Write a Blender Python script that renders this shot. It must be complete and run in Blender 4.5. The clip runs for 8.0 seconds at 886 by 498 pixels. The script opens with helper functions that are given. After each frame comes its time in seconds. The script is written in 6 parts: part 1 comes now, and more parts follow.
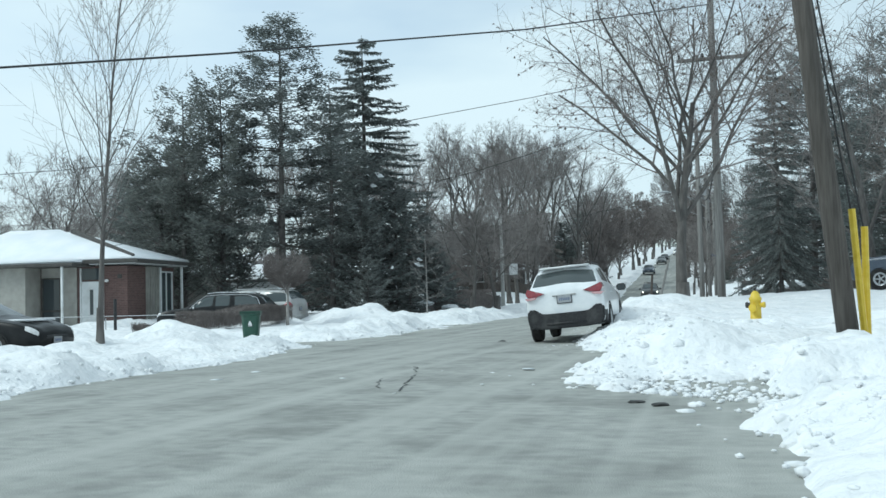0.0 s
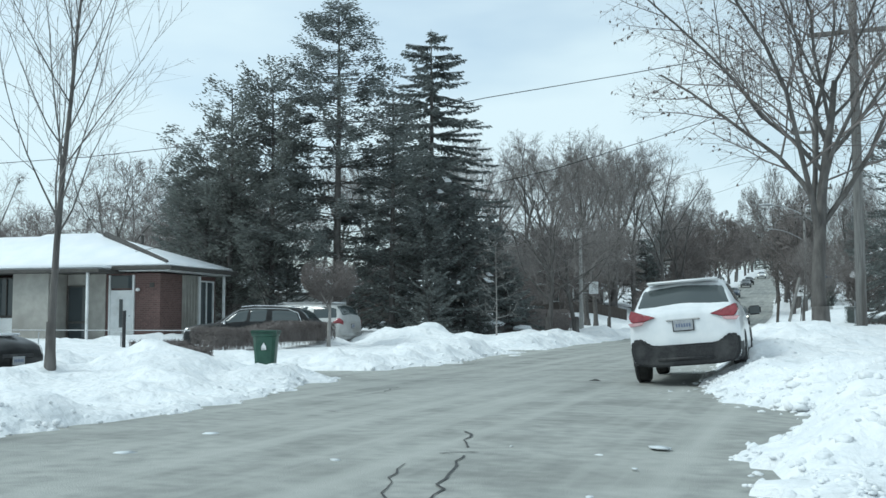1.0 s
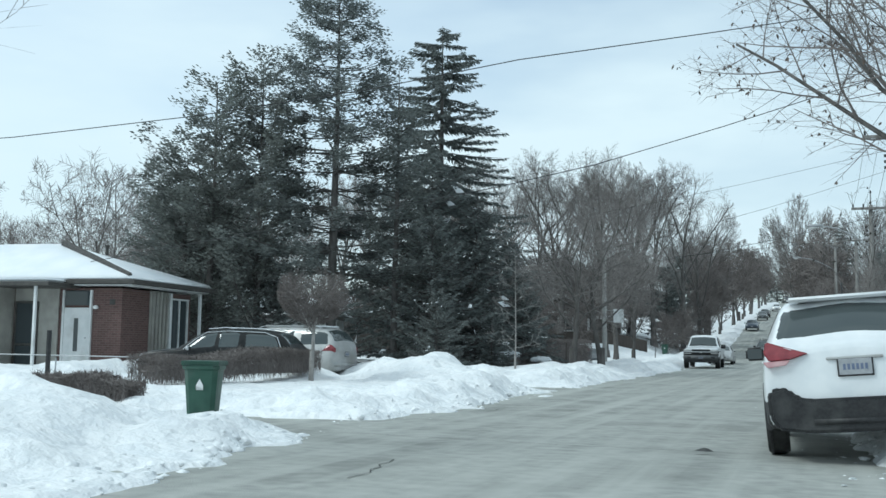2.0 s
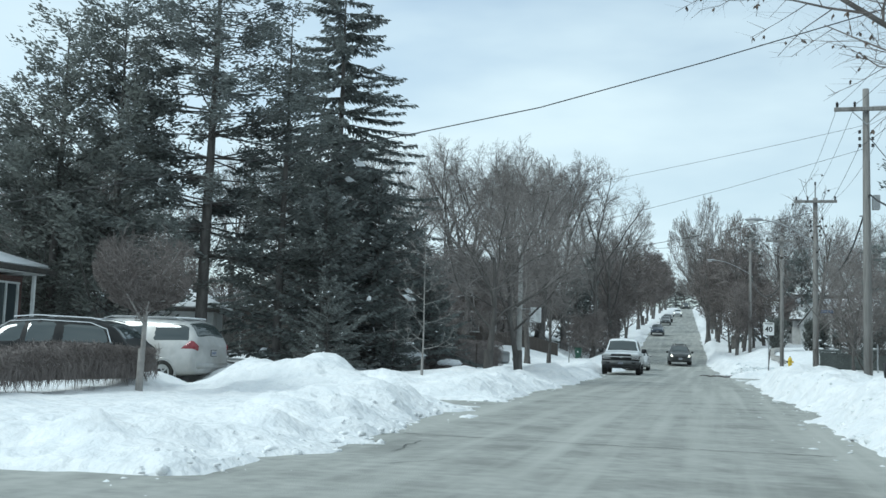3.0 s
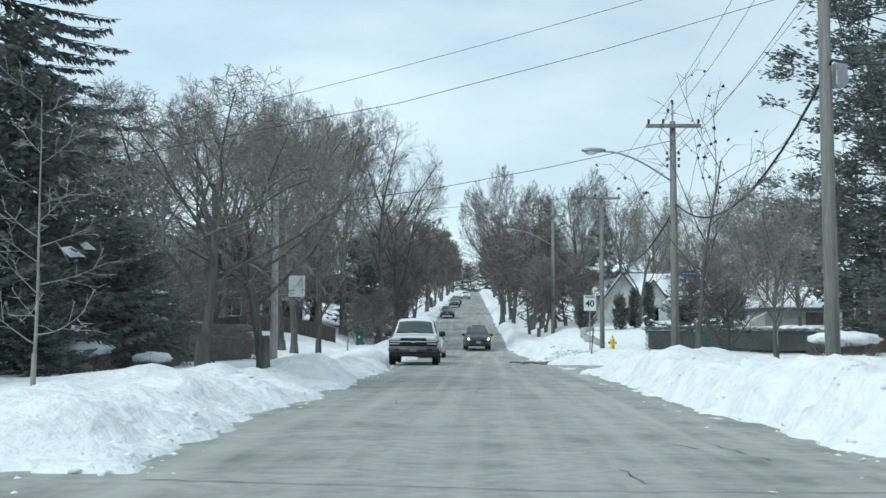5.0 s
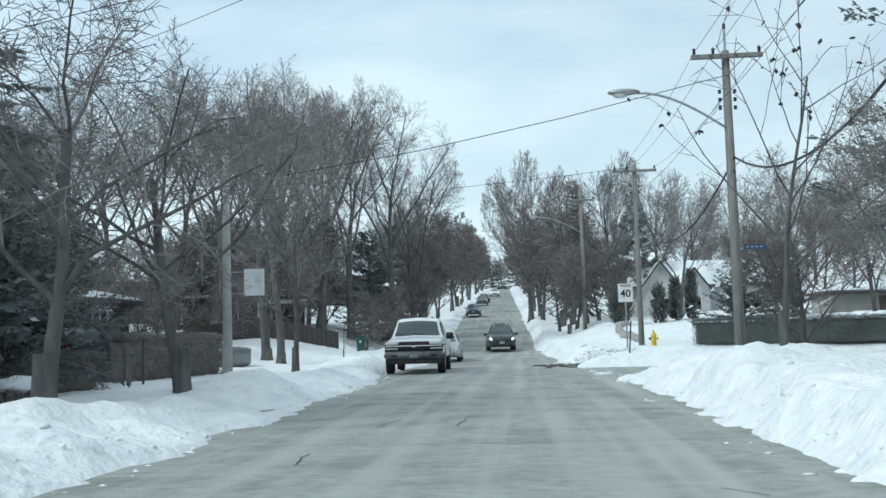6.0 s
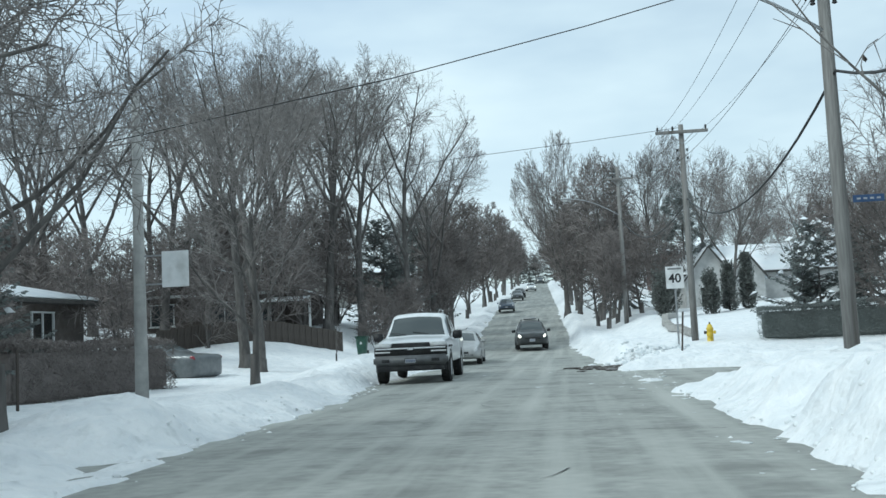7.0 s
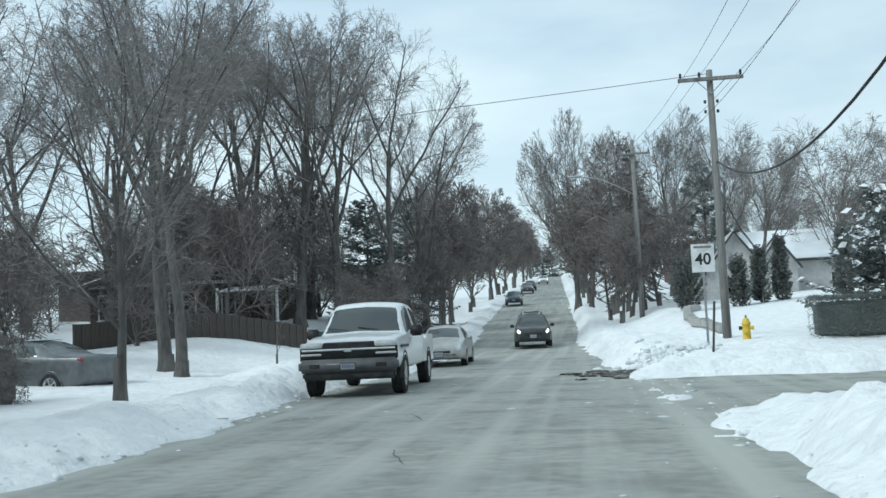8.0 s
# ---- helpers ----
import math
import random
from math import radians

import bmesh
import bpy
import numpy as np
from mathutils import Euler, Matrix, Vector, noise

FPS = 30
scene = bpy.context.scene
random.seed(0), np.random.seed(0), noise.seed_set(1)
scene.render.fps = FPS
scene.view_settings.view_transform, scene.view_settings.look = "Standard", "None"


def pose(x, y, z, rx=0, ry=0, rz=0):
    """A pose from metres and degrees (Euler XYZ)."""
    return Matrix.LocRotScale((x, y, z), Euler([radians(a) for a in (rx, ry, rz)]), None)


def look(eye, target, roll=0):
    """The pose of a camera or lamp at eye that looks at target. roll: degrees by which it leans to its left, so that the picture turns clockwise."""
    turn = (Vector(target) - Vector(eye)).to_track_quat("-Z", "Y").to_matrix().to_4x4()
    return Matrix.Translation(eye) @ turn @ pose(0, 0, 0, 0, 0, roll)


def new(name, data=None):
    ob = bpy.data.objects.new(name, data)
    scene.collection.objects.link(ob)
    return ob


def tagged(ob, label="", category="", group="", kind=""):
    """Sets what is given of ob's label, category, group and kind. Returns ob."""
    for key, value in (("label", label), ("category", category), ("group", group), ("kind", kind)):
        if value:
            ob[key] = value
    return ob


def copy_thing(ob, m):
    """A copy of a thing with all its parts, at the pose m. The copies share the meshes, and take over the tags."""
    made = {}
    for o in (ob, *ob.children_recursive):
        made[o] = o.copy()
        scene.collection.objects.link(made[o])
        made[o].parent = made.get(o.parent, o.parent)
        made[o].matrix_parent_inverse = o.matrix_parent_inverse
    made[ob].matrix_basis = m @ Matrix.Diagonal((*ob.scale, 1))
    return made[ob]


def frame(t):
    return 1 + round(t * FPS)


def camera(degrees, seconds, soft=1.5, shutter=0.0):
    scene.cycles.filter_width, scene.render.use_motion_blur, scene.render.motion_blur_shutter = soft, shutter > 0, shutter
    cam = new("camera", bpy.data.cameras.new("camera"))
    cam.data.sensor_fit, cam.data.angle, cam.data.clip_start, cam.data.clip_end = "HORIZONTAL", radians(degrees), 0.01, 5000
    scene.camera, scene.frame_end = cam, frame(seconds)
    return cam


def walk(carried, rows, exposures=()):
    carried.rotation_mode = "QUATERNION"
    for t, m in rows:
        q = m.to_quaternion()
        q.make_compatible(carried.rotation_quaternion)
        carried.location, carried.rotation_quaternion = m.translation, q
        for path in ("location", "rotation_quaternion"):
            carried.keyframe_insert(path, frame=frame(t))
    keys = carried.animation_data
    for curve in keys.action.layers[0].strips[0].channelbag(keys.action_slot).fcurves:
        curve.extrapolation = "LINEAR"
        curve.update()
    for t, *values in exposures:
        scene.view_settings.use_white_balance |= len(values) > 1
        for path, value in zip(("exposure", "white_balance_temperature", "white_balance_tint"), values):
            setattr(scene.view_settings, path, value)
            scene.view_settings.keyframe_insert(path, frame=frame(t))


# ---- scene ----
cam = camera(47.5, 8.0)
PATH = [
    (0, (8.42, -3.612, 0.974), (7.866, -1.692, 1.074), -1.5),
    (0.5, (7.767, -0.827, 1.006), (7.147, 1.072, 1.116), -1.1),
    (1, (6.848, 1.803, 1.023), (6.158, 3.675, 1.161), -0.1),
    (1.2, (6.419, 2.89, 1.025), (5.703, 4.751, 1.178), 0.1),
    (2.3, (4.055, 8.772, 1.04), (3.376, 10.643, 1.237), 1.5),
    (2.5, (3.675, 9.9, 1.035), (3.029, 11.783, 1.231), 1.6),
    (3, (2.687, 13.032, 1.039), (2.175, 14.955, 1.238), 1.9),
    (3.5, (1.923, 16.357, 1.002), (1.555, 18.314, 1.196), 2.0),
    (4, (1.474, 19.657, 0.942), (1.25, 21.634, 1.142), 1.5),
    (4.5, (1.274, 22.868, 0.966), (1.145, 24.854, 1.158), 1.1),
    (4.7, (1.214, 24.226, 0.97), (1.116, 26.215, 1.158), 0.7),
    (5.8, (1.825, 32.056, 1.133), (1.691, 34.043, 1.31), -0.9),
    (6, (1.936, 33.437, 1.101), (1.779, 35.422, 1.284), -1.5),
    (6.5, (2.164, 36.896, 1.105), (1.956, 38.876, 1.291), -2.3),
    (7, (2.371, 40.575, 1.146), (2.137, 42.553, 1.327), -2.7),
    (7.5, (2.736, 44.088, 1.107), (2.48, 46.064, 1.285), -3.0),
    (8, (2.837, 47.83, 1.17), (2.571, 49.805, 1.341), -2.6),
]
walk(cam, [(t, look(e, a, r)) for t, e, a, r in PATH], [(0, 0.17, 5800, -2.5), (2.5, 0.19, 5760, -2.5), (6, 0.24, 5760, -2.5), (8, 0.22, 5760, -2.5)])

# ---- light: thin overcast ----
world = bpy.data.worlds.new("sky")
scene.world = world
world.use_nodes = True
wn, wl = world.node_tree.nodes, world.node_tree.links
wn.clear()
out = wn.new("ShaderNodeOutputWorld")
bg = wn.new("ShaderNodeBackground")
sky = wn.new("ShaderNodeTexSky")
sky.sky_type, sky.sun_disc = "NISHITA", False
sky.sun_elevation, sky.sun_rotation = radians(38), radians(-60)
sky.air_density, sky.dust_density = 1.0, 0.6
geo = wn.new("ShaderNodeTexCoord")
mapn = wn.new("ShaderNodeMapping")
mapn.inputs["Scale"].default_value = (1.0, 1.0, 3.2)
cloud = wn.new("ShaderNodeTexNoise")
cloud.inputs["Scale"].default_value, cloud.inputs["Detail"].default_value = 1.9, 5
cloud.inputs["Roughness"].default_value = 0.52
ramp = wn.new("ShaderNodeValToRGB")
ramp.color_ramp.elements[0].position, ramp.color_ramp.elements[1].position = 0.30, 0.62
ramp.color_ramp.elements[0].color, ramp.color_ramp.elements[1].color = (0.38, 0.38, 0.38, 1), (0.96, 0.96, 0.96, 1)
veil = wn.new("ShaderNodeMix")
veil.data_type = "RGBA"
veil.inputs[7].default_value = (9.0, 9.6, 9.9, 1)
wl.new(geo.outputs["Generated"], mapn.inputs["Vector"])
wl.new(mapn.outputs[0], cloud.inputs["Vector"])
wl.new(cloud.outputs["Fac"], ramp.inputs["Fac"])
wl.new(ramp.outputs["Color"], veil.inputs[0])
wl.new(sky.outputs["Color"], veil.inputs[6])
wl.new(veil.outputs[2], bg.inputs["Color"])
bg.inputs["Strength"].default_value = 0.084
wl.new(bg.outputs[0], out.inputs[0])
sun_data = bpy.data.lights.new("sun", "SUN")
sun_data.energy, sun_data.angle, sun_data.color = 1.45, radians(20), (1.0, 0.97, 0.92)
sun = new("sun", sun_data)
sun.matrix_world = look((0, 0, 60), (40, 30, 12))

# ---- materials ----
def material(name, c1, c2, scale=8.0, rough=0.75, metal=0.0, bump=0.0, bump_scale=40.0, detail=6.0, lo=0.35, hi=0.65,
             stretch=(1, 1, 1), c3=None, scale3=1.2, lo3=0.5, hi3=0.7, island=0.0, spec=0.4, coat=0.0, relief=0.02, bricks=None, c4=None, leafy=0.0):
    """Two colours mixed by fine noise, a third by coarse noise, with relief."""
    m = bpy.data.materials.new(name)
    m.use_nodes = True
    n, l = m.node_tree.nodes, m.node_tree.links
    p = n["Principled BSDF"]
    p.inputs["Roughness"].default_value, p.inputs["Metallic"].default_value = rough, metal
    p.inputs["Specular IOR Level"].default_value = spec
    p.inputs["Coat Weight"].default_value = coat
    tc = n.new("ShaderNodeTexCoord")
    mp = n.new("ShaderNodeMapping")
    mp.inputs["Scale"].default_value = stretch
    l.new(tc.outputs["Object"], mp.inputs["Vector"])
    def noise_mix(sc, a, b, col_a, col_b, link_a=None, vector=None):
        t = n.new("ShaderNodeTexNoise")
        t.inputs["Scale"].default_value, t.inputs["Detail"].default_value = sc, detail
        l.new(vector or mp.outputs[0], t.inputs["Vector"])
        r = n.new("ShaderNodeMapRange")
        r.inputs["From Min"].default_value, r.inputs["From Max"].default_value = a, b
        l.new(t.outputs["Fac"], r.inputs["Value"])
        x = n.new("ShaderNodeMix")
        x.data_type = "RGBA"
        x.inputs[6].default_value, x.inputs[7].default_value = (*col_a, 1), (*col_b, 1)
        if link_a:
            l.new(link_a, x.inputs[6])
        l.new(r.outputs[0], x.inputs[0])
        return x.outputs[2]
    col = noise_mix(scale, lo, hi, c1, c2)
    if c3:
        col = noise_mix(scale3, lo3, hi3, c1, c3, col)
    if c4:  # streaks along the road, as wheels leave them
        mq = n.new("ShaderNodeMapping")
        mq.inputs["Scale"].default_value = (1.3, 0.035, 1)
        l.new(tc.outputs["Object"], mq.inputs["Vector"])
        col = noise_mix(1.6, 0.45, 0.72, c1, c4, col, mq.outputs[0])
    if bricks:
        bt = n.new("ShaderNodeTexBrick")
        bt.inputs["Scale"].default_value, bt.inputs["Mortar Size"].default_value = 1.0, 0.008
        bt.inputs["Brick Width"].default_value, bt.inputs["Row Height"].default_value = 0.22, 0.075
        bt.inputs["Mortar"].default_value = (*bricks, 1)
        sp, cb, ad = n.new("ShaderNodeSeparateXYZ"), n.new("ShaderNodeCombineXYZ"), n.new("ShaderNodeMath")
        l.new(tc.outputs["Object"], sp.inputs[0])
        l.new(sp.outputs["X"], ad.inputs[0])
        l.new(sp.outputs["Y"], ad.inputs[1])
        l.new(ad.outputs[0], cb.inputs["X"])
        l.new(sp.outputs["Z"], cb.inputs["Y"])
        l.new(cb.outputs[0], bt.inputs["Vector"])
        l.new(col, bt.inputs["Color1"])
        dk = n.new("ShaderNodeHueSaturation")
        dk.inputs["Value"].default_value = 0.72
        l.new(col, dk.inputs["Color"])
        l.new(dk.outputs[0], bt.inputs["Color2"])
        col = bt.outputs["Color"]
    if island:
        g = n.new("ShaderNodeNewGeometry")
        h = n.new("ShaderNodeHueSaturation")
        r = n.new("ShaderNodeMapRange")
        r.inputs["To Min"].default_value, r.inputs["To Max"].default_value = 1 - island, 1 + island
        l.new(g.outputs["Random Per Island"], r.inputs["Value"])
        l.new(r.outputs[0], h.inputs["Value"])
        l.new(col, h.inputs["Color"])
        col = h.outputs[0]
    l.new(col, p.inputs["Base Color"])
    if leafy:  # thin blades let light through
        tr, ms = n.new("ShaderNodeBsdfTranslucent"), n.new("ShaderNodeMixShader")
        l.new(col, tr.inputs["Color"])
        ms.inputs[0].default_value = leafy
        l.new(p.outputs[0], ms.inputs[1])
        l.new(tr.outputs[0], ms.inputs[2])
        l.new(ms.outputs[0], n["Material Output"].inputs["Surface"])
    if bump:
        t = n.new("ShaderNodeTexNoise")
        t.inputs["Scale"].default_value, t.inputs["Detail"].default_value = bump_scale, 8
        l.new(mp.outputs[0], t.inputs["Vector"])
        b = n.new("ShaderNodeBump")
        b.inputs["Strength"].default_value, b.inputs["Distance"].default_value = bump, relief
        l.new(t.outputs["Fac"], b.inputs["Height"])
        l.new(b.outputs[0], p.inputs["Normal"])
    return m


def glow(name, colour, strength):
    m = material(name, colour, colour)
    p = m.node_tree.nodes["Principled BSDF"]
    p.inputs["Emission Color"].default_value, p.inputs["Emission Strength"].default_value = (*colour, 1), strength
    return m


def glass_material(name, tint, rough=0.03, spec=0.4):
    m = bpy.data.materials.new(name)
    m.use_nodes = True
    p = m.node_tree.nodes["Principled BSDF"]
    p.inputs["Base Color"].default_value = (*tint, 1)
    p.inputs["Roughness"].default_value, p.inputs["IOR"].default_value = rough, 1.5
    p.inputs["Specular IOR Level"].default_value = spec
    return m


SNOW = material("snow", (0.78, 0.80, 0.82), (0.88, 0.885, 0.89), 2.6, 0.65, bump=0.9, bump_scale=5.5, c3=(0.66, 0.68, 0.69), scale3=4.2, lo3=0.57, hi3=0.78, spec=0.25, relief=0.09)
ROOFSNOW = material("roof_snow", (0.80, 0.83, 0.86), (0.88, 0.89, 0.91), 1.1, 0.65, bump=0.3, bump_scale=3, spec=0.25)
SLUSH = material("slush", (0.62, 0.66, 0.68), (0.80, 0.82, 0.84), 5, 0.5, bump=0.6, bump_scale=9, c3=(0.38, 0.38, 0.37), scale3=3.0, lo3=0.55, hi3=0.75)
ASPHALT = material("asphalt", (0.275, 0.28, 0.265), (0.42, 0.425, 0.395), 6.0, 0.75, bump=0.6, bump_scale=90, stretch=(0.8, 1, 1), detail=15, lo=0.30, hi=0.70,
                   c3=(0.17, 0.175, 0.162), scale3=0.9, lo3=0.46, hi3=0.80, c4=(0.45, 0.455, 0.425))
TAR = material("tar", (0.035, 0.036, 0.036), (0.07, 0.07, 0.068), 9, 0.6, bump=0.3)
BARK = material("bark", (0.078, 0.073, 0.069), (0.135, 0.126, 0.119), 9, 0.9, bump=0.8, bump_scale=22, stretch=(1, 1, 0.25), c3=(0.17, 0.162, 0.155), scale3=3)
TWIG = material("twig", (0.18, 0.166, 0.158), (0.25, 0.232, 0.222), 3, 0.9, island=0.25)
TWIG_RED = material("twig_red", (0.15, 0.132, 0.124), (0.21, 0.187, 0.177), 3, 0.9, island=0.25)
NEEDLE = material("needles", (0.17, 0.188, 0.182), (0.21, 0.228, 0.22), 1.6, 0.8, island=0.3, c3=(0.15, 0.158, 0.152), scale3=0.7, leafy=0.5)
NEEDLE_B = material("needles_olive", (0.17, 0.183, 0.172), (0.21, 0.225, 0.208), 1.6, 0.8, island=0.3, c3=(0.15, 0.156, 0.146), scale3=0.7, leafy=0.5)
HEDGE = material("hedge_leaf", (0.10, 0.092, 0.086), (0.15, 0.138, 0.128), 3, 0.9, island=0.35)
PALEBARK = material("pale_bark", (0.24, 0.23, 0.22), (0.34, 0.325, 0.31), 9, 0.9, bump=0.4, c3=(0.18, 0.17, 0.16))
DARKPOLE = material("dark_pole_wood", (0.075, 0.066, 0.058), (0.125, 0.112, 0.10), 5, 0.85, bump=0.6, bump_scale=20, stretch=(6, 6, 0.4), c3=(0.055, 0.05, 0.045), scale3=0.8)
POLEWOOD = material("pole_wood", (0.19, 0.184, 0.176), (0.28, 0.272, 0.26), 5, 0.85, bump=0.5, bump_scale=20, stretch=(6, 6, 0.4), c3=(0.11, 0.10, 0.09), scale3=0.8)
STEEL = material("galvanised", (0.34, 0.35, 0.36), (0.44, 0.45, 0.46), 20, 0.5, 0.7)
CONCRETE = material("concrete", (0.36, 0.355, 0.34), (0.46, 0.45, 0.43), 6, 0.85, bump=0.3, c3=(0.3, 0.29, 0.28))
CABLE = material("cable", (0.02, 0.02, 0.021), (0.035, 0.035, 0.036), 20, 0.6)
YELLOW = material("yellow_paint", (0.62, 0.44, 0.035), (0.70, 0.52, 0.07), 9, 0.45, bump=0.1, c3=(0.62, 0.42, 0.02))
BLACK = material("black_plastic", (0.018, 0.018, 0.02), (0.032, 0.032, 0.034), 30, 0.55, bump=0.05, c3=(0.06, 0.06, 0.06), scale3=4)
RUBBER = material("rubber", (0.018, 0.018, 0.018), (0.04, 0.04, 0.038), 12, 0.85)
ALLOY = material("alloy", (0.42, 0.43, 0.44), (0.52, 0.53, 0.54), 15, 0.35, 0.8)
GLASS = glass_material("car_glass", (0.05, 0.062, 0.064), spec=0.9)
PANE = glass_material("window_pane", (0.05, 0.06, 0.065), spec=0.6)
WHITE_CAR = material("white_paint", (0.72, 0.74, 0.76), (0.80, 0.81, 0.82), 5, 0.32, coat=0.5, c3=(0.60, 0.61, 0.62), scale3=1.5, lo3=0.6, hi3=0.9)
SILVER_CAR = material("silver_paint", (0.40, 0.405, 0.405), (0.47, 0.47, 0.465), 5, 0.38, 0.25, coat=0.4, c3=(0.33, 0.32, 0.30), scale3=1.5)
BLACK_CAR = material("black_paint", (0.010, 0.011, 0.012), (0.016, 0.017, 0.018), 6, 0.3, coat=0.0, spec=0.22, c3=(0.025, 0.025, 0.025), scale3=2)
GREY_CAR = material("grey_paint", (0.10, 0.11, 0.115), (0.14, 0.15, 0.155), 6, 0.33, 0.2, coat=0.5)
DARK_CAR = material("charcoal_paint", (0.030, 0.033, 0.035), (0.042, 0.046, 0.048), 6, 0.33, 0.1, coat=0.3, c3=(0.07, 0.07, 0.068), scale3=2)
BLUE_CAR = material("blue_paint", (0.06, 0.08, 0.11), (0.08, 0.10, 0.135), 6, 0.33, 0.2, coat=0.5)
CHROME = material("chrome", (0.62, 0.63, 0.64), (0.70, 0.71, 0.72), 9, 0.2, 1.0)
REDLENS = material("red_lens", (0.17, 0.018, 0.028), (0.24, 0.035, 0.045), 12, 0.2, coat=0.6)
CLEARLENS = material("clear_lens", (0.60, 0.60, 0.60), (0.74, 0.74, 0.74), 14, 0.18, coat=0.6)
LIT = glow("lit_headlamp", (1.0, 0.95, 0.82), 1.6)
PLATE = material("plate", (0.30, 0.31, 0.33), (0.38, 0.39, 0.41), 20, 0.4)
INK = material("ink", (0.02, 0.02, 0.022), (0.03, 0.03, 0.032), 20, 0.5)
CAPTION = material("grey_ink", (0.16, 0.16, 0.165), (0.24, 0.24, 0.245), 20, 0.5)
BLUEBAR = material("blue_ink", (0.12, 0.15, 0.24), (0.15, 0.18, 0.27), 20, 0.5)
SIGNWHITE = material("sign_white", (0.70, 0.71, 0.71), (0.80, 0.80, 0.80), 4, 0.5, c3=(0.56, 0.56, 0.55), scale3=3)
GREEN = material("green_plastic", (0.028, 0.075, 0.055), (0.04, 0.10, 0.072), 5, 0.5, bump=0.06, c3=(0.07, 0.11, 0.09), scale3=3)
BRICK = material("brick", (0.118, 0.070, 0.064), (0.152, 0.090, 0.082), 7, 0.85, bump=0.25, bump_scale=40, c3=(0.115, 0.07, 0.062), scale3=1.3, bricks=(0.155, 0.118, 0.108))
BROWN = material("brown_siding", (0.085, 0.072, 0.064), (0.12, 0.105, 0.095), 4, 0.85, bump=0.2, c3=(0.07, 0.06, 0.055))
STUCCO = material("stucco", (0.30, 0.295, 0.27), (0.37, 0.36, 0.33), 3, 0.9, bump=0.3, bump_scale=30, c3=(0.26, 0.25, 0.23), scale3=0.8)
TRIM_WHITE = material("white_trim", (0.62, 0.64, 0.64), (0.72, 0.73, 0.73), 4, 0.55, c3=(0.52, 0.53, 0.52), scale3=2)
FASCIA = material("fascia", (0.05, 0.048, 0.045), (0.08, 0.076, 0.07), 5, 0.7)
SHINGLE = material("shingle", (0.06, 0.057, 0.055), (0.11, 0.105, 0.10), 12, 0.9, bump=0.5)
FENCEWOOD = material("fence_wood", (0.065, 0.055, 0.048), (0.10, 0.085, 0.075), 4, 0.85, bump=0.3, stretch=(5, 5, 0.5), island=0.2)
DIRT = material("soil", (0.05, 0.043, 0.038), (0.09, 0.08, 0.07), 8, 0.95, bump=0.6, c3=(0.3, 0.3, 0.3), scale3=6)


# ---- mesh helpers ----
def obj(name, bm, mat, parent=None, label="", smooth=False):
    me = bpy.data.meshes.new(name)
    bm.to_mesh(me)
    bm.free()
    return obj_mesh(name, me, mat, parent, label, smooth)


def obj_mesh(name, me, mat, parent=None, label="", smooth=False):
    for m in (mat if isinstance(mat, (list, tuple)) else [mat]):
        me.materials.append(m)
    if smooth:
        me.polygons.foreach_set("use_smooth", [True] * len(me.polygons))
    ob = new(name, me)
    if parent:
        ob.parent = parent
    if label:
        ob["label"] = label
    return ob


def part(name, bm, mat, parent, label="", smooth=False):
    return obj(name, bm, mat, parent, label, smooth)


def raw(name, verts, faces, mat, parent=None, label="", smooth=False):
    me = bpy.data.meshes.new(name)
    me.from_pydata(verts, [], faces)
    me.update()
    return obj_mesh(name, me, mat, parent, label, smooth)


def thing(name, x, y, z, rz=0.0, label="", category="", group="", kind=""):
    e = new(name)
    e.matrix_world = pose(x, y, z, 0, 0, rz)
    return tagged(e, label, category, group, kind)


def add_box(bm, c, s, bevel=0.0, m=None, seg=1):
    r = bmesh.ops.create_cube(bm, size=1.0)
    vs = r["verts"]
    for v in vs:
        v.co = Vector((v.co.x * s[0] + c[0], v.co.y * s[1] + c[1], v.co.z * s[2] + c[2]))
    if bevel:
        es = list({e for v in vs for e in v.link_edges})
        g = bmesh.ops.bevel(bm, geom=es, offset=bevel, segments=seg, affect="EDGES")
        vs = list({v for f in g["faces"] for v in f.verts} | {v for v in vs if v.is_valid})
    if m:
        bmesh.ops.transform(bm, matrix=m, verts=vs)
    return vs


def box(c, s, bevel=0.0, m=None, seg=1):
    bm = bmesh.new()
    add_box(bm, c, s, bevel, m, seg)
    return bm


def add_tube(bm, pts, radii, sides=8, cap=True):
    """A tube along points, one radius a point."""
    pts = [Vector(p) for p in pts]
    rings = []
    for i, p in enumerate(pts):
        d = (pts[min(i + 1, len(pts) - 1)] - pts[max(i - 1, 0)]).normalized()
        a = d.orthogonal().normalized() if i == 0 else (rings_a - d * rings_a.dot(d)).normalized()
        rings_a = a
        b = d.cross(a)
        r = radii[i] if isinstance(radii, (list, tuple)) else radii
        rings.append([bm.verts.new(p + r * (math.cos(2 * math.pi * k / sides) * a + math.sin(2 * math.pi * k / sides) * b)) for k in range(sides)])
    for q, w in zip(rings, rings[1:]):
        for k in range(sides):
            bm.faces.new((q[k], q[(k + 1) % sides], w[(k + 1) % sides], w[k]))
    if cap:
        bm.faces.new(rings[0][::-1])
        bm.faces.new(rings[-1])


def tube(pts, radii, sides=8):
    bm = bmesh.new()
    add_tube(bm, pts, radii, sides)
    return bm


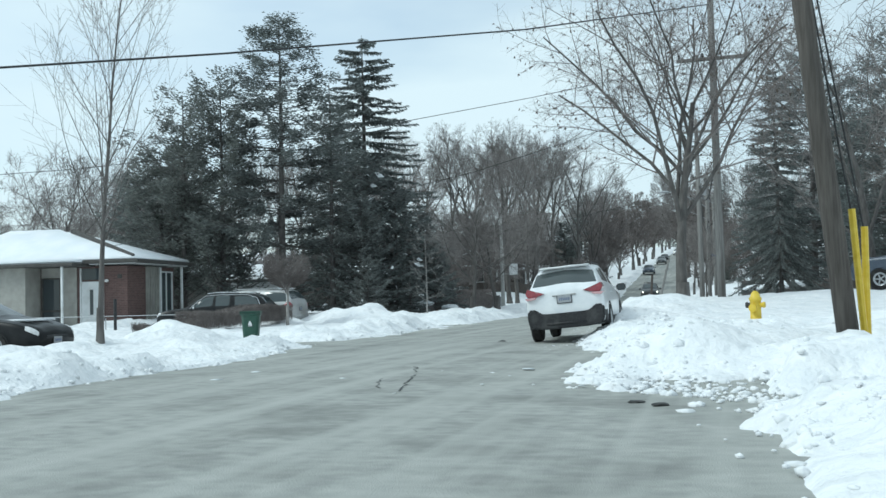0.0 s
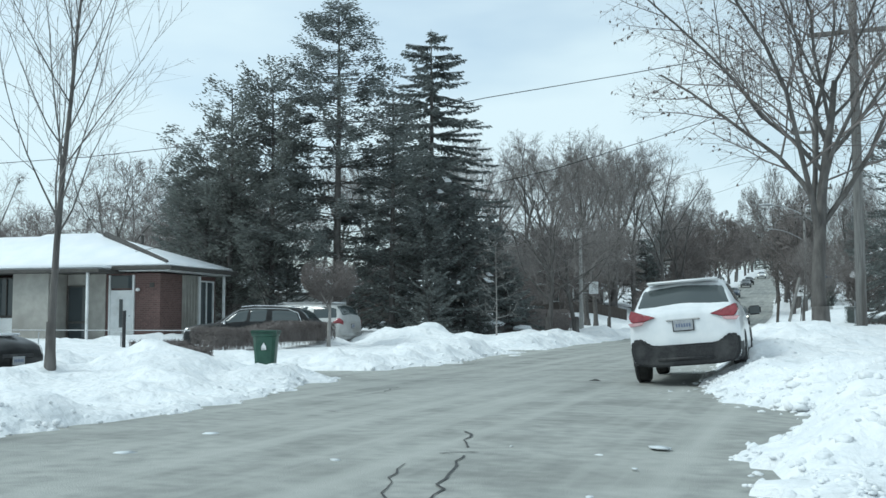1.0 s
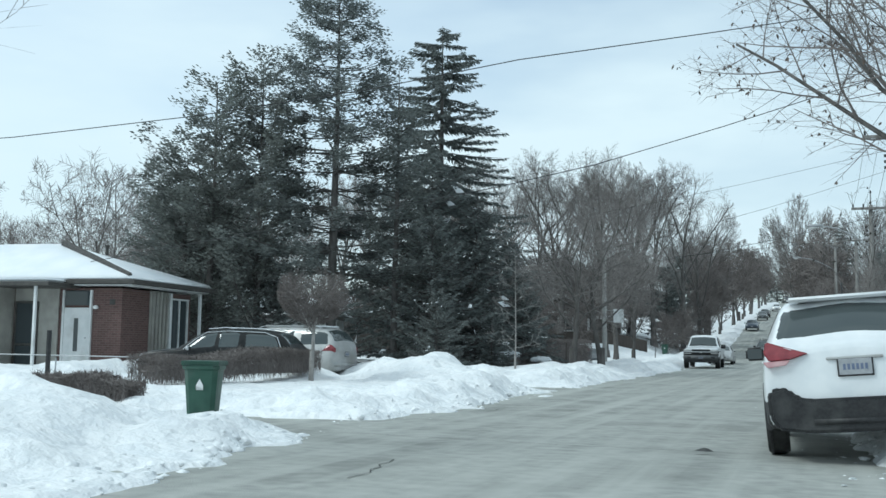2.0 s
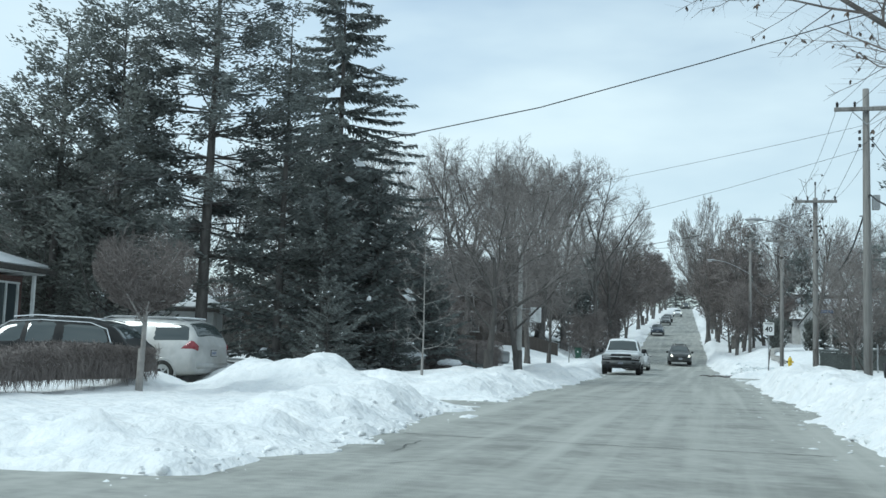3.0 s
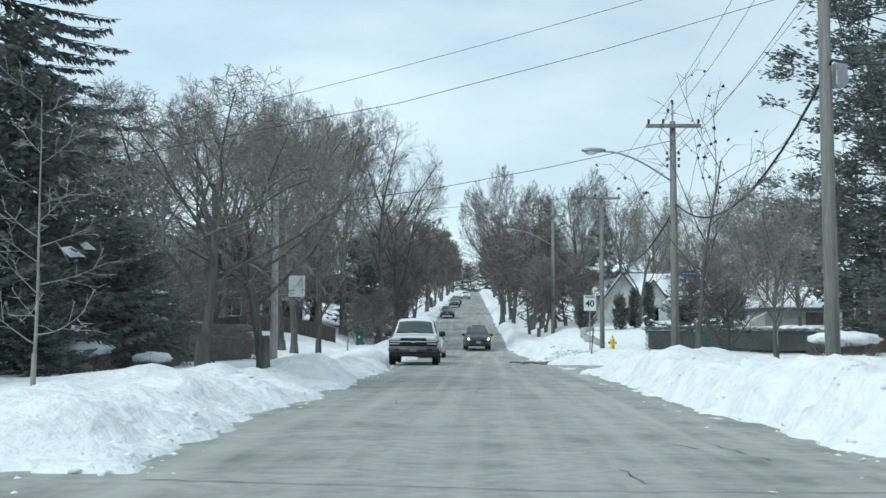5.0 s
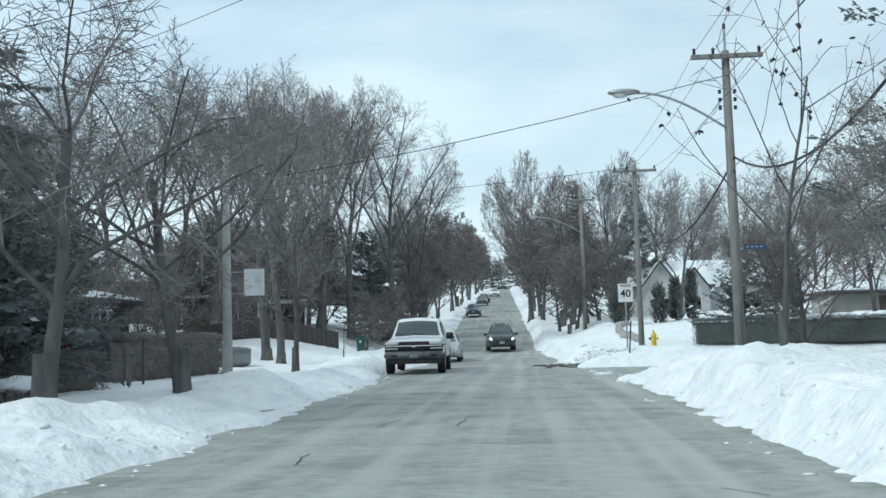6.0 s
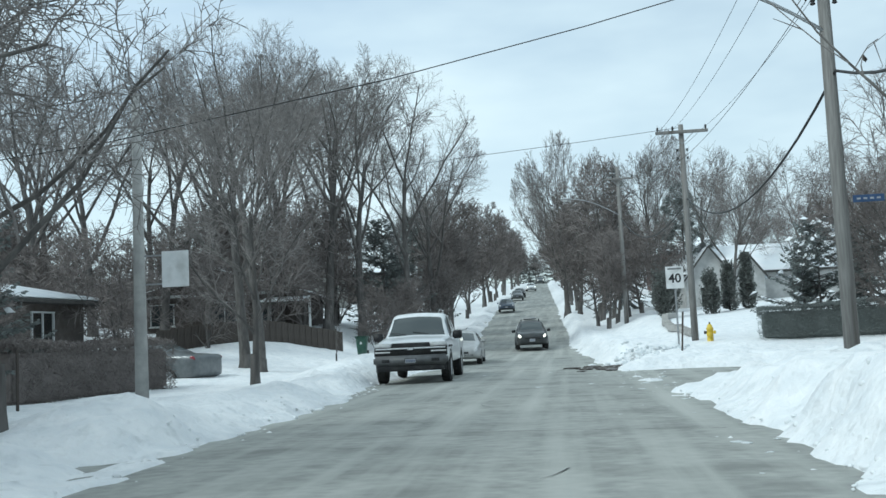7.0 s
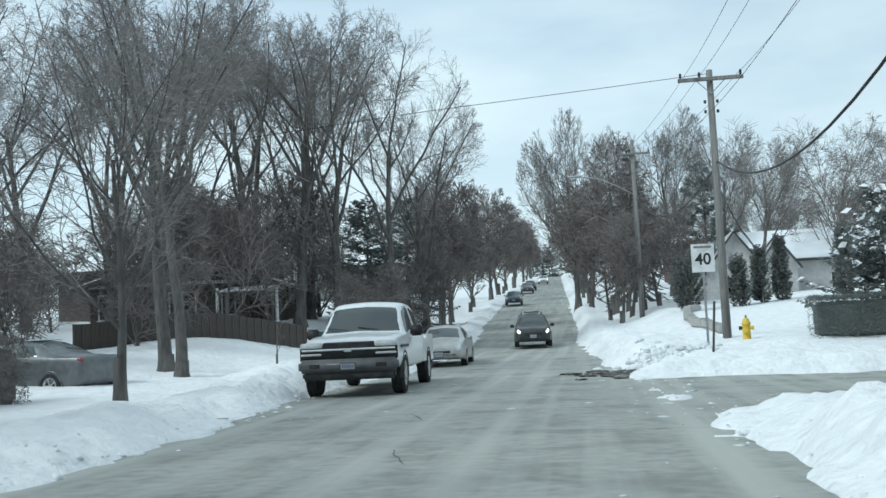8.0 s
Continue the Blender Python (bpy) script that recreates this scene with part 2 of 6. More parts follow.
def lathe(profile, sides=20, m=None):
    """Turns (radius, z) points round z."""
    bm = bmesh.new()
    rings = [[bm.verts.new((r * math.cos(2 * math.pi * k / sides), r * math.sin(2 * math.pi * k / sides), z)) for k in range(sides)] for r, z in profile]
    for q, w in zip(rings, rings[1:]):
        for k in range(sides):
            bm.faces.new((q[k], q[(k + 1) % sides], w[(k + 1) % sides], w[k]))
    bm.faces.new(rings[0][::-1])
    bm.faces.new(rings[-1])
    if m:
        bmesh.ops.transform(bm, matrix=m, verts=bm.verts)
    return bm


# ---- ground ----
def lerp_table(table):
    xs, ys = [a for a, b in table], [b for a, b in table]
    return lambda v: np.interp(v, xs, ys)


RISE = lerp_table([(-900, 0), (60, 0), (80, 0.06), (95, 0.3), (115, 1.1), (135, 2.5), (153, 3.95), (200, 7.4), (250, 11.1), (285, 13.7), (300, 14.5), (330, 15.0), (1600, 15.5)])
CENTRE = lerp_table([(-900, 1.4), (60, 1.2), (80, 0.6), (120, -1.0), (155, -2.0), (200, -2.7), (285, -3.2), (1600, -12)])
LEFT = lerp_table([(-900, 40), (-30, 12), (-10, 5.4), (-4, 3.8), (0, 2.6), (3, 1.5), (6.5, 0.35), (8.5, 0.1), (10.5, 0.25), (12.2, 0.25), (14.5, -0.35), (16.3, -0.65), (17.5, -1.0), (20.3, -1.15), (24.4, -1.05),
                   (28, -1.4), (33, -1.45), (40, -1.8), (51, -2.05), (54.6, -2.2), (60, -2.3), (64, -2.5), (67, -2.9), (73, -3.1), (80, -2.8), (90, -2.7), (108, -3.5), (124, -4.5), (155, -5.4), (200, -5.7), (285, -5.2), (1600, -15)])
RIGHT = lerp_table([(-900, 60), (-30, 19), (-10, 12), (-2, 9.4), (2.7, 8.75), (5.4, 8.6), (6.3, 8.4), (7.2, 7.05), (8.5, 6.75), (9.7, 6.4), (10.8, 6.7), (11.8, 7.4), (12.6, 7.8), (13.4, 6.8), (14.8, 5.95), (16.4, 5.3),
                    (18.5, 5.2), (22, 5.0), (27, 4.5), (31, 4.55), (34.5, 4.75), (45, 4.5), (61, 4.4), (65, 4.25), (71, 4.0), (80, 3.5), (86, 3.2), (98, 2.65), (120, 2.35), (134, 2.0), (156, 1.5), (195, 0.5), (250, -0.8),
                    (285, -1.6), (1600, -9)])
DRIVES = [(-4.3, 0, 17.9, 20.2), (-9, -1, 31.6, 34.0), (-15, -6.8, 30.0, 37.5), (-12, -5.2, 14.2, 17.2), (4.0, 24, 61.6, 70.8), (6, 22, 5.3, 6.9), (7.3, 8.7, 3.6, 8.5)]
MOUNDS = [(-4.3, 29.6, 0.62, 1.2), (-3.1, 15.7, 0.48, 0.85), (-4.8, 44.2, 0.30, 1.5), (-3.4, 53.0, 0.25, 1.6), (-4.4, 37.0, 0.12, 1.2),
          (12.5, 13.0, 0.45, 2.2), (7.4, 15.6, 0.15, 1.0), (6.6, 22.5, 0.35, 1.6), (6.0, 31, 0.2, 1.6), (6.2, 74.0, 0.25, 1.5),
          (-13, 34, 0.5, 2.2), (-3.6, 70, 0.3, 1.6), (-4.6, 80, 0.5, 2.4), (10.5, 29, 0.2, 3)]


def wob(x, y, s, seed):
    """Smooth value noise, about -1 to 1."""
    u, v = x / s + seed * 17.3, y / s + seed * 9.1
    iu, iv = np.floor(u), np.floor(v)
    fu, fv = u - iu, v - iv
    fu, fv = fu * fu * (3 - 2 * fu), fv * fv * (3 - 2 * fv)
    def h(a, b):
        t = np.sin(a * 127.1 + b * 311.7 + seed * 74.7) * 43758.5453
        return 2 * (t - np.floor(t)) - 1
    return (h(iu, iv) * (1 - fu) + h(iu + 1, iv) * fu) * (1 - fv) + (h(iu, iv + 1) * (1 - fu) + h(iu + 1, iv + 1) * fu) * fv


def step(a, b, v):
    t = np.clip((v - a) / (b - a), 0, 1)
    return t * t * (3 - 2 * t)


def ground_z(x, y):
    x, y = np.asarray(x, float), np.asarray(y, float)
    dl, dr = LEFT(y) - x, x - RIGHT(y)
    d = np.maximum(dl, dr)
    left = dl > dr
    for x0, x1, y0, y1 in DRIVES:
        inside = np.maximum(np.maximum(x0 - x, x - x1), np.maximum(y0 - y, y - y1))
        d = np.minimum(d, inside)
    far = 1 - step(90, 160, y)
    d = d + 0.22 * wob(x, y, 1.5, 1) * far + 0.13 * wob(x, y, 0.55, 2) * far + 0.07 * wob(x, y, 0.23, 3) * far
    low_end = np.where(left, 0.4 + 0.25 * step(19, 20.5, y) - 0.05 * step(36, 46, y), 1 - 0.6 * np.exp(-((y - 60.5) / 3.0) ** 2) - 0.6 * np.exp(-((y - 73.5) / 3.5) ** 2) * (1 - step(2, 5, d)))
    base = low_end * np.where(left, 0.20 + 0.16 * step(1, 9, d) + 0.25 * step(8, 25, d), 0.26 + 0.24 * step(18, 30, y) + 0.16 * step(0.5, 5, d) + 0.45 * step(5, 16, d) + 0.2 * step(12, 30, d))
    ridge = low_end * np.where(left, 0.24, 0.10) * np.exp(-((d - 1.3) / 0.9) ** 2)
    lump = 0.07 * wob(x, y, 0.9, 4) + 0.06 * wob(x, y, 0.42, 5) + 0.10 * wob(x, y, 3.1, 6) + 0.03 * wob(x, y, 0.25, 7)
    rough = np.exp(-((d - 1.0) / 1.6) ** 2)
    z = step(0, 0.75, d) * base + step(0.1, 1.0, d) * ridge + step(0.0, 0.5, d) * lump * (0.35 + 1.5 * rough)
    z = z + step(0.0, 0.1, d) * 0.05
    for mx, my, mh, mr in MOUNDS:
        z = z + step(0, 0.9, d) * mh * np.exp(-((x - mx) ** 2 + (y - my) ** 2) / mr ** 2) * (1 + 0.25 * wob(x, y, 0.8, 8))
    z = z + np.where(left, step(66, 92, y) * step(3, 9, d) * 1.6, 0) * (1 - step(130, 180, y))
    z = z + np.where(left, 0, step(76, 94, y) * step(2.0, 5, d) * 0.75) * (1 - step(110, 150, y))
    z = z + step(14, 60, np.abs(x - CENTRE(y))) * step(60, 160, y) * 3.0
    slush = wob(x, y, 1.7, 11) + 0.8 * wob(x, y, 0.6, 12) - 0.35 + 2.4 * d
    z = np.where(d < 0, np.where(slush > 0, 0.004 + 0.05 * np.minimum(slush, 0.5), -0.10 - 0.15 * step(0, 0.5, -d)), z)
    return RISE(y) + z


def gz(x, y):
    return float(ground_z(x, y))


def axis(*spans):
    out_list = []
    for a, b, s in spans:
        out_list += list(np.arange(a, b, s))
    return np.array(out_list + [spans[-1][1]])


def sheet(name, xs, ys, zfun, mat):
    gx, gy = np.meshgrid(xs, ys)
    zz = zfun(gx, gy)
    verts = np.stack([gx.ravel(), gy.ravel(), zz.ravel()], 1)
    nx, ny = len(xs), len(ys)
    i = np.arange(nx * ny).reshape(ny, nx)
    faces = np.stack([i[:-1, :-1].ravel(), i[:-1, 1:].ravel(), i[1:, 1:].ravel(), i[1:, :-1].ravel()], 1)
    return raw(name, verts.tolist(), faces.tolist(), mat, smooth=True)


ground = sheet("ground", axis((-900, -100, 100), (-100, -30, 10), (-30, -9, 0.8), (-9, 11, 0.18), (11, 30, 0.8), (30, 100, 10), (100, 900, 100)),
               axis((-60, -8, 2), (-8, 40, 0.17), (40, 80, 0.25), (80, 110, 0.5), (110, 200, 1.5), (200, 520, 8), (520, 1600, 90)), ground_z, SNOW)
tagged(ground, "snow-covered lawns and ploughed snow banks along the street", "ground", kind="structure")
road = sheet("road", axis((-14, 26, 0.5)), axis((-60, 100, 1.0)), lambda x, y: RISE(y) + 0.03 * (1 - ((x - 1.4) / 5) ** 2).clip(-0.5, 1) - 0.03, ASPHALT)
tagged(road, "salt-stained grey asphalt residential street", "road", kind="structure")
far_rows = axis((100, 200, 3), (200, 520, 10), (520, 1500, 70))
far_x = np.array([-4.0, -2.0, 0.0, 2.0, 4.0])
fv = [(float(CENTRE(yy) + fx), float(yy), float(RISE(yy)) - 0.002) for yy in far_rows for fx in far_x]
ff = [(r * 5 + c, r * 5 + c + 1, r * 5 + c + 6, r * 5 + c + 5) for r in range(len(far_rows) - 1) for c in range(4)]
tagged(raw("road_hill", fv, ff, ASPHALT, smooth=True), "grey asphalt street climbing the far hill", "road", kind="structure")

# ---- end of ground ----

# ---- bare trees ----
class Tubes:
    """Collects many thin tubes into one vertex and face list."""

    def __init__(self):
        self.v, self.f = [], []

    def add(self, pts, radii, sides):
        n0, a = len(self.v), None
        for i, p in enumerate(pts):
            d = (pts[min(i + 1, len(pts) - 1)] - pts[max(i - 1, 0)]).normalized()
            a = d.orthogonal().normalized() if a is None else (a - d * a.dot(d)).normalized()
            b = d.cross(a)
            for k in range(sides):
                t = 2 * math.pi * k / sides
                q = p + radii[i] * (math.cos(t) * a + math.sin(t) * b)
                self.v.append((q.x, q.y, q.z))
        for i in range(len(pts) - 1):
            for k in range(sides):
                s, e = n0 + i * sides, (k + 1) % sides
                self.f.append((s + k, s + e, s + sides + e, s + sides + k))

    def blade(self, p, q, r):
        """A thin flat twig."""
        w = (q - p).orthogonal().normalized() * r
        n0 = len(self.v)
        self.v += [tuple(p - w), tuple(p + w), tuple(q + w * 0.4), tuple(q - w * 0.4)]
        self.f.append((n0, n0 + 1, n0 + 2, n0 + 3))

    def make(self, name, mat, parent, smooth=False):
        return raw(name, self.v, self.f, mat, parent, smooth=smooth)


SIDES = (9, 6, 4, 3, 3)
SEGS = (7, 6, 4, 2, 1)


def inside(env, p):
    """Whether a point lies in the crown's rounded outline: height of its middle, half width, half height."""
    return (p.x * p.x + p.y * p.y) / env[1] ** 2 + ((p.z - env[0]) / env[2]) ** 2 <= 1 or p.z < env[0] - 0.7 * env[2]


def way_out(env, p, d):
    """How far it is from p along d to the far side of the crown's outline."""
    a = Vector((p.x / env[1], p.y / env[1], (p.z - env[0]) / env[2]))
    b = Vector((d.x / env[1], d.y / env[1], d.z / env[2]))
    bb, ab = b.dot(b), a.dot(b)
    root = ab * ab - bb * (a.dot(a) - 1)
    return max(0.0, (-ab + math.sqrt(root)) / bb) if root > 0 else 0.0


def grow(rng, store, p, d, length, r, level, levels, lift, wander, taper, fine, env=None):
    """One limb with all its side limbs; levels: (count, start, angle, ratio, radius ratio) of the limbs that leave it."""
    if level == len(levels) and level >= 3:
        q = p + d * length
        if env and not inside(env, q):
            q = p + d * length * rng.uniform(0.3, 0.6)
        store[2].blade(p, q, fine)
        return
    n = SEGS[level]
    pts, dirs = [p.copy()], [d.copy()]
    w = wander * (0.4 if level == 0 else 1.0)
    for i in range(n):
        j = Vector((rng.gauss(0, w), rng.gauss(0, w), rng.gauss(0, w) + (lift if level else 0)))
        d = (d + j).normalized()
        if level and i and env and not inside(env, p + d * (length / n) * rng.uniform(0.8, 1.1)):
            break
        p = p + d * (length / n)
        pts.append(p.copy())
        dirs.append(d.copy())
    n = len(pts) - 1
    radii = [max(r * (1 - (1 - taper) * (i / n) ** 0.8), fine * 0.8) for i in range(n + 1)]
    store[min(level, 2)].add(pts, radii, SIDES[level])
    if level >= len(levels):
        return
    count, t0, angle, ratio, rr = levels[level]
    turn = rng.uniform(0, 6.28)
    for k in range(count):
        t = t0 + (1 - t0) * (k + rng.uniform(0.1, 0.9)) / count
        f = t * n
        i = min(int(f), n - 1)
        base = pts[i].lerp(pts[i + 1], f - i)
        dd = dirs[i + 1]
        turn += 2.4 + rng.uniform(-0.5, 0.5)
        side = Matrix.Rotation(turn, 3, dd) @ dd.orthogonal().normalized()
        a = radians(angle * rng.uniform(0.7, 1.3))
        nd = (dd * math.cos(a) + side * math.sin(a)).normalized()
        ln = length * ratio * rng.uniform(0.75, 1.2) * (1.15 - 0.55 * t)
        if env:
            room = way_out(env, base, nd)
            ln = room * rng.uniform(0.86, 1.0) if level == 0 else min(ln, max(0.25 * ln, room * rng.uniform(0.9, 1.04)))
        grow(rng, store, base, nd, ln, max(radii[i] * rr, fine), level + 1, levels, lift, wander, taper, fine, env)


def bare_tree(seed, height, radius, levels, label, trunk_share=0.5, lift=0.06, wander=0.12, taper=0.3, lean=0.0, twig=None, name="bare_tree", category="tree", fine=0.005, bark=None, crown=None):
    """crown: height of the crown's middle, its half width and half height, as shares of the height."""
    rng = random.Random(seed)
    store = [Tubes(), Tubes(), Tubes()]
    env = tuple(height * c for c in crown) if crown else None
    grow(rng, store, Vector((0, 0, -0.4)), Vector((lean, 0, 1)).normalized(), height * trunk_share, radius, 0, levels, lift, wander, taper, fine, env)
    e = tagged(new(name), label, category)
    # a swelling at the foot
    store[0].add([Vector((0, 0, -0.4)), Vector((0, 0, 0.0)), Vector((0, 0, 0.25)), Vector((lean * 0.7, 0, 0.7))], [radius * 1.5, radius * 1.32, radius * 1.1, radius * 0.98], 9)
    store[0].make("trunk", bark or BARK, e, True)
    if store[1].v:
        store[1].make("limb_frame", bark or BARK, e, True)
    if store[2].v:
        tagged(store[2].make("twig_crown", twig or TWIG, e), kind="stuff")
    return e


def put(tree, x, y, scale=1.0, rz=0.0, z=None, sx=None):
    """Sets the first, or a copy, of a tree down on the snow."""
    m = pose(x, y, (gz(x, y) if z is None else z) - 0.05, 0, 0, rz) @ Matrix.Diagonal((sx or scale, sx or scale, scale, 1))
    if not tree.get("set"):
        tree["set"] = 1
        tree.matrix_world = m
        return tree
    c = copy_thing(tree, Matrix())
    c.matrix_world = m
    return c


DRYLEAF = material("dry_leaf", (0.11, 0.085, 0.07), (0.16, 0.13, 0.11), 3, 0.9, island=0.3)
PODS = material("seed_pod", (0.05, 0.042, 0.038), (0.08, 0.07, 0.06), 3, 0.9)


def hang(tree, n, length, width, mat, name, label, seed):
    """Small folded leaves or pods that hang from the twigs of a tree."""
    r = random.Random(seed)
    crown = [c for c in tree.children if c.name.startswith("twig_crown")][0].data
    v, f = [], []
    for k in range(n):
        p = crown.vertices[r.randrange(len(crown.vertices))].co.copy()
        for j in range(r.randint(1, 3)):
            d = Vector((r.gauss(0, 0.45), r.gauss(0, 0.45), -1)).normalized() * length * r.uniform(0.6, 1.4)
            w = Vector((r.gauss(0, 1), r.gauss(0, 1), 0.2)).normalized() * width
            i = len(v)
            v += [tuple(p), tuple(p + d * 0.5 + w), tuple(p + d), tuple(p + d * 0.5 - w), tuple(p + d * 0.5 + w.orthogonal() * 0.4)]
            f += [(i, i + 1, i + 4), (i + 1, i + 2, i + 4), (i + 2, i + 3, i + 4), (i + 3, i, i + 4)]
    tagged(raw(name, v, f, mat, tree, label), kind="stuff")


big_maple = bare_tree(3, 14.5, 0.195, [(13, 0.33, 36, 1.05, 0.54), (10, 0.2, 42, 0.5, 0.5), (9, 0.15, 48, 0.5, 0.5), (9, 0.1, 50, 0.55, 0.6)],
                      "large bare maple with spreading grey limbs on the snowy verge", 0.45, 0.03, 0.12, 0.35, twig=TWIG_RED, name="maple_tree", fine=0.0055)
vase = bare_tree(4, 15, 0.30, [(17, 0.22, 46, 1.25, 0.40), (9, 0.25, 26, 0.45, 0.5), (8, 0.2, 30, 0.5, 0.5), (9, 0.1, 36, 0.5, 0.6)],
                 "large bare tree with a domed fan of limbs on the hill", 0.62, 0.05, 0.07, 0.25, name="maple_tree", fine=0.011, crown=(0.58, 0.34, 0.42))
elm = bare_tree(11, 18, 0.30, [(8, 0.40, 34, 1.15, 0.55), (9, 0.30, 34, 0.42, 0.5), (8, 0.25, 38, 0.5, 0.45), (11, 0.1, 44, 0.5, 0.5)],
                "tall bare deciduous tree with a rounded crown of fine twigs", 0.60, 0.05, 0.10, 0.3, name="tall_tree", fine=0.009, crown=(0.62, 0.27, 0.38))
elm_b = bare_tree(12, 18, 0.27, [(7, 0.45, 36, 1.1, 0.6), (9, 0.35, 36, 0.42, 0.5), (8, 0.2, 40, 0.5, 0.45), (11, 0.1, 46, 0.5, 0.5)],
                  "tall leaning bare tree with a domed crown of grey twigs", 0.62, 0.05, 0.12, 0.35, lean=0.16, name="tall_tree", fine=0.009, crown=(0.64, 0.28, 0.36))
far_a = bare_tree(13, 16, 0.22, [(7, 0.22, 34, 0.95, 0.5), (7, 0.15, 40, 0.5, 0.5), (4, 0.15, 46, 0.55, 0.5), (13, 0.05, 52, 0.7, 0.6)],
                  "bare deciduous tree in the woods behind the houses", 0.5, 0.05, 0.13, 0.35, name="woodland_tree", fine=0.016, crown=(0.58, 0.36, 0.40))
far_b = bare_tree(14, 13, 0.19, [(8, 0.12, 42, 0.85, 0.5), (6, 0.12, 42, 0.55, 0.5), (4, 0.15, 46, 0.55, 0.5), (13, 0.05, 52, 0.7, 0.6)],
                  "bare brown tree in the woods behind the houses", 0.5, 0.05, 0.14, 0.35, twig=TWIG_RED, name="woodland_tree", fine=0.016, crown=(0.55, 0.40, 0.42))
street = bare_tree(21, 5.6, 0.085, [(12, 0.28, 42, 0.9, 0.45), (9, 0.15, 40, 0.55, 0.5), (8, 0.12, 42, 0.5, 0.55), (11, 0.1, 48, 0.5, 0.6)],
                   "small bare street tree with a dense rounded twiggy crown", 0.6, 0.06, 0.12, 0.3, twig=TWIG_RED, name="street_tree", fine=0.006, crown=(0.62, 0.33, 0.40))
street_b = bare_tree(22, 6.5, 0.09, [(11, 0.34, 38, 0.9, 0.48), (8, 0.15, 40, 0.55, 0.5), (7, 0.15, 42, 0.5, 0.55), (9, 0.1, 48, 0.5, 0.6)],
                     "bare street tree with a rounded crown of grey twigs", 0.6, 0.07, 0.12, 0.3, name="street_tree", fine=0.006, crown=(0.62, 0.32, 0.40))
avenue = bare_tree(23, 6.3, 0.12, [(11, 0.26, 42, 0.95, 0.45), (7, 0.1, 40, 0.5, 0.5), (5, 0.1, 44, 0.55, 0.55), (7, 0.05, 50, 0.7, 0.6)],
                   "dark bare avenue tree with a dense oval twiggy crown", 0.65, 0.06, 0.12, 0.3, name="avenue_tree", fine=0.017, crown=(0.60, 0.30, 0.42), twig=TWIG_RED)
young = bare_tree(31, 8.2, 0.07, [(26, 0.26, 36, 0.40, 0.36), (7, 0.15, 34, 0.5, 0.5), (5, 0.15, 38, 0.5, 0.6)],
                  "young bare tree with slender upswept branches on the snow bank", 0.95, 0.10, 0.06, 0.12, name="young_tree", fine=0.0035)
sapling = bare_tree(41, 4.7, 0.035, [(16, 0.22, 70, 0.22, 0.45), (5, 0.25, 42, 0.45, 0.6), (3, 0.3, 40, 0.5, 0.6)],
                    "thin pale sapling with short side branches", 1.0, 0.03, 0.05, 0.15, name="sapling", fine=0.006, bark=PALEBARK, twig=PALEBARK)
whip = bare_tree(42, 2.6, 0.03, [(5, 0.4, 45, 0.3, 0.5), (3, 0.3, 40, 0.5, 0.6), (3, 0.3, 40, 0.5, 0.6)], "thin bare sapling in the snow", 1.0, 0.06, 0.05, 0.2, name="sapling", fine=0.005)
globe = bare_tree(51, 2.75, 0.048, [(22, 0.60, 62, 0.5, 0.5), (10, 0.15, 45, 0.6, 0.5), (9, 0.1, 45, 0.7, 0.6), (9, 0.1, 45, 0.9, 0.6)],
                  "small bare globe-crowned tree with a dense ball of twigs", 0.72, 0.0, 0.03, 0.7, twig=TWIG_RED, name="globe_tree", fine=0.0040, bark=PALEBARK, crown=(0.73, 0.30, 0.27))
ash = bare_tree(61, 8.0, 0.115, [(9, 0.40, 45, 0.95, 0.52), (8, 0.2, 45, 0.5, 0.5), (8, 0.15, 50, 0.45, 0.5), (7, 0.2, 60, 0.6, 0.6)],
                "bare tree with crooked limbs and hanging fringe of twigs", 0.45, -0.03, 0.16, 0.35, name="garden_tree", fine=0.006)
pod_tree = bare_tree(71, 8.5, 0.062, [(10, 0.30, 42, 0.72, 0.55), (4, 0.3, 42, 0.5, 0.6), (3, 0.3, 42, 0.5, 0.6)],
                     "sparse bare tree with thick upturned branches and dry pods", 0.62, 0.06, 0.09, 0.3, name="pod_tree", fine=0.008)
thicket = bare_tree(81, 4.5, 0.045, [(10, 0.05, 38, 0.85, 0.55), (6, 0.12, 40, 0.55, 0.5), (4, 0.15, 46, 0.6, 0.5), (9, 0.05, 52, 0.8, 0.6)],
                    "dense bare brown shrub beside the trees", 0.55, 0.05, 0.12, 0.4, twig=TWIG_RED, name="shrub", category="shrub", fine=0.011)

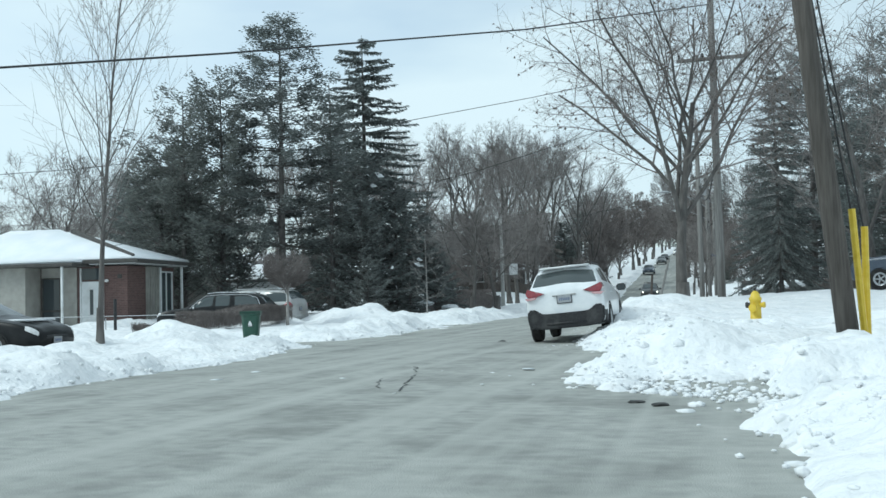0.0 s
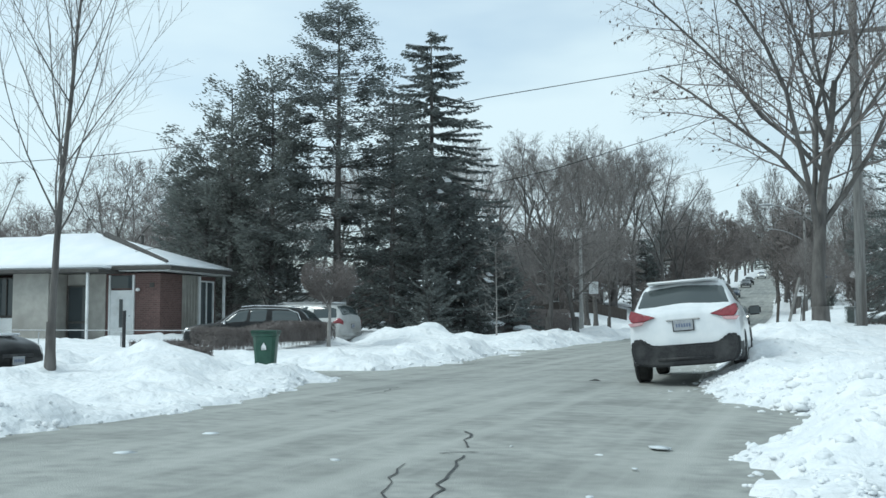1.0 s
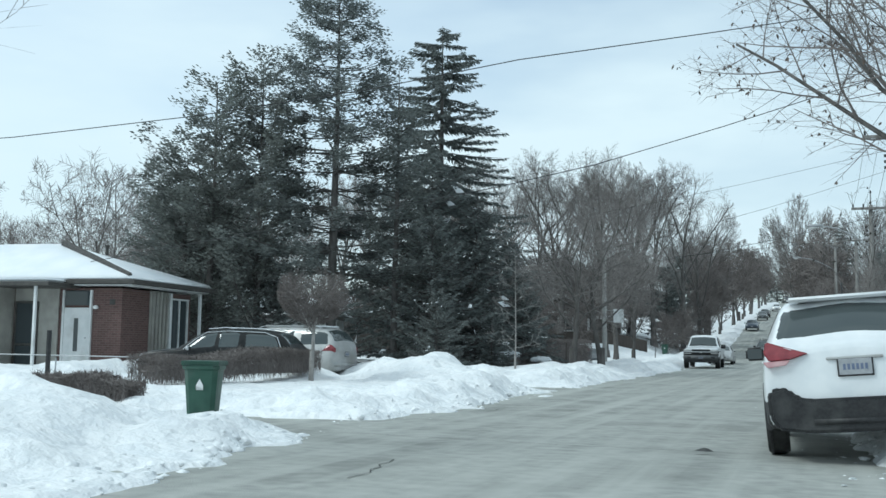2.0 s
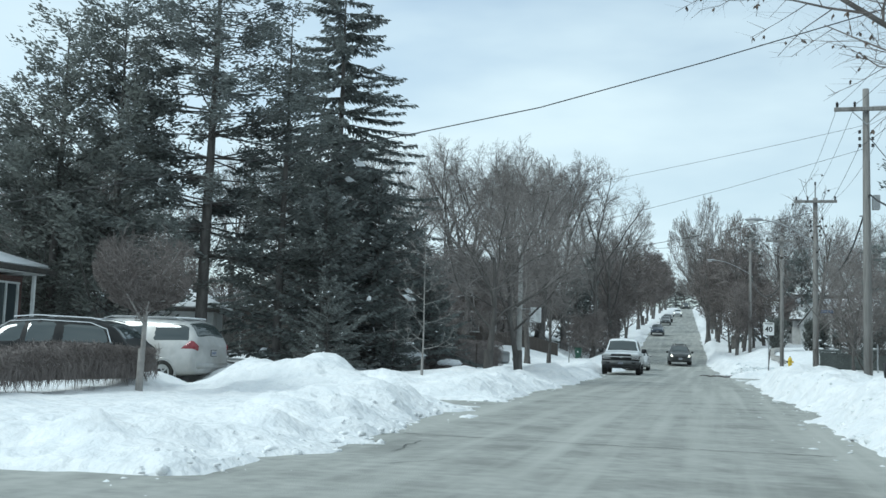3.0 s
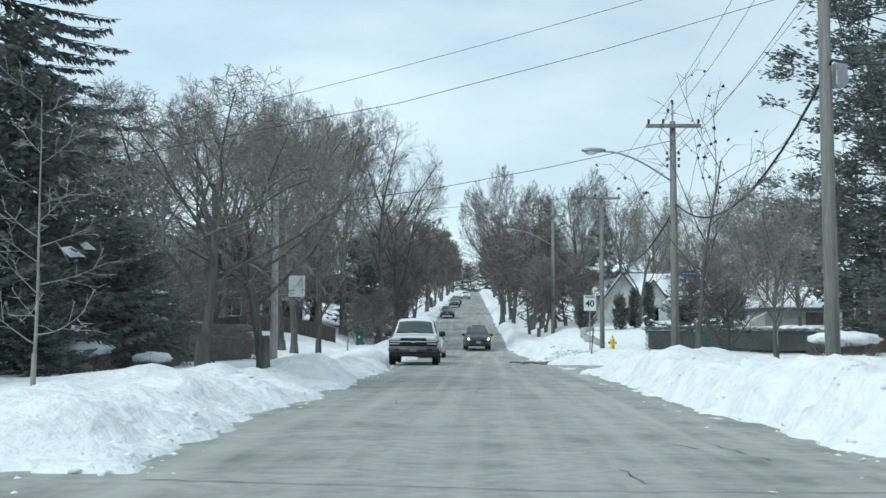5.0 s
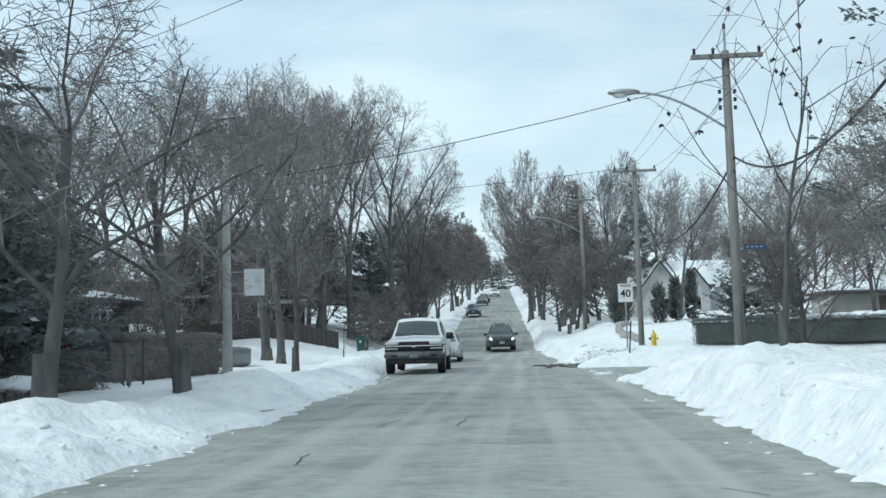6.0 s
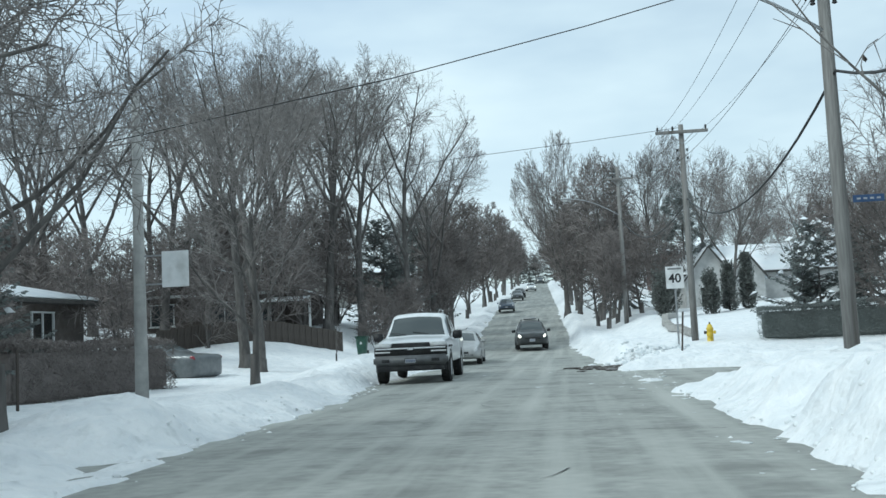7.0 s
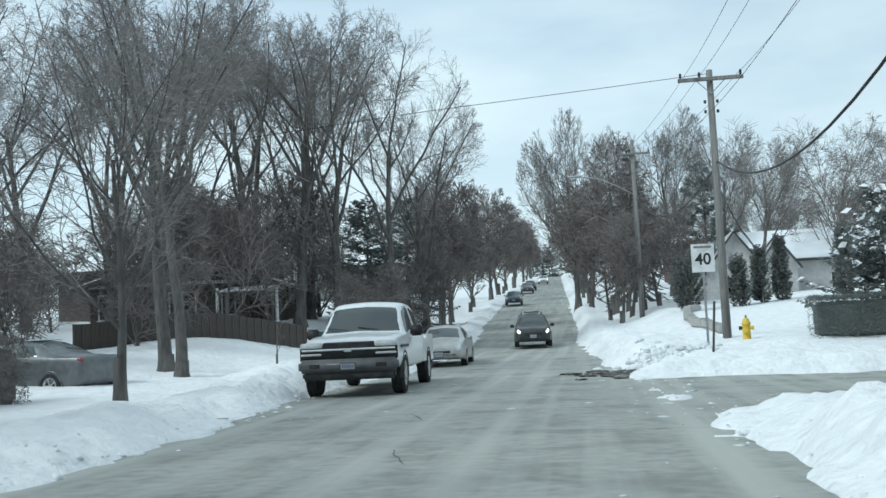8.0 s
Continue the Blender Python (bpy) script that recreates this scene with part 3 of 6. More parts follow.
put(young, -3.75, 13.8, 1.0, 10)
put(globe, -5.87, 27.1, 1.0)
put(sapling, -4.98, 40.0, 1.0)
put(ash, -4.55, 46.63, 1.3, 250)
put(ash, -4.5, 52.0, 1.28, 20)
put(ash, -10.5, 52.0, 1.0, 130)
put(street_b, -5.26, 64.7, 1.25, 70)
put(whip, -5.6, 75.0, 1.0)
hang(big_maple, 1500, 0.085, 0.026, DRYLEAF, "dry_leaves", "clusters of dry hanging leaves", 5)
put(big_maple, 6.97, 26.3, 1.0, 40)
for k, (x, y, s) in enumerate([(-8.9, 75.2, 0.66), (-8.05, 74.2, 0.62), (-10.6, 95, 0.90), (-8.9, 96, 0.86), (-6.6, 97, 0.84), (-13.4, 95, 0.88), (-16.0, 91, 0.84), (-18.8, 92, 0.82), (-21.8, 90, 0.78),
                               (-12.0, 102, 0.90), (-15.5, 103, 0.90), (-5.6, 103, 0.74), (-19.5, 104, 0.90), (-25, 92, 0.80), (-28.5, 96, 0.84), (-33, 90, 0.84), (-18, 78, 0.68), (-24, 80, 0.72), (-38, 94, 0.84), (-23.5, 101, 0.86)]):
    put(elm_b if k % 3 == 1 else elm, x, y, s * 1.14, 97 * k)
hang(pod_tree, 46, 0.09, 0.05, PODS, "seed_pods", "dark curled seed pods", 6)
put(pod_tree, 6.35, 51.2, 0.95, 200)
put(street_b, 7.1, 47.2, 0.62, 130)
put(street, 9.6, 62.0, 1.2, 10)
# the street's avenue, up the hill on both sides
for x, y, s, r in [(5.0, 104, 1.0, 0), (5.7, 107, 1.05, 70), (6.6, 109, 1.0, 140), (7.6, 111, 1.1, 210), (4.6, 112, 1.05, 280), (5.9, 116, 1.1, 30), (8.4, 106, 1.0, 95), (-6.2, 104, 1.0, 40), (-5.8, 111, 1.1, 190)]:
    put(avenue, x, y, s, r)
rng = random.Random(5)
for k in range(16):
    y = 118 + k * 11 + rng.uniform(-2, 2)
    for side in (-1, 1):
        x = float(CENTRE(y)) + side * (4.9 + rng.uniform(-0.2, 1.6))
        put(avenue, x, y, rng.uniform(1.3, 2.1), rng.uniform(0, 360))
for x, y, s in [(2.6, 134, 1.18), (10.8, 137, 1.16), (15.2, 135, 1.06), (19.5, 140, 0.95), (-6.3, 118, 0.62), (-10.5, 135, 0.9)]:
    put(vase, x, y, s, x * 50, sx=s * 0.82)
crest = bare_tree(15, 14, 0.3, [(8, 0.1, 40, 0.85, 0.5), (5, 0.12, 42, 0.55, 0.5), (4, 0.15, 46, 0.55, 0.5), (9, 0.05, 52, 0.7, 0.6)],
                  "dense bare tree on the crest of the far hill", 0.5, 0.05, 0.14, 0.35, name="crest_tree", fine=0.06, crown=(0.55, 0.38, 0.42))
# woods behind the gardens and over the crest
rng = random.Random(9)
for k in range(16):
    side = -1 if k % 2 else 1
    y = 112 + 8 * k + rng.uniform(-6, 6)
    x = float(CENTRE(y)) + side * rng.uniform(9, 16 + 0.35 * (y - 90))
    put((far_a, far_b)[rng.randrange(2)], x, y, rng.uniform(0.7, 1.05), rng.uniform(0, 360))
for k in range(9):
    y = rng.uniform(240, 310)
    x = float(CENTRE(y)) + rng.choice((-1, 1)) * rng.uniform(7, 40)
    put((far_a, far_b)[k % 2], x, y, rng.uniform(0.8, 1.1), rng.uniform(0, 360))
for k in range(22):
    put((far_b, far_a)[k % 2], rng.uniform(-66, -26), rng.uniform(54, 96), rng.uniform(0.72, 1.0), rng.uniform(0, 360))
for k in range(16):
    put(crest, -34 + 3.9 * k + rng.uniform(-1.5, 1.5), rng.uniform(306, 340), rng.uniform(0.62, 0.85), rng.uniform(0, 360))
for x, y, s, r in [(13, 33, 0.8, 5), (16.5, 40, 0.85, 80), (20, 48, 0.9, 120), (15, 24, 0.75, 150), (22, 36, 0.9, 210), (19, 66, 0.7, 60), (24, 90, 0.8, 30), (30, 80, 0.9, 90), (19, 20, 0.7, 0),
                   (20, 118, 0.7, 40), (27, 112, 0.8, 140), (33, 105, 0.8, 240), (25, 72, 0.7, 300), (28, 60, 0.8, 10), (17, 78, 0.6, 90)]:
    put(far_a if r % 20 else far_b, x, y, s, r)
for k in range(17):
    y = 58 + k * 3.2 + rng.uniform(-1, 1)
    put(thicket, rng.uniform(-31, -21.5) + (6 if y > 100 else 0), y, rng.uniform(0.9, 1.7), rng.uniform(0, 360))

for x, y, s in [(-18.6, 80, 0.9), (-20.5, 83, 1.0), (-22, 79, 1.0), (-24, 86, 1.2), (-19.5, 88, 1.0), (-22.5, 91, 1.2), (-26, 82, 1.2), (-16.5, 76, 0.7), (25, 133, 2.3), (30, 130, 2.5), (35, 126, 2.4), (21, 135, 2.2)]:
    put(thicket, x, y, s, x * 20)
put(thicket, -6.4, 96.5, 1.25, 10)
put(thicket, -6.9, 100.5, 1.35, 110)
put(thicket, -7.3, 92, 1.1, 200)

for k in range(13):
    put(thicket, rng.uniform(-34, -11), rng.uniform(90, 112), rng.uniform(1.7, 2.5), rng.uniform(0, 360))

for x, y, k, r in [(-13.2, 74.5, 1.35, 10), (-16.0, 77.0, 1.6, 80), (-19.5, 79.0, 1.8, 150), (-12.2, 80.5, 1.2, 220), (-22.5, 82.0, 1.9, 300), (-14.5, 68.5, 1.1, 40)]:
    put(thicket, x, y, k, r)


# ---- conifers ----
def conifer(seed, height, radius, label, whorl=0.36, boughs=9, droop=0.25, bare=0.04, blade=0.42, wide=0.13, mat=None, gap=0.0, ragged=0.15, power=1.0, snow=0.0, dense=7.0, name="spruce_tree", rise=0.0, jitter=0.2, hangs=(-0.55, 0.25), uplift=0.55, inner=0.18, tip=0.22, shrink=0.5, clump=0.0):
    rng = random.Random(seed)
    e = tagged(new(name), label, "tree")
    trunk = Tubes()
    trunk.add([Vector((0, 0, -0.4)), Vector((0, 0, height * 0.3)), Vector((0.05, 0, height * 0.7)), Vector((0, 0.03, height))], [height * 0.013, height * 0.010, height * 0.005, 0.01], 7)
    v, f, sv, sf = [], [], [], []
    z = height * bare
    while z < height - 0.1:
        t = (z / height - bare) / (1 - bare)
        reach = radius * (1 - t) ** power * rng.uniform(1 - ragged, 1 + ragged) + 0.12
        for k in range(max(4, int(boughs * (0.55 + 0.45 * (1 - t))))):
            if rng.random() < gap:
                continue
            az = rng.uniform(0, 6.283)
            ln = reach * rng.uniform(0.78, 1.1)
            tilt = rise + uplift * t - droop * (1 - t) + rng.uniform(-0.12, 0.12)
            out_d = Vector((math.cos(az), math.sin(az), 0))
            side = Vector((-math.sin(az), math.cos(az), 0))
            z0 = z + rng.uniform(-jitter, jitter)
            def at(s):
                return out_d * (ln * s) + Vector((0, 0, z0 + ln * (tilt * s - droop * 0.5 * s * s + tip * s ** 4)))
            trunk.add([at(0), at(0.5), at(1)], [0.012 + 0.008 * ln, 0.01 + 0.004 * ln, 0.004], 3)
            n = max(16, int(ln * dense))
            tufts = [rng.uniform(0.4, 1.0) for j in range(max(2, int(ln * 1.6)))] + [1.0]
            for j in range(n):
                s = inner * (1 - t) + (1 - inner * (1 - t)) * ((j + rng.random()) / n) ** 0.8
                p = at(s)
                if clump:
                    s = rng.choice(tufts)
                    p = at(s) + Vector((rng.gauss(0, clump), rng.gauss(0, clump), rng.gauss(0, clump * 0.6)))
                sd = rng.choice((-1, 1))
                bl = blade * rng.uniform(0.6, 1.2) * (1.15 - 0.5 * s)
                d = (out_d * rng.uniform(0.3, 1.0) + side * sd * rng.uniform(0.2, 1.0) + Vector((0, 0, rng.uniform(*hangs)))).normalized()
                wv = d.cross(Vector((rng.uniform(-1, 1), rng.uniform(-1, 1), rng.uniform(0.1, 0.9)))).normalized() * (wide * rng.uniform(0.7, 1.3) * (1.3 if s > 0.6 else 1.5))
                i0 = len(v)
                v += [tuple(p), tuple(p + d * bl * 0.5 + wv), tuple(p + d * bl), tuple(p + d * bl * 0.5 - wv)]
                f.append((i0, i0 + 1, i0 + 2, i0 + 3))
                if snow and rng.random() < snow:
                    i0 = len(sv)
                    u = Vector((0, 0, 0.05))
                    c = p + d * bl * 0.4
                    w2 = wv.normalized() * 0.10
                    q = [c - d * 0.16 + u, c + w2 + u * 0.4, c + d * 0.2 + u * 0.2, c - w2 + u * 0.4, c + u * 2.2]
                    sv += [tuple(a) for a in q]
                    sf += [(i0, i0 + 1, i0 + 4), (i0 + 1, i0 + 2, i0 + 4), (i0 + 2, i0 + 3, i0 + 4), (i0 + 3, i0, i0 + 4)]
        z += whorl * rng.uniform(0.8, 1.2) * (1 - shrink * t)
    trunk.make("trunk", BARK, e, True)
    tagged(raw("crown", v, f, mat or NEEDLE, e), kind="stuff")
    if sv:
        tagged(raw("snow_cover", sv, sf, ROOFSNOW, e, "lumps of snow on the boughs"), kind="stuff")
    return e


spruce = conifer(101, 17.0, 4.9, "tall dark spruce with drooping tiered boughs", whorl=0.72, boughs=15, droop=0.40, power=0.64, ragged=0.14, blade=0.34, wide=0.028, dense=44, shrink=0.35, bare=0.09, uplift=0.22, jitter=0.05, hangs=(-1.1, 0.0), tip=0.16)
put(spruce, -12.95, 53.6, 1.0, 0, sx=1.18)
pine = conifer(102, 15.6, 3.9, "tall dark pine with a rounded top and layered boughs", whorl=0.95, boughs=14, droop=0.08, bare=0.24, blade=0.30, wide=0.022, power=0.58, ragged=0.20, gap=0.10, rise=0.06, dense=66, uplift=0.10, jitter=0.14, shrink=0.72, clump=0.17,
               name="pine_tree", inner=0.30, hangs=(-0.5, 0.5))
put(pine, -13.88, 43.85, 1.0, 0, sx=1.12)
cedar = conifer(103, 10.6, 2.1, "ragged dark juniper with upright tufted branches", whorl=0.62, boughs=9, droop=-0.30, bare=0.10, blade=0.28, wide=0.024, power=0.42, ragged=0.42, gap=0.18, mat=NEEDLE_B, dense=72, shrink=0.35, clump=0.17, jitter=0.3, name="juniper_tree",
                rise=0.22, uplift=0.15, inner=0.35, hangs=(-0.2, 0.7))
put(cedar, -18.6, 42.2, 1.10, sx=1.25)
put(cedar, -16.6, 42.6, 1.16, 120, sx=1.2)
put(cedar, -20.3, 42.8, 0.85, 70, sx=1.15)
slim = conifer(107, 12.4, 1.9, "slim dark juniper with sparse tufts and a bare trunk", whorl=0.75, boughs=8, droop=-0.2, bare=0.16, blade=0.28, wide=0.024, power=0.45, ragged=0.35, gap=0.15, mat=NEEDLE_B, dense=66, jitter=0.3, name="juniper_tree",
               rise=0.2, uplift=0.15, shrink=0.35, clump=0.2)
put(slim, -11.6, 45.0)
put(cedar, -21.5, 46.5, 0.7, 30)
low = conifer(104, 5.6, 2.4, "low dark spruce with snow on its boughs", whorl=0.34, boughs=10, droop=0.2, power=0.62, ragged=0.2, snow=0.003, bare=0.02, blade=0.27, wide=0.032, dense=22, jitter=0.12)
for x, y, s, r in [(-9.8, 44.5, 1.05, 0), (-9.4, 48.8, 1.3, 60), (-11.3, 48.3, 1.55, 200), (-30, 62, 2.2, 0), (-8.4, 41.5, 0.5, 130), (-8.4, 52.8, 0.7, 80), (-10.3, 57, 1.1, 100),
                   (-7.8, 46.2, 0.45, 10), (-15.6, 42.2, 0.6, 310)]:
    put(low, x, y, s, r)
right_pine = conifer(105, 13.0, 3.0, "tall dense dark pine behind the wooden pole", whorl=0.62, boughs=13, droop=0.05, bare=0.06, blade=0.30, wide=0.026, power=0.36, ragged=0.26, gap=0.10, rise=0.15, dense=66, jitter=0.4, uplift=0.1, clump=0.17, shrink=0.4,
                     name="pine_tree", inner=0.35, hangs=(-0.3, 0.7))
put(right_pine, 12.7, 55.0, sx=1.12)
put(right_pine, 15.9, 58.5, 0.9, 140)
put(right_pine, 15.5, 44, 0.85, 60)
put(spruce, 10.2, 38.5, 0.55, 200, sx=0.42)
laden = conifer(106, 4.2, 2.0, "low dark spruce laden with snow behind the hedge", whorl=0.36, boughs=9, droop=0.15, power=0.6, ragged=0.3, snow=0.07, bare=0.03, blade=0.26, wide=0.034, dense=20, jitter=0.1)
put(laden, 11.4, 77.8, 0.95, 40)
put(low, 13.0, 77.6, 0.75, 140)
put(low, 11.0, 78.4, 0.45, 200)
for x, y, s, r in [(-8.6, 101.5, 1.3, 0), (-30.5, 56, 1.7, 50), (-11.2, 61.5, 0.9, 50), (-9.5, 120, 1.6, 100), (-9, 308, 1.4, 0), (-5, 312, 1.5, 70), (0, 310, 1.6, 140), (4, 306, 1.3, 210)]:
    put(low, x, y, s, r)
put(cedar, -14.0, 62, 0.75, 50)
put(spruce, 6.9, 124, 0.70, 20, sx=0.5)
put(right_pine, 11.5, 118, 0.7, 60)

# ---- poles and wires ----
BLUEPLATE = material("blue_plate", (0.035, 0.07, 0.15), (0.045, 0.085, 0.18), 8, 0.5)
def insulator(parent, x, y, z, s=1.0):
    part("insulator", lathe([(0.012, 0), (0.03, 0.02), (0.045, 0.06), (0.028, 0.08), (0.045, 0.11), (0.03, 0.15), (0.012, 0.17)], 8, Matrix.Translation((x, y, z)) @ Matrix.Scale(s, 4)), BLACK, parent)


def utility_pole(x, y, top, arm_z, label, arm=1.7, lean=(0, 0), rz=0, lamp=None, spike=0.0, secondary=(), box_z=None, r=0.15, group="wooden poles along the verge", wood=None):
    z0 = gz(x, y) - 0.3
    e = thing("utility_pole", x, y, z0, rz, label, "utility pole", group)
    h = top - z0
    part("pole", tube([(0, 0, 0), (lean[0] * 0.5, lean[1] * 0.5, h * 0.5), (lean[0], lean[1], h)], [r, r * 0.88, r * 0.7], 12), wood or POLEWOOD, e, smooth=True)
    if arm_z:
        a = arm_z - z0
        part("crossarm", box((0, -0.17, a), (arm, 0.09, 0.115), 0.012), POLEWOOD, e)
        for s in (-1, 1):
            part("brace", tube([(s * 0.42, -0.18, a - 0.04), (0, -0.15, a - 0.45)], 0.014, 5), STEEL, e)
            insulator(e, s * (arm / 2 - 0.08), -0.17, a + 0.055)
        insulator(e, -0.32, -0.17, a + 0.055)
    if spike:
        part("pin", tube([(0, 0, h - 0.02), (0, 0, h + spike)], 0.03, 6), STEEL, e)
        insulator(e, 0, 0, h + spike - 0.02)
    for zz in secondary:
        for s in (-1, 1):
            part("spool", lathe([(0.02, 0), (0.05, 0.02), (0.03, 0.05), (0.05, 0.08), (0.02, 0.1)], 8, Matrix.Translation((s * (r + 0.05), 0, zz - z0))), BLACK, e)
    if box_z:
        part("equipment_box", box((r + 0.12, 0, box_z - z0), (0.2, 0.22, 0.42), 0.02), STEEL, e, "grey metal box")
    if lamp:
        lx, lz0, lz1 = lamp
        pts = [(0, -0.05, lz0 - z0)]
        for i in range(1, 9):
            t = i / 8
            pts.append((lx * t, -0.05, lz0 - z0 + (lz1 - lz0) * math.sin(t * math.pi / 2)))
        arm_o = part("lamp_arm", tube(pts, 0.03, 7), STEEL, e, smooth=True)
        sgn = -1 if lx < 0 else 1
        bm = bmesh.new()
        bmesh.ops.create_uvsphere(bm, u_segments=14, v_segments=8, radius=1)
        bmesh.ops.transform(bm, matrix=Matrix.Translation((lx + sgn * 0.28, -0.05, lz1 - z0 + 0.03)) @ Matrix.Diagonal((0.40, 0.15, 0.085, 1)), verts=bm.verts)
        part("lamp_head", bm, STEEL, e, "grey cobra-head lamp housing", True)
        bm = bmesh.new()
        bmesh.ops.create_uvsphere(bm, u_segments=12, v_segments=6, radius=1)
        bmesh.ops.transform(bm, matrix=Matrix.Translation((lx + sgn * 0.36, -0.05, lz1 - z0 - 0.03)) @ Matrix.Diagonal((0.2, 0.11, 0.09, 1)), verts=bm.verts)
        part("lens", bm, CLEARLENS, e, "clear lamp lens", True)
    return e


utility_pole(8.0, 30.5, 12.2, 8.64, "weathered wooden utility pole with one crossarm beside the maple", arm=2.3, r=0.14)
utility_pole(7.0, 43.5, 8.9, 8.28, "weathered wooden utility pole with crossarm and insulators", arm=1.75, secondary=(7.6, 7.4, 7.2), box_z=5.6, r=0.125)
pole_d = utility_pole(7.0, 57.85, 7.95, 7.78, "dark wooden utility pole with crossarm and street lamp", arm=1.7, spike=0.55, secondary=(6.9, 6.7, 6.5), lamp=(-2.2, 6.0, 7.0), r=0.13)
nameplate = part("street_name_plate", box((0.42, -0.13, 3.15 - pole_d.location.z), (0.5, 0.012, 0.12), 0.004), BLUEPLATE, pole_d, "small blue street name plate")
for k in range(4):
    part("bar", box((0.26 + 0.105 * k, -0.139, 3.15 - pole_d.location.z), (0.06, 0.004, 0.03)), PLATE, nameplate)
utility_pole(7.0, 78.2, 8.7, 8.4, "wooden utility pole with crossarm beside the hydrant", arm=1.9, secondary=(7.7, 7.4), r=0.13)
utility_pole(6.1, 104, 11.5, 10.7, "wooden utility pole with crossarm and street lamp", arm=1.9, lamp=(-3.0, 8.4, 9.6))
utility_pole(4.2, 150, 14.0, 13.4, "distant wooden utility pole with crossarm", arm=1.9, lamp=(-3.0, 10.4, 11.6))
guyed = utility_pole(9.8, 10.0, 10.5, None, "thick leaning dark wooden pole with yellow guy guards", lean=(-0.9, 0.2), r=0.14, wood=DARKPOLE)
for dx, dy, h, t in ((0.20, 0.25, 1.85, 0.10), (0.24, 0.40, 1.62, -0.02)):
    z0 = gz(9.8 + dx, 10.0 + dy) - guyed.location.z - 0.10
    g = part("guy_guard", tube([(dx, dy, z0), (dx - t, dy, z0 + h)], 0.045, 8), YELLOW, guyed, "bright yellow plastic guy-wire guard")
    part("guy_wire", tube([(dx - t, dy, z0 + h - 0.1), (-0.8, 0.15, 8.8)], 0.012, 5), CABLE, guyed)


def wire(pts, r=0.014, sag=0.0, label="black overhead cable between poles"):
    """A hanging wire through its ends, with a sag."""
    a, b = Vector(pts[0]), Vector(pts[-1])
    if len(pts) == 2:
        pts = [a.lerp(b, i / 14) - Vector((0, 0, sag * 4 * (i / 14) * (1 - i / 14))) for i in range(15)]
    e = tagged(obj("overhead_wire", tube(pts, r, 5), CABLE), label, "wire", "overhead wires")
    return e


wire([(8.0, 30.5, 10.5), (3.5, 21.6, 7.85), (-0.6, 13.2, 5.68), (-2.5, 9.4, 4.76), (-9, -4, 3.1), (-20, -25, 4.5)], 0.020)
wire([(8.0, 30.5, 7.6), (5.2, 30.5, 6.82), (2.7, 30.5, 6.14), (-0.26, 30.5, 5.4), (-2.7, 30.5, 4.96), (-9, 30.6, 4.1), (-16.5, 32.5, 3.5)], 0.010)
wire([(8.0, 30.5, 8.7), (5.2, 28.1, 7.75), (2.7, 26.2, 7.0), (-0.4, 24.5, 6.3), (-3.3, 24.4, 5.95), (-7.4, 24.4, 5.68), (-12, 24.4, 5.52), (-28, 24.4, 5.5)], 0.010)
rows_p = [(8.0, 30.5, 8.75), (7.0, 43.5, 8.4), (7.0, 57.85, 7.9), (7.0, 78.2, 8.5), (6.1, 104, 10.8), (4.2, 150, 13.6), (1.2, 235, 19.5)]
for i in range(len(rows_p) - 1):
    a, b = rows_p[i], rows_p[i + 1]
    for dx in (-0.78, -0.32, 0.78):
        wire([(a[0] + dx, a[1] - 0.17, a[2]), (b[0] + dx, b[1] - 0.17, b[2])], 0.006, 0.35)
    wire([(a[0] - 0.2, a[1], a[2] - 1.2), (b[0] - 0.2, b[1], b[2] - 1.2)], 0.007, 0.3)
    wire([(a[0] + 0.05, a[1] - 0.2, a[2] - 2.6), (b[0] + 0.05, b[1] - 0.2, b[2] - 2.6)], 0.026, 1.3, "thick black twisted cable hanging between poles")
wire([(7.0, 43.5, 7.85), (-16, 59.5, 7.0)], 0.006, 0.32)
wire([(7.0, 43.5, 7.17), (3.2, 43.5, 6.05), (-0.3, 43.5, 5.13), (-5, 43.6, 4.25), (-14, 44.5, 3.4)], 0.0055)
wire([(7.0, 57.85, 7.35), (3, 57.9, 6.48), (-0.5, 57.95, 5.83), (-6, 58.2, 5.1), (-13, 58.6, 4.6)], 0.010)
wire([(7.0, 78.2, 8.6), (3.5, 77, 8.1), (-1.2, 76, 7.6), (-14, 75, 6.4)], 0.009)
wire([(7.0, 43.5, 7.6), (14, 58, 5.4)], 0.012, 0.4)


def street_pole(x, y, top):
    z0 = gz(x, y) - 0.3
    e = thing("concrete_pole", x, y, z0, 0, "pale grey concrete pole with a white sign board", "pole")
    part("pole", tube([(0, 0, 0), (-0.02, 0, top - z0)], [0.135, 0.085], 12), CONCRETE, e, smooth=True)
    b = part("sign_board", box((0.73, -0.02, 2.78 - z0), (0.54, 0.02, 0.70), 0.004), SIGNWHITE, e, "blank pale back of a sign board")
    part("bracket", box((0.38, 0, 2.5 - z0), (0.7, 0.03, 0.03)), STEEL, e)
    part("bracket", box((0.38, 0, 3.06 - z0), (0.7, 0.03, 0.03)), STEEL, e)


street_pole(-5.83, 59.35, 6.3)


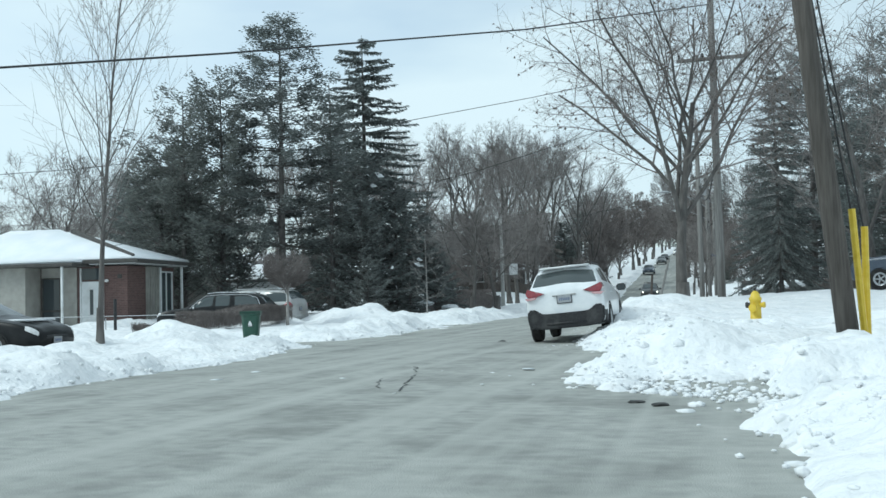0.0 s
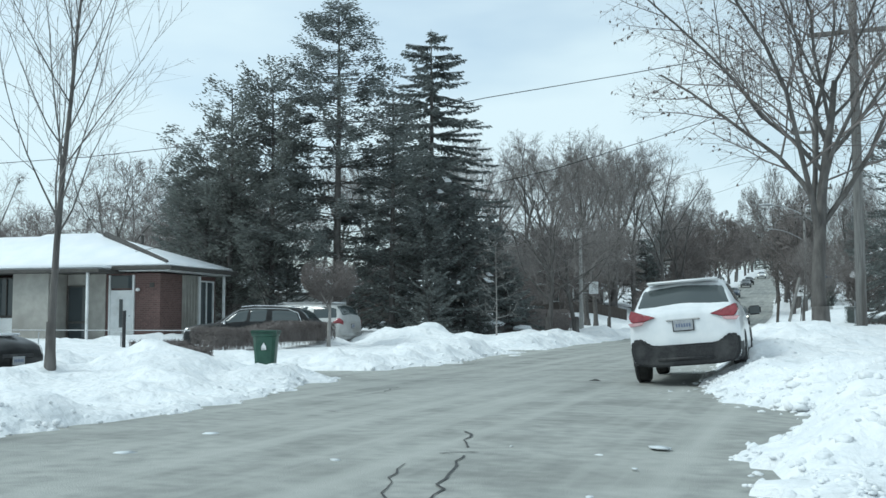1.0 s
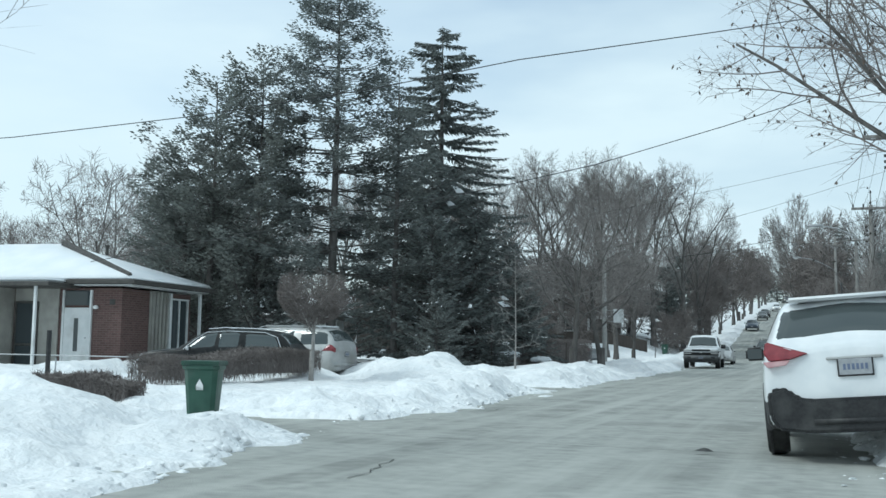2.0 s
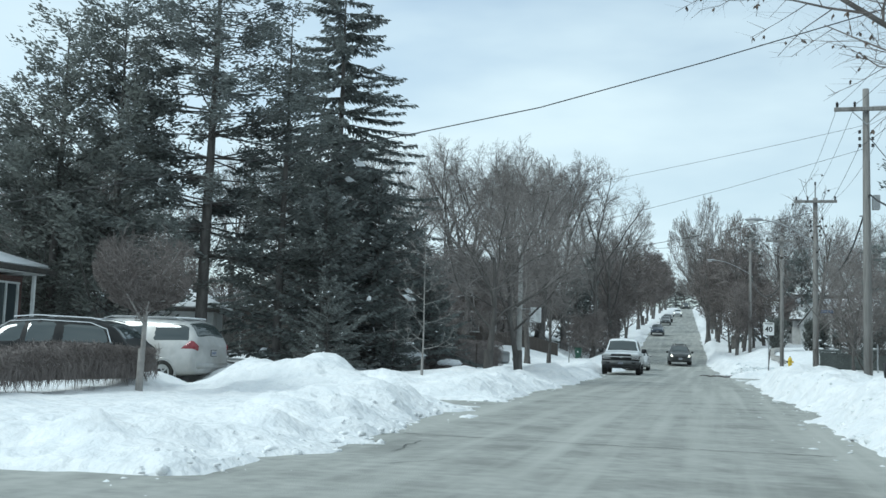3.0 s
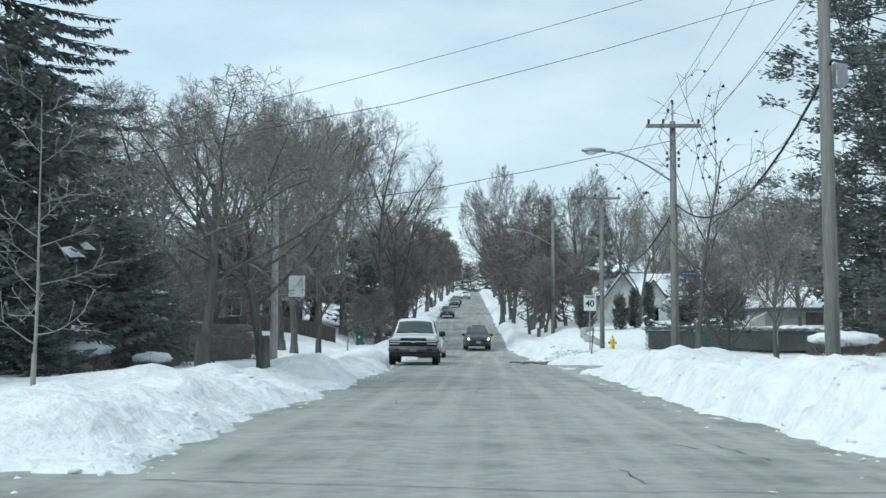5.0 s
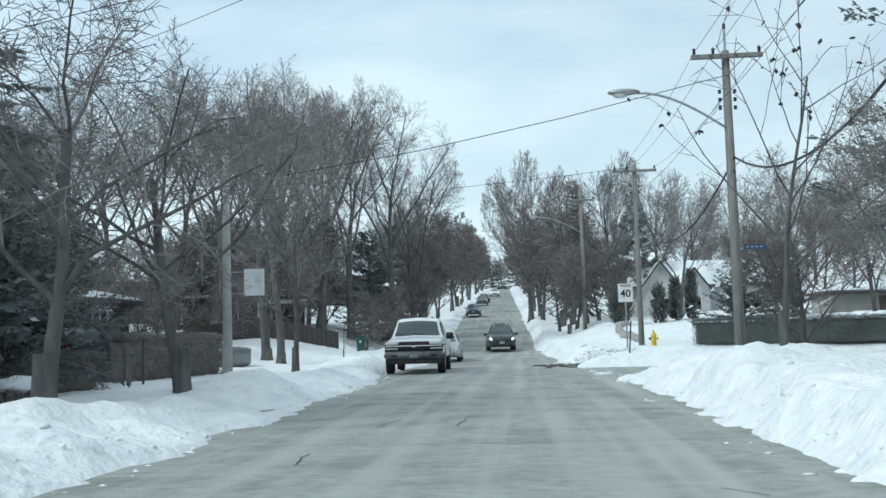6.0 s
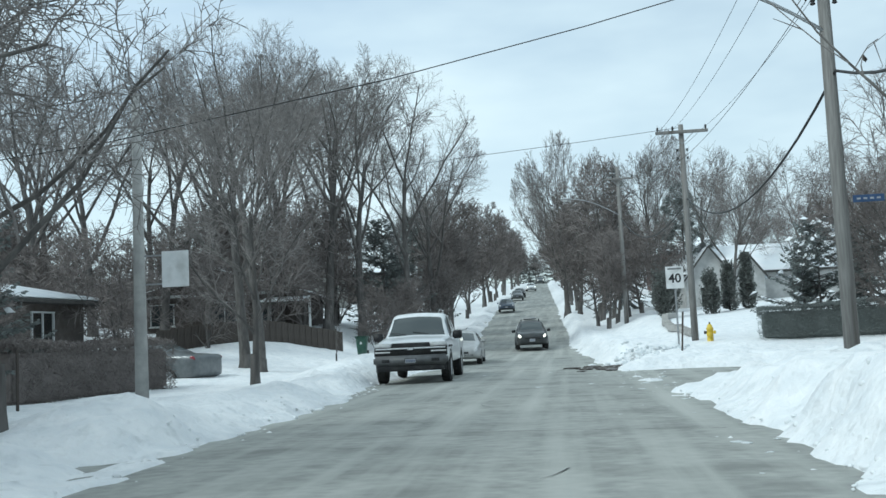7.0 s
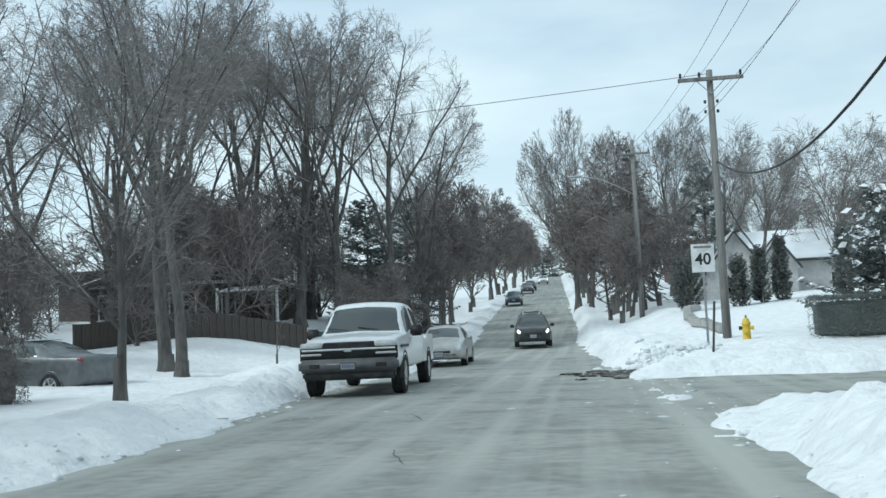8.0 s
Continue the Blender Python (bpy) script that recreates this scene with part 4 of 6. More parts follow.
def hydrant(x, y, label):
    z0 = gz(x, y) - 0.12
    e = thing("fire_hydrant", x, y, z0, -20, label, "fire hydrant", "fire hydrants")
    part("barrel", lathe([(0.16, 0), (0.16, 0.06), (0.115, 0.08), (0.11, 0.5), (0.13, 0.52), (0.13, 0.56), (0.10, 0.60), (0.085, 0.66), (0.05, 0.70), (0.02, 0.72)], 16), YELLOW, e, smooth=True)
    part("operating_nut", lathe([(0.028, 0.70), (0.028, 0.77), (0.01, 0.78)], 5), BLACK, e, "black top nut")
    for a in (180, 0):
        m = pose(0, 0, 0.42, 0, 0, a) @ pose(0.1, 0, 0, 0, 90, 0)
        part("hose_outlet", lathe([(0.05, 0), (0.05, 0.05), (0.062, 0.06), (0.062, 0.1), (0.02, 0.11)], 10, m), BLACK if a else YELLOW, e, "black hose cap" if a else "")
    m = pose(0, 0, 0.36, 0, 0, -90) @ pose(0.1, 0, 0, 0, 90, 0)
    part("hose_outlet", lathe([(0.07, 0), (0.07, 0.05), (0.085, 0.06), (0.085, 0.1), (0.02, 0.11)], 10, m), YELLOW, e)


hydrant(8.82, 18.5, "yellow fire hydrant half sunk in a snow bank")
hydrant(7.4, 77.2, "yellow fire hydrant with black cap beside a pole")


def text_mesh(name, body, size, mat, parent, m):
    cu = bpy.data.curves.new(name, "FONT")
    cu.body, cu.size, cu.align_x, cu.align_y = body, size, "CENTER", "CENTER"
    cu.extrude, cu.offset = 0.002, size * 0.02
    t = bpy.data.objects.new(name, cu)
    me = bpy.data.meshes.new_from_object(t)
    bpy.data.objects.remove(t)
    me.transform(m)
    return obj_mesh(name, me, mat, parent)


def speed_sign(x, y):
    z0 = gz(x, y) - 0.2
    e = thing("speed_limit_sign", x, y, z0, 6, "white speed limit sign reading 40 on a post", "road sign")
    part("post", box((0, 0.03, 1.2), (0.06, 0.04, 2.5), 0.006), STEEL, e)
    zc = 2.88 - z0
    b = part("board", box((0, 0, zc), (0.60, 0.008, 0.74), 0.003), SIGNWHITE, e)
    part("caption_bar", box((0, -0.006, zc + 0.29), (0.46, 0.003, 0.055)), CAPTION, e, "dark caption too small to read")
    text_mesh("numerals", "40", 0.42, INK, e, pose(0, -0.007, zc - 0.04, 90, 0, 0))


speed_sign(6.05, 74.8)


# ---- bins ----
def wheelie_bin(x, y, z, rz, label):
    e = thing("wheeled_bin", x, y, z, rz, label, "bin", "green wheeled bins")
    bm = bmesh.new()
    prof = [(0.0, 0.19, 0.20), (0.05, 0.21, 0.22), (0.70, 0.27, 0.29), (0.72, 0.30, 0.32), (0.76, 0.30, 0.32)]
    rings = []
    for z1, a, b in prof:
        ring = []
        for k in range(20):
            t = 2 * math.pi * k / 20
            c, s = math.cos(t), math.sin(t)
            q = (abs(c) ** 5 + abs(s) ** 5) ** -0.2
            ring.append(bm.verts.new((a * c * q, b * s * q, z1)))
        rings.append(ring)
    for q, w in zip(rings, rings[1:]):
        for k in range(20):
            bm.faces.new((q[k], q[(k + 1) % 20], w[(k + 1) % 20], w[k]))
    bm.faces.new(rings[0][::-1])
    bm.faces.new(rings[-1])
    part("body", bm, GREEN, e, smooth=False)
    part("lid", box((0, 0.01, 0.79), (0.63, 0.68, 0.055), 0.025, seg=2), GREEN, e, "dark green hinged lid")
    part("handle", tube([(-0.22, 0.36, 0.74), (-0.22, 0.42, 0.78), (0.22, 0.42, 0.78), (0.22, 0.36, 0.74)], 0.018, 6), BLACK, e)
    for s in (-1, 1):
        part("wheel", lathe([(0.10, -0.03), (0.11, -0.02), (0.11, 0.02), (0.10, 0.03)], 14, pose(s * 0.24, 0.25, 0.09, 0, 90, 0)), RUBBER, e)
    bm = bmesh.new()
    vs = [bm.verts.new(c) for c in ((-0.055, -0.278, 0.46), (0.055, -0.278, 0.46), (0.055, -0.285, 0.52), (0.0, -0.292, 0.60), (-0.055, -0.285, 0.52))]
    bm.faces.new(vs)
    bmesh.ops.solidify(bm, geom=bm.faces[:], thickness=0.004)
    part("sticker", bm, SIGNWHITE, e, "small white sticker")
    return e


b = wheelie_bin(-2.6, 18.05, 0.0, 20, "dark green wheeled bin at the end of a driveway")
b.scale = (0.80, 0.80, 1.0)
b = wheelie_bin(-5.6, 79.5, gz(-5.6, 79.5) - 0.05, 0, "dark green wheeled bin standing in snow")
b.scale = (0.8, 0.8, 0.9)

# ---- vehicles ----
def hermite(a, b, c, d, t, k=0.42):
    return b + t * (k * (c - a)) + t * t * (2 * k * a + (k - 3) * b + (3 - 2 * k) * c - k * d) + t ** 3 * (-k * a + (2 - k) * b + (k - 2) * c + k * d)


class Shell:
    """A car's skin: cross-sections (y, bottom, belt, top, half widths there) along its length."""

    def __init__(self, stations, crown=0.03):
        self.rings = []
        for y, zb, zm, zt, wb, wm, wt in stations:
            h = zm - zb
            self.rings.append([Vector(p) for p in ((0, y, zb), (wb * 0.86, y, zb), (wb * 0.985, y, zb + 0.16 * h), (wb, y, zb + 0.55 * h), (wm, y, zm),
                               (wm * 0.52 + wt * 0.48, y, zm * 0.45 + zt * 0.55), (wt, y, zt - 0.15 * (zt - zm) * 0.5), (wt * 0.62, y, zt), (0, y, zt + crown))])
        self.n = len(stations) - 1

    def at(self, u, v):
        u, v = min(max(u, 0), self.n), min(max(v, 0), 8)
        i, j = min(int(u), self.n - 1), min(int(v), 7)
        def row(r):
            g = self.rings[min(max(r, 0), self.n)]
            m = [Vector((-g[1].x, g[1].y, g[1].z))] + g + [Vector((-g[7].x, g[7].y, g[7].z))]
            return hermite(m[j], m[j + 1], m[j + 2], m[j + 3], v - j)
        return hermite(row(i - 1), row(i), row(i + 1), row(i + 2), u - i)

    def normal(self, u, v):
        a = self.at(u + 0.02, v) - self.at(u - 0.02, v)
        b = self.at(u, v + 0.02) - self.at(u, v - 0.02)
        n = a.cross(b).normalized()
        p = self.at(u, v)
        mid = self.at(u, 0).lerp(self.at(u, 8), 0.5)
        ref = Vector((p.x, (0.4 if u > self.n / 2 else -0.4), p.z - mid.z))
        return n if n.dot(ref) > 0 else -n

    def body(self, per=3):
        bm = bmesh.new()
        us = [i / per for i in range(self.n * per + 1)]
        vs = [j / 3 for j in range(25)]
        rows = []
        for u in us:
            half = [self.at(u, v) for v in vs]
            ring = [bm.verts.new(p) for p in half] + [bm.verts.new((-p.x, p.y, p.z)) for p in half[-2:0:-1]]
            rows.append(ring)
        n = len(rows[0])
        for q, w in zip(rows, rows[1:]):
            for k in range(n):
                bm.faces.new((q[k], w[k], w[(k + 1) % n], q[(k + 1) % n]))
        bm.faces.new(rows[0])
        bm.faces.new(rows[-1][::-1])
        bmesh.ops.recalc_face_normals(bm, faces=bm.faces[:])
        return bm

    def patch(self, corners, off=0.006, nu=8, nv=6, side=1, mirror=False):
        """A panel on the skin between four (u, v) corners, with a rim."""
        bm = bmesh.new()
        (a, b, c, d) = corners
        def uv(s, t):
            return ((a[0] * (1 - s) + b[0] * s) * (1 - t) + (d[0] * (1 - s) + c[0] * s) * t, (a[1] * (1 - s) + b[1] * s) * (1 - t) + (d[1] * (1 - s) + c[1] * s) * t)
        grids = []
        for sgn in ((1, -1) if mirror else (side,)):
            g = []
            for i in range(nu + 1):
                line = []
                for j in range(nv + 1):
                    u, v = uv(i / nu, j / nv)
                    edge = i in (0, nu) or j in (0, nv)
                    if mirror and j == nv:
                        edge = i in (0, nu)
                    p = self.at(u, v) + self.normal(u, v) * (-0.004 if edge else off)
                    line.append(bm.verts.new((sgn * p.x, p.y, p.z)))
                g.append(line)
            for i in range(nu):
                for j in range(nv):
                    q = (g[i][j], g[i + 1][j], g[i + 1][j + 1], g[i][j + 1])
                    bm.faces.new(q if sgn > 0 else q[::-1])
        bmesh.ops.remove_doubles(bm, verts=bm.verts, dist=0.0005)
        bmesh.ops.recalc_face_normals(bm, faces=bm.faces[:])
        return bm


def road_wheel(parent, x, y, r, w=0.22, cover=None):
    s = 1 if x > 0 else -1
    m = pose(x, y, r, 0, 90 * s, 0)
    wh = part("wheel", lathe([(r * 0.62, -w * 0.5), (r * 0.93, -w * 0.5), (r, -w * 0.34), (r, w * 0.34), (r * 0.93, w * 0.5), (r * 0.66, w * 0.5), (r * 0.62, w * 0.40)], 24, m), RUBBER, parent, smooth=False)
    rim = lathe([(r * 0.64, w * 0.30), (r * 0.64, w * 0.47), (r * 0.56, w * 0.42), (r * 0.2, w * 0.34), (r * 0.12, w * 0.44), (0.02, w * 0.45)], 20, m)
    part("rim", rim, cover or ALLOY, wh)
    bm = bmesh.new()
    for k in range(5):
        add_box(bm, (0, r * 0.36, w * 0.42), (r * 0.13, r * 0.46, w * 0.1), 0.008, m @ pose(0, 0, 0, 0, 0, 72 * k))
    part("wheel_face", bm, cover or ALLOY, wh)


def arch(parent, x, y, r, mat, thick=0.05):
    """The lip round a wheel opening, with the dark gap inside it."""
    s = 1 if x > 0 else -1
    bm = bmesh.new()
    n = 18
    rows = []
    for i in range(n + 1):
        t = math.pi * (i / n) * 1.12 - 0.06 * math.pi
        c, q = math.cos(t), math.sin(t)
        rows.append([bm.verts.new((x + s * dx, y + rr * c, r + rr * q)) for rr, dx in ((r + 0.015, -0.12), (r + 0.02, 0.012), (r + thick, 0.016), (r + thick + 0.015, -0.05))])
    for a, b in zip(rows, rows[1:]):
        for k in range(3):
            bm.faces.new((a[k], a[k + 1], b[k + 1], b[k]))
    bmesh.ops.recalc_face_normals(bm, faces=bm.faces[:])
    part("wheel_arch", bm, mat, parent, smooth=True)
    bm = lathe([(r + 0.02, -0.02), (r + 0.02, 0.006), (0.02, 0.007)], 24, pose(x - s * 0.015, y, r, 0, 90 * s, 0))
    part("arch_gap", bm, BLACK, parent)


def mirror_pair(parent, x, y, z, mat, size=(0.17, 0.11, 0.13)):
    for s in (-1, 1):
        m = part("mirror", box((s * (x + size[0] / 2), y, z), size, 0.03, seg=2), mat, parent, smooth=True)
        part("mirror_glass", box((s * (x + size[0] / 2), y - size[1] / 2 - 0.002, z), (size[0] * 0.8, 0.006, size[2] * 0.75), 0.002), PANE, m)


def plate(parent, y, z, face=-1, w=0.30, h=0.15):
    p = part("number_plate", box((0, y, z), (w, 0.012, h), 0.004), PLATE, parent, "white plate with dark bars")
    part("frame", box((0, y - face * 0.004, z), (w + 0.03, 0.012, h + 0.03), 0.004), BLACK, p)
    for k in range(6):
        part("bar", box((-0.10 + 0.04 * k, y + face * 0.007, z), (0.024, 0.004, 0.055)), BLUEBAR, p)


def vehicle(name, label, x, y, z, rz, st, paint, wheels, wr, width, clad=None, roll=0.0, category="car", group="", glass=(), front=None, back=None, wheel_cover=None):
    """wheels: (rear y, front y); glass: (name, corners, mirrored across the middle or not)."""
    e = new(name)
    e.matrix_world = pose(x, y, z, 0, roll, rz)
    tagged(e, label, category, group)
    sh = Shell(st)
    part("body", sh.body(), paint, e, smooth=True)
    for gname, corners, mid in glass:
        if mid:
            part(gname, sh.patch(corners, mirror=True), GLASS, e, smooth=True)
        else:
            for s in (-1, 1):
                part(gname, sh.patch(corners, side=s), GLASS, e, smooth=True)
    if clad:
        for s in (-1, 1):
            part("sill_cladding", sh.patch(((1.3, 0.9), (sh.n - 1.3, 0.9), (sh.n - 1.3, clad), (1.3, clad)), 0.012, 20, 4, s), BLACK, e, smooth=True)
    for wy in wheels:
        for s in (-1, 1):
            arch(e, s * (width / 2 - 0.004), wy, wr, BLACK if clad else paint)
            road_wheel(e, s * (width / 2 - 0.095), wy, wr, cover=wheel_cover)
    return e, sh


PINKLENS = material("pink_lens", (0.55, 0.30, 0.32), (0.66, 0.42, 0.43), 12, 0.2, coat=0.5)
ST_SUV = [(-2.15, .42, .90, 1.00, .66, .66, .56), (-2.11, .34, .99, 1.07, .83, .81, .70), (-1.99, .30, 1.03, 1.14, .86, .83, .71), (-1.80, .28, 1.05, 1.32, .875, .83, .66),
          (-1.60, .26, 1.05, 1.48, .88, .84, .62), (-1.28, .25, 1.03, 1.56, .88, .85, .60), (-0.3, .24, .98, 1.60, .88, .86, .60), (0.35, .24, .96, 1.555, .88, .86, .58),
          (0.85, .24, .95, 1.26, .88, .85, .61), (1.15, .24, .95, 1.03, .88, .83, .66), (1.75, .26, .88, .94, .87, .78, .62), (2.05, .30, .78, .83, .80, .70, .55), (2.15, .36, .66, .70, .62, .55, .45)]
ST_WAGON = [(-2.4, .42, .90, 1.02, .66, .68, .60), (-2.35, .36, 1.02, 1.12, .86, .84, .74), (-2.2, .32, 1.06, 1.25, .92, .87, .72), (-1.95, .30, 1.07, 1.55, .93, .88, .66),
            (-1.6, .28, 1.06, 1.68, .93, .89, .64), (-0.3, .26, 1.04, 1.73, .93, .90, .64), (0.35, .26, 1.03, 1.68, .93, .89, .62), (0.85, .26, 1.03, 1.38, .93, .88, .66),
            (1.25, .26, 1.03, 1.12, .92, .86, .70), (1.95, .28, .98, 1.04, .90, .82, .68), (2.3, .32, .88, .94, .84, .76, .6), (2.42, .40, .76, .82, .66, .62, .5)]
ST_VAN = [(-2.5, .40, .90, 1.02, .68, .70, .62), (-2.46, .34, 1.02, 1.12, .88, .87, .76), (-2.36, .30, 1.06, 1.35, .96, .90, .74), (-2.15, .27, 1.06, 1.62, .97, .91, .68),
          (-1.75, .25, 1.05, 1.72, .98, .92, .66), (-0.3, .22, 1.0, 1.76, .98, .93, .66), (0.6, .22, .98, 1.68, .98, .92, .64), (1.2, .22, .97, 1.34, .97, .90, .68),
          (1.65, .22, .96, 1.06, .96, .88, .72), (2.15, .25, .88, .95, .92, .82, .66), (2.45, .30, .76, .82, .84, .74, .58), (2.55, .36, .64, .70, .66, .60, .5)]
ST_SEDAN = [(-2.35, .42, .82, .92, .62, .66, .58), (-2.30, .36, .92, 1.0, .82, .80, .70), (-2.1, .30, .96, 1.03, .87, .82, .70), (-1.5, .26, .98, 1.06, .88, .83, .68), (-1.15, .25, .97, 1.22, .88, .84, .62),
            (-0.7, .24, .95, 1.40, .88, .84, .56), (-0.2, .24, .93, 1.44, .88, .84, .55), (0.25, .24, .92, 1.38, .88, .84, .55), (0.75, .24, .91, 1.14, .88, .83, .60), (1.1, .24, .90, .97, .87, .82, .66),
            (1.8, .26, .80, .86, .85, .78, .62), (2.2, .30, .68, .74, .78, .70, .55), (2.32, .36, .58, .62, .62, .58, .45)]

G_SUV = (("rear_window", ((2.1, 5.7), (3.85, 5.7), (3.85, 8), (2.1, 8)), True), ("side_window", ((4.1, 4.45), (5.95, 4.35), (5.95, 5.75), (4.7, 5.7)), False),
         ("side_window", ((6.03, 4.35), (8.2, 4.35), (7.2, 5.7), (6.03, 5.75)), False), ("windscreen", ((7.25, 6.0), (8.85, 6.0), (8.85, 8), (7.25, 8)), True))
white_suv, sh = vehicle("white_crossover", "white compact crossover parked with one wheel on a snow bank", 4.98, 19.6, 0.06, 1.5, ST_SUV, WHITE_CAR, (-1.32, 1.28), 0.34, 1.76, 2.3,
                        roll=-4.6, glass=G_SUV)
white_suv.scale = (0.97, 1.0, 1.0)
def slab(outline, y0, y1, squeeze=1.0, bevel=0.0):
    """A solid with an x-z outline, from y0 (narrower by squeeze) to y1."""
    bm = bmesh.new()
    a = [bm.verts.new((x * squeeze, y0, z)) for x, z in outline]
    b = [bm.verts.new((x, y1, z)) for x, z in outline]
    n = len(outline)
    for k in range(n):
        bm.faces.new((a[k], a[(k + 1) % n], b[(k + 1) % n], b[k]))
    bm.faces.new(a[::-1])
    bm.faces.new(b)
    bmesh.ops.recalc_face_normals(bm, faces=bm.faces[:])
    if bevel:
        bmesh.ops.bevel(bm, geom=bm.edges[:], offset=bevel, segments=2, affect="EDGES")
    return bm


half = [(0.50, 0.25), (0.80, 0.29), (0.875, 0.42), (0.885, 0.58), (0.855, 0.675), (0.75, 0.70), (0.66, 0.68), (0.58, 0.60), (0.46, 0.575)]
part("rear_bumper", slab(half + [(-x, z) for x, z in half[::-1]], -2.20, -1.84, 0.945, 0.03), BLACK, white_suv, "unpainted black lower bumper rising at both corners")
part("bumper_valance", box((0, -2.185, 0.36), (0.9, 0.06, 0.10), 0.025, seg=2), BLACK, white_suv, smooth=True)
for s in (-1, 1):
    red = [(s * x, z) for x, z in ((0.42, 1.005), (0.60, 0.955), (0.80, 0.945), (0.855, 1.03), (0.82, 1.14), (0.68, 1.09))]
    bm = slab(red, -2.205, -1.86, 0.985)
    for v in bm.verts:
        if v.co.y < -2.0:
            v.co.y += max(0.0, v.co.z - 0.97) * 0.8
    bmesh.ops.bevel(bm, geom=bm.edges[:], offset=0.012, segments=2, affect="EDGES")
    t = part("tail_lamp", bm, REDLENS, white_suv, "red wedge-shaped wrap-round tail lamp")
    bm = slab([(s * x, z) for x, z in ((0.60, 0.952), (0.64, 0.905), (0.82, 0.885), (0.865, 0.942))], -2.20, -1.85, 0.985, 0.008)
    part("pale_lens", bm, PINKLENS, t, "pale pink lower lens")
plate(white_suv, -2.172, 0.86)
part("tailgate_trim", box((0, -2.165, 0.945), (0.52, 0.02, 0.028), 0.008), SILVER_CAR, white_suv)
part("spoiler", box((0, -1.60, 1.545), (1.14, 0.30, 0.045), 0.02, pose(0, 0, 0, 0, 0, 0), 2), WHITE_CAR, white_suv, smooth=True)
part("rear_wiper", tube([(0, -1.93, 1.19), (0.30, -1.905, 1.23)], 0.010, 5), BLACK, white_suv)
part("aerial", tube([(0, -1.2, 1.58), (0, -1.35, 1.70)], 0.008, 5), BLACK, white_suv)
for s in (-1, 1):
    part("roof_rail", tube([(s * 0.55, -1.3, 1.56), (s * 0.56, -1.1, 1.605), (s * 0.56, 0.1, 1.60), (s * 0.55, 0.3, 1.565)], 0.015, 6), BLACK, white_suv)
    part("door_handle", box((s * 0.885, -0.55, 0.93), (0.03, 0.18, 0.025), 0.008), WHITE_CAR, white_suv)
part("exhaust", tube([(0.5, -2.12, 0.33), (0.5, -1.7, 0.33)], 0.03, 8), STEEL, white_suv)
mirror_pair(white_suv, 0.90, 0.62, 1.03, BLACK, (0.22, 0.13, 0.16))

G_WAGON = (("rear_window", ((2.1, 6.1), (3.6, 6.1), (3.6, 8), (2.1, 8)), True), ("side_window", ((3.2, 4.3), (4.6, 4.25), (4.6, 5.75), (3.9, 5.7)), False),
           ("side_window", ((4.66, 4.25), (5.3, 4.25), (5.3, 5.8), (4.66, 5.8)), False), ("side_window", ((5.36, 4.25), (7.4, 4.25), (6.3, 5.7), (5.36, 5.8)), False),
           ("windscreen", ((6.25, 6.0), (7.85, 6.0), (7.85, 8), (6.25, 8)), True))
wagon, sh = vehicle("dark_wagon", "black estate car with silver roof rails parked in a driveway", -10.25, 30.5, -0.03, 103, ST_WAGON, BLACK_CAR, (-1.5, 1.45), 0.34, 1.86, glass=G_WAGON)
for s in (-1, 1):
    part("window_trim", tube([sh.at(a, b) * 1.0 + Vector((0.012, 0, 0.0)) if s > 0 else Vector((-sh.at(a, b).x - 0.012, sh.at(a, b).y, sh.at(a, b).z)) for a, b in ((7.3, 4.35), (6.6, 5.5), (6.0, 6.0), (5.0, 6.02), (4.2, 6.0), (3.6, 5.5), (3.0, 4.4))], 0.014, 6), CHROME, wagon, "silver window surround")
    part("roof_rail", tube([(s * 0.60, -1.7, 1.70), (s * 0.60, -1.4, 1.76), (s * 0.60, -0.2, 1.79), (s * 0.60, 0.3, 1.74)], 0.016, 6), CHROME, wagon)
    part("tail_lamp", sh.patch(((0.8, 3.7), (1.35, 3.8), (1.35, 4.8), (0.9, 4.6)), 0.015, 6, 5, s), REDLENS, wagon, smooth=True)
    part("headlamp", sh.patch(((9.6, 3.6), (10.8, 3.5), (10.7, 4.5), (9.6, 4.6)), 0.012, 6, 5, s), CLEARLENS, wagon, smooth=True)
wagon.scale = (0.95, 0.90, 0.83)
mirror_pair(wagon, 0.93, 0.75, 1.12, CHROME)

G_VAN = (("rear_window", ((1.7, 6.05), (3.2, 6.05), (3.2, 8), (1.7, 8)), True), ("side_window", ((2.6, 4.3), (4.5, 4.2), (4.5, 5.8), (3.0, 5.75)), False),
         ("side_window", ((4.56, 4.2), (5.3, 4.2), (5.3, 5.8), (4.56, 5.8)), False), ("side_window", ((5.36, 4.2), (7.2, 4.2), (6.3, 5.7), (5.36, 5.8)), False),
         ("windscreen", ((6.25, 6.0), (7.85, 6.0), (7.85, 8), (6.25, 8)), True))
van, sh = vehicle("silver_minivan", "silver minivan with red tail lamps parked beside snow", -12.75, 37.9, -0.12, 90, ST_VAN, SILVER_CAR, (-1.55, 1.5), 0.33, 1.96, glass=G_VAN)
for s in (-1, 1):
    part("tail_lamp", sh.patch(((0.5, 3.6), (3.5, 3.7), (2.5, 4.5), (0.6, 4.9)), 0.018, 10, 6, s), REDLENS, van, "red wrap-round tail lamp", True)
    part("roof_rail", tube([(s * 0.62, -1.9, 1.70), (s * 0.62, -1.6, 1.78), (s * 0.62, 0.2, 1.79), (s * 0.62, 0.5, 1.72)], 0.016, 6), STEEL, van)
part("rear_bumper", box((0, -2.44, 0.52), (1.7, 0.22, 0.26), 0.07, seg=3), SILVER_CAR, van, smooth=True)
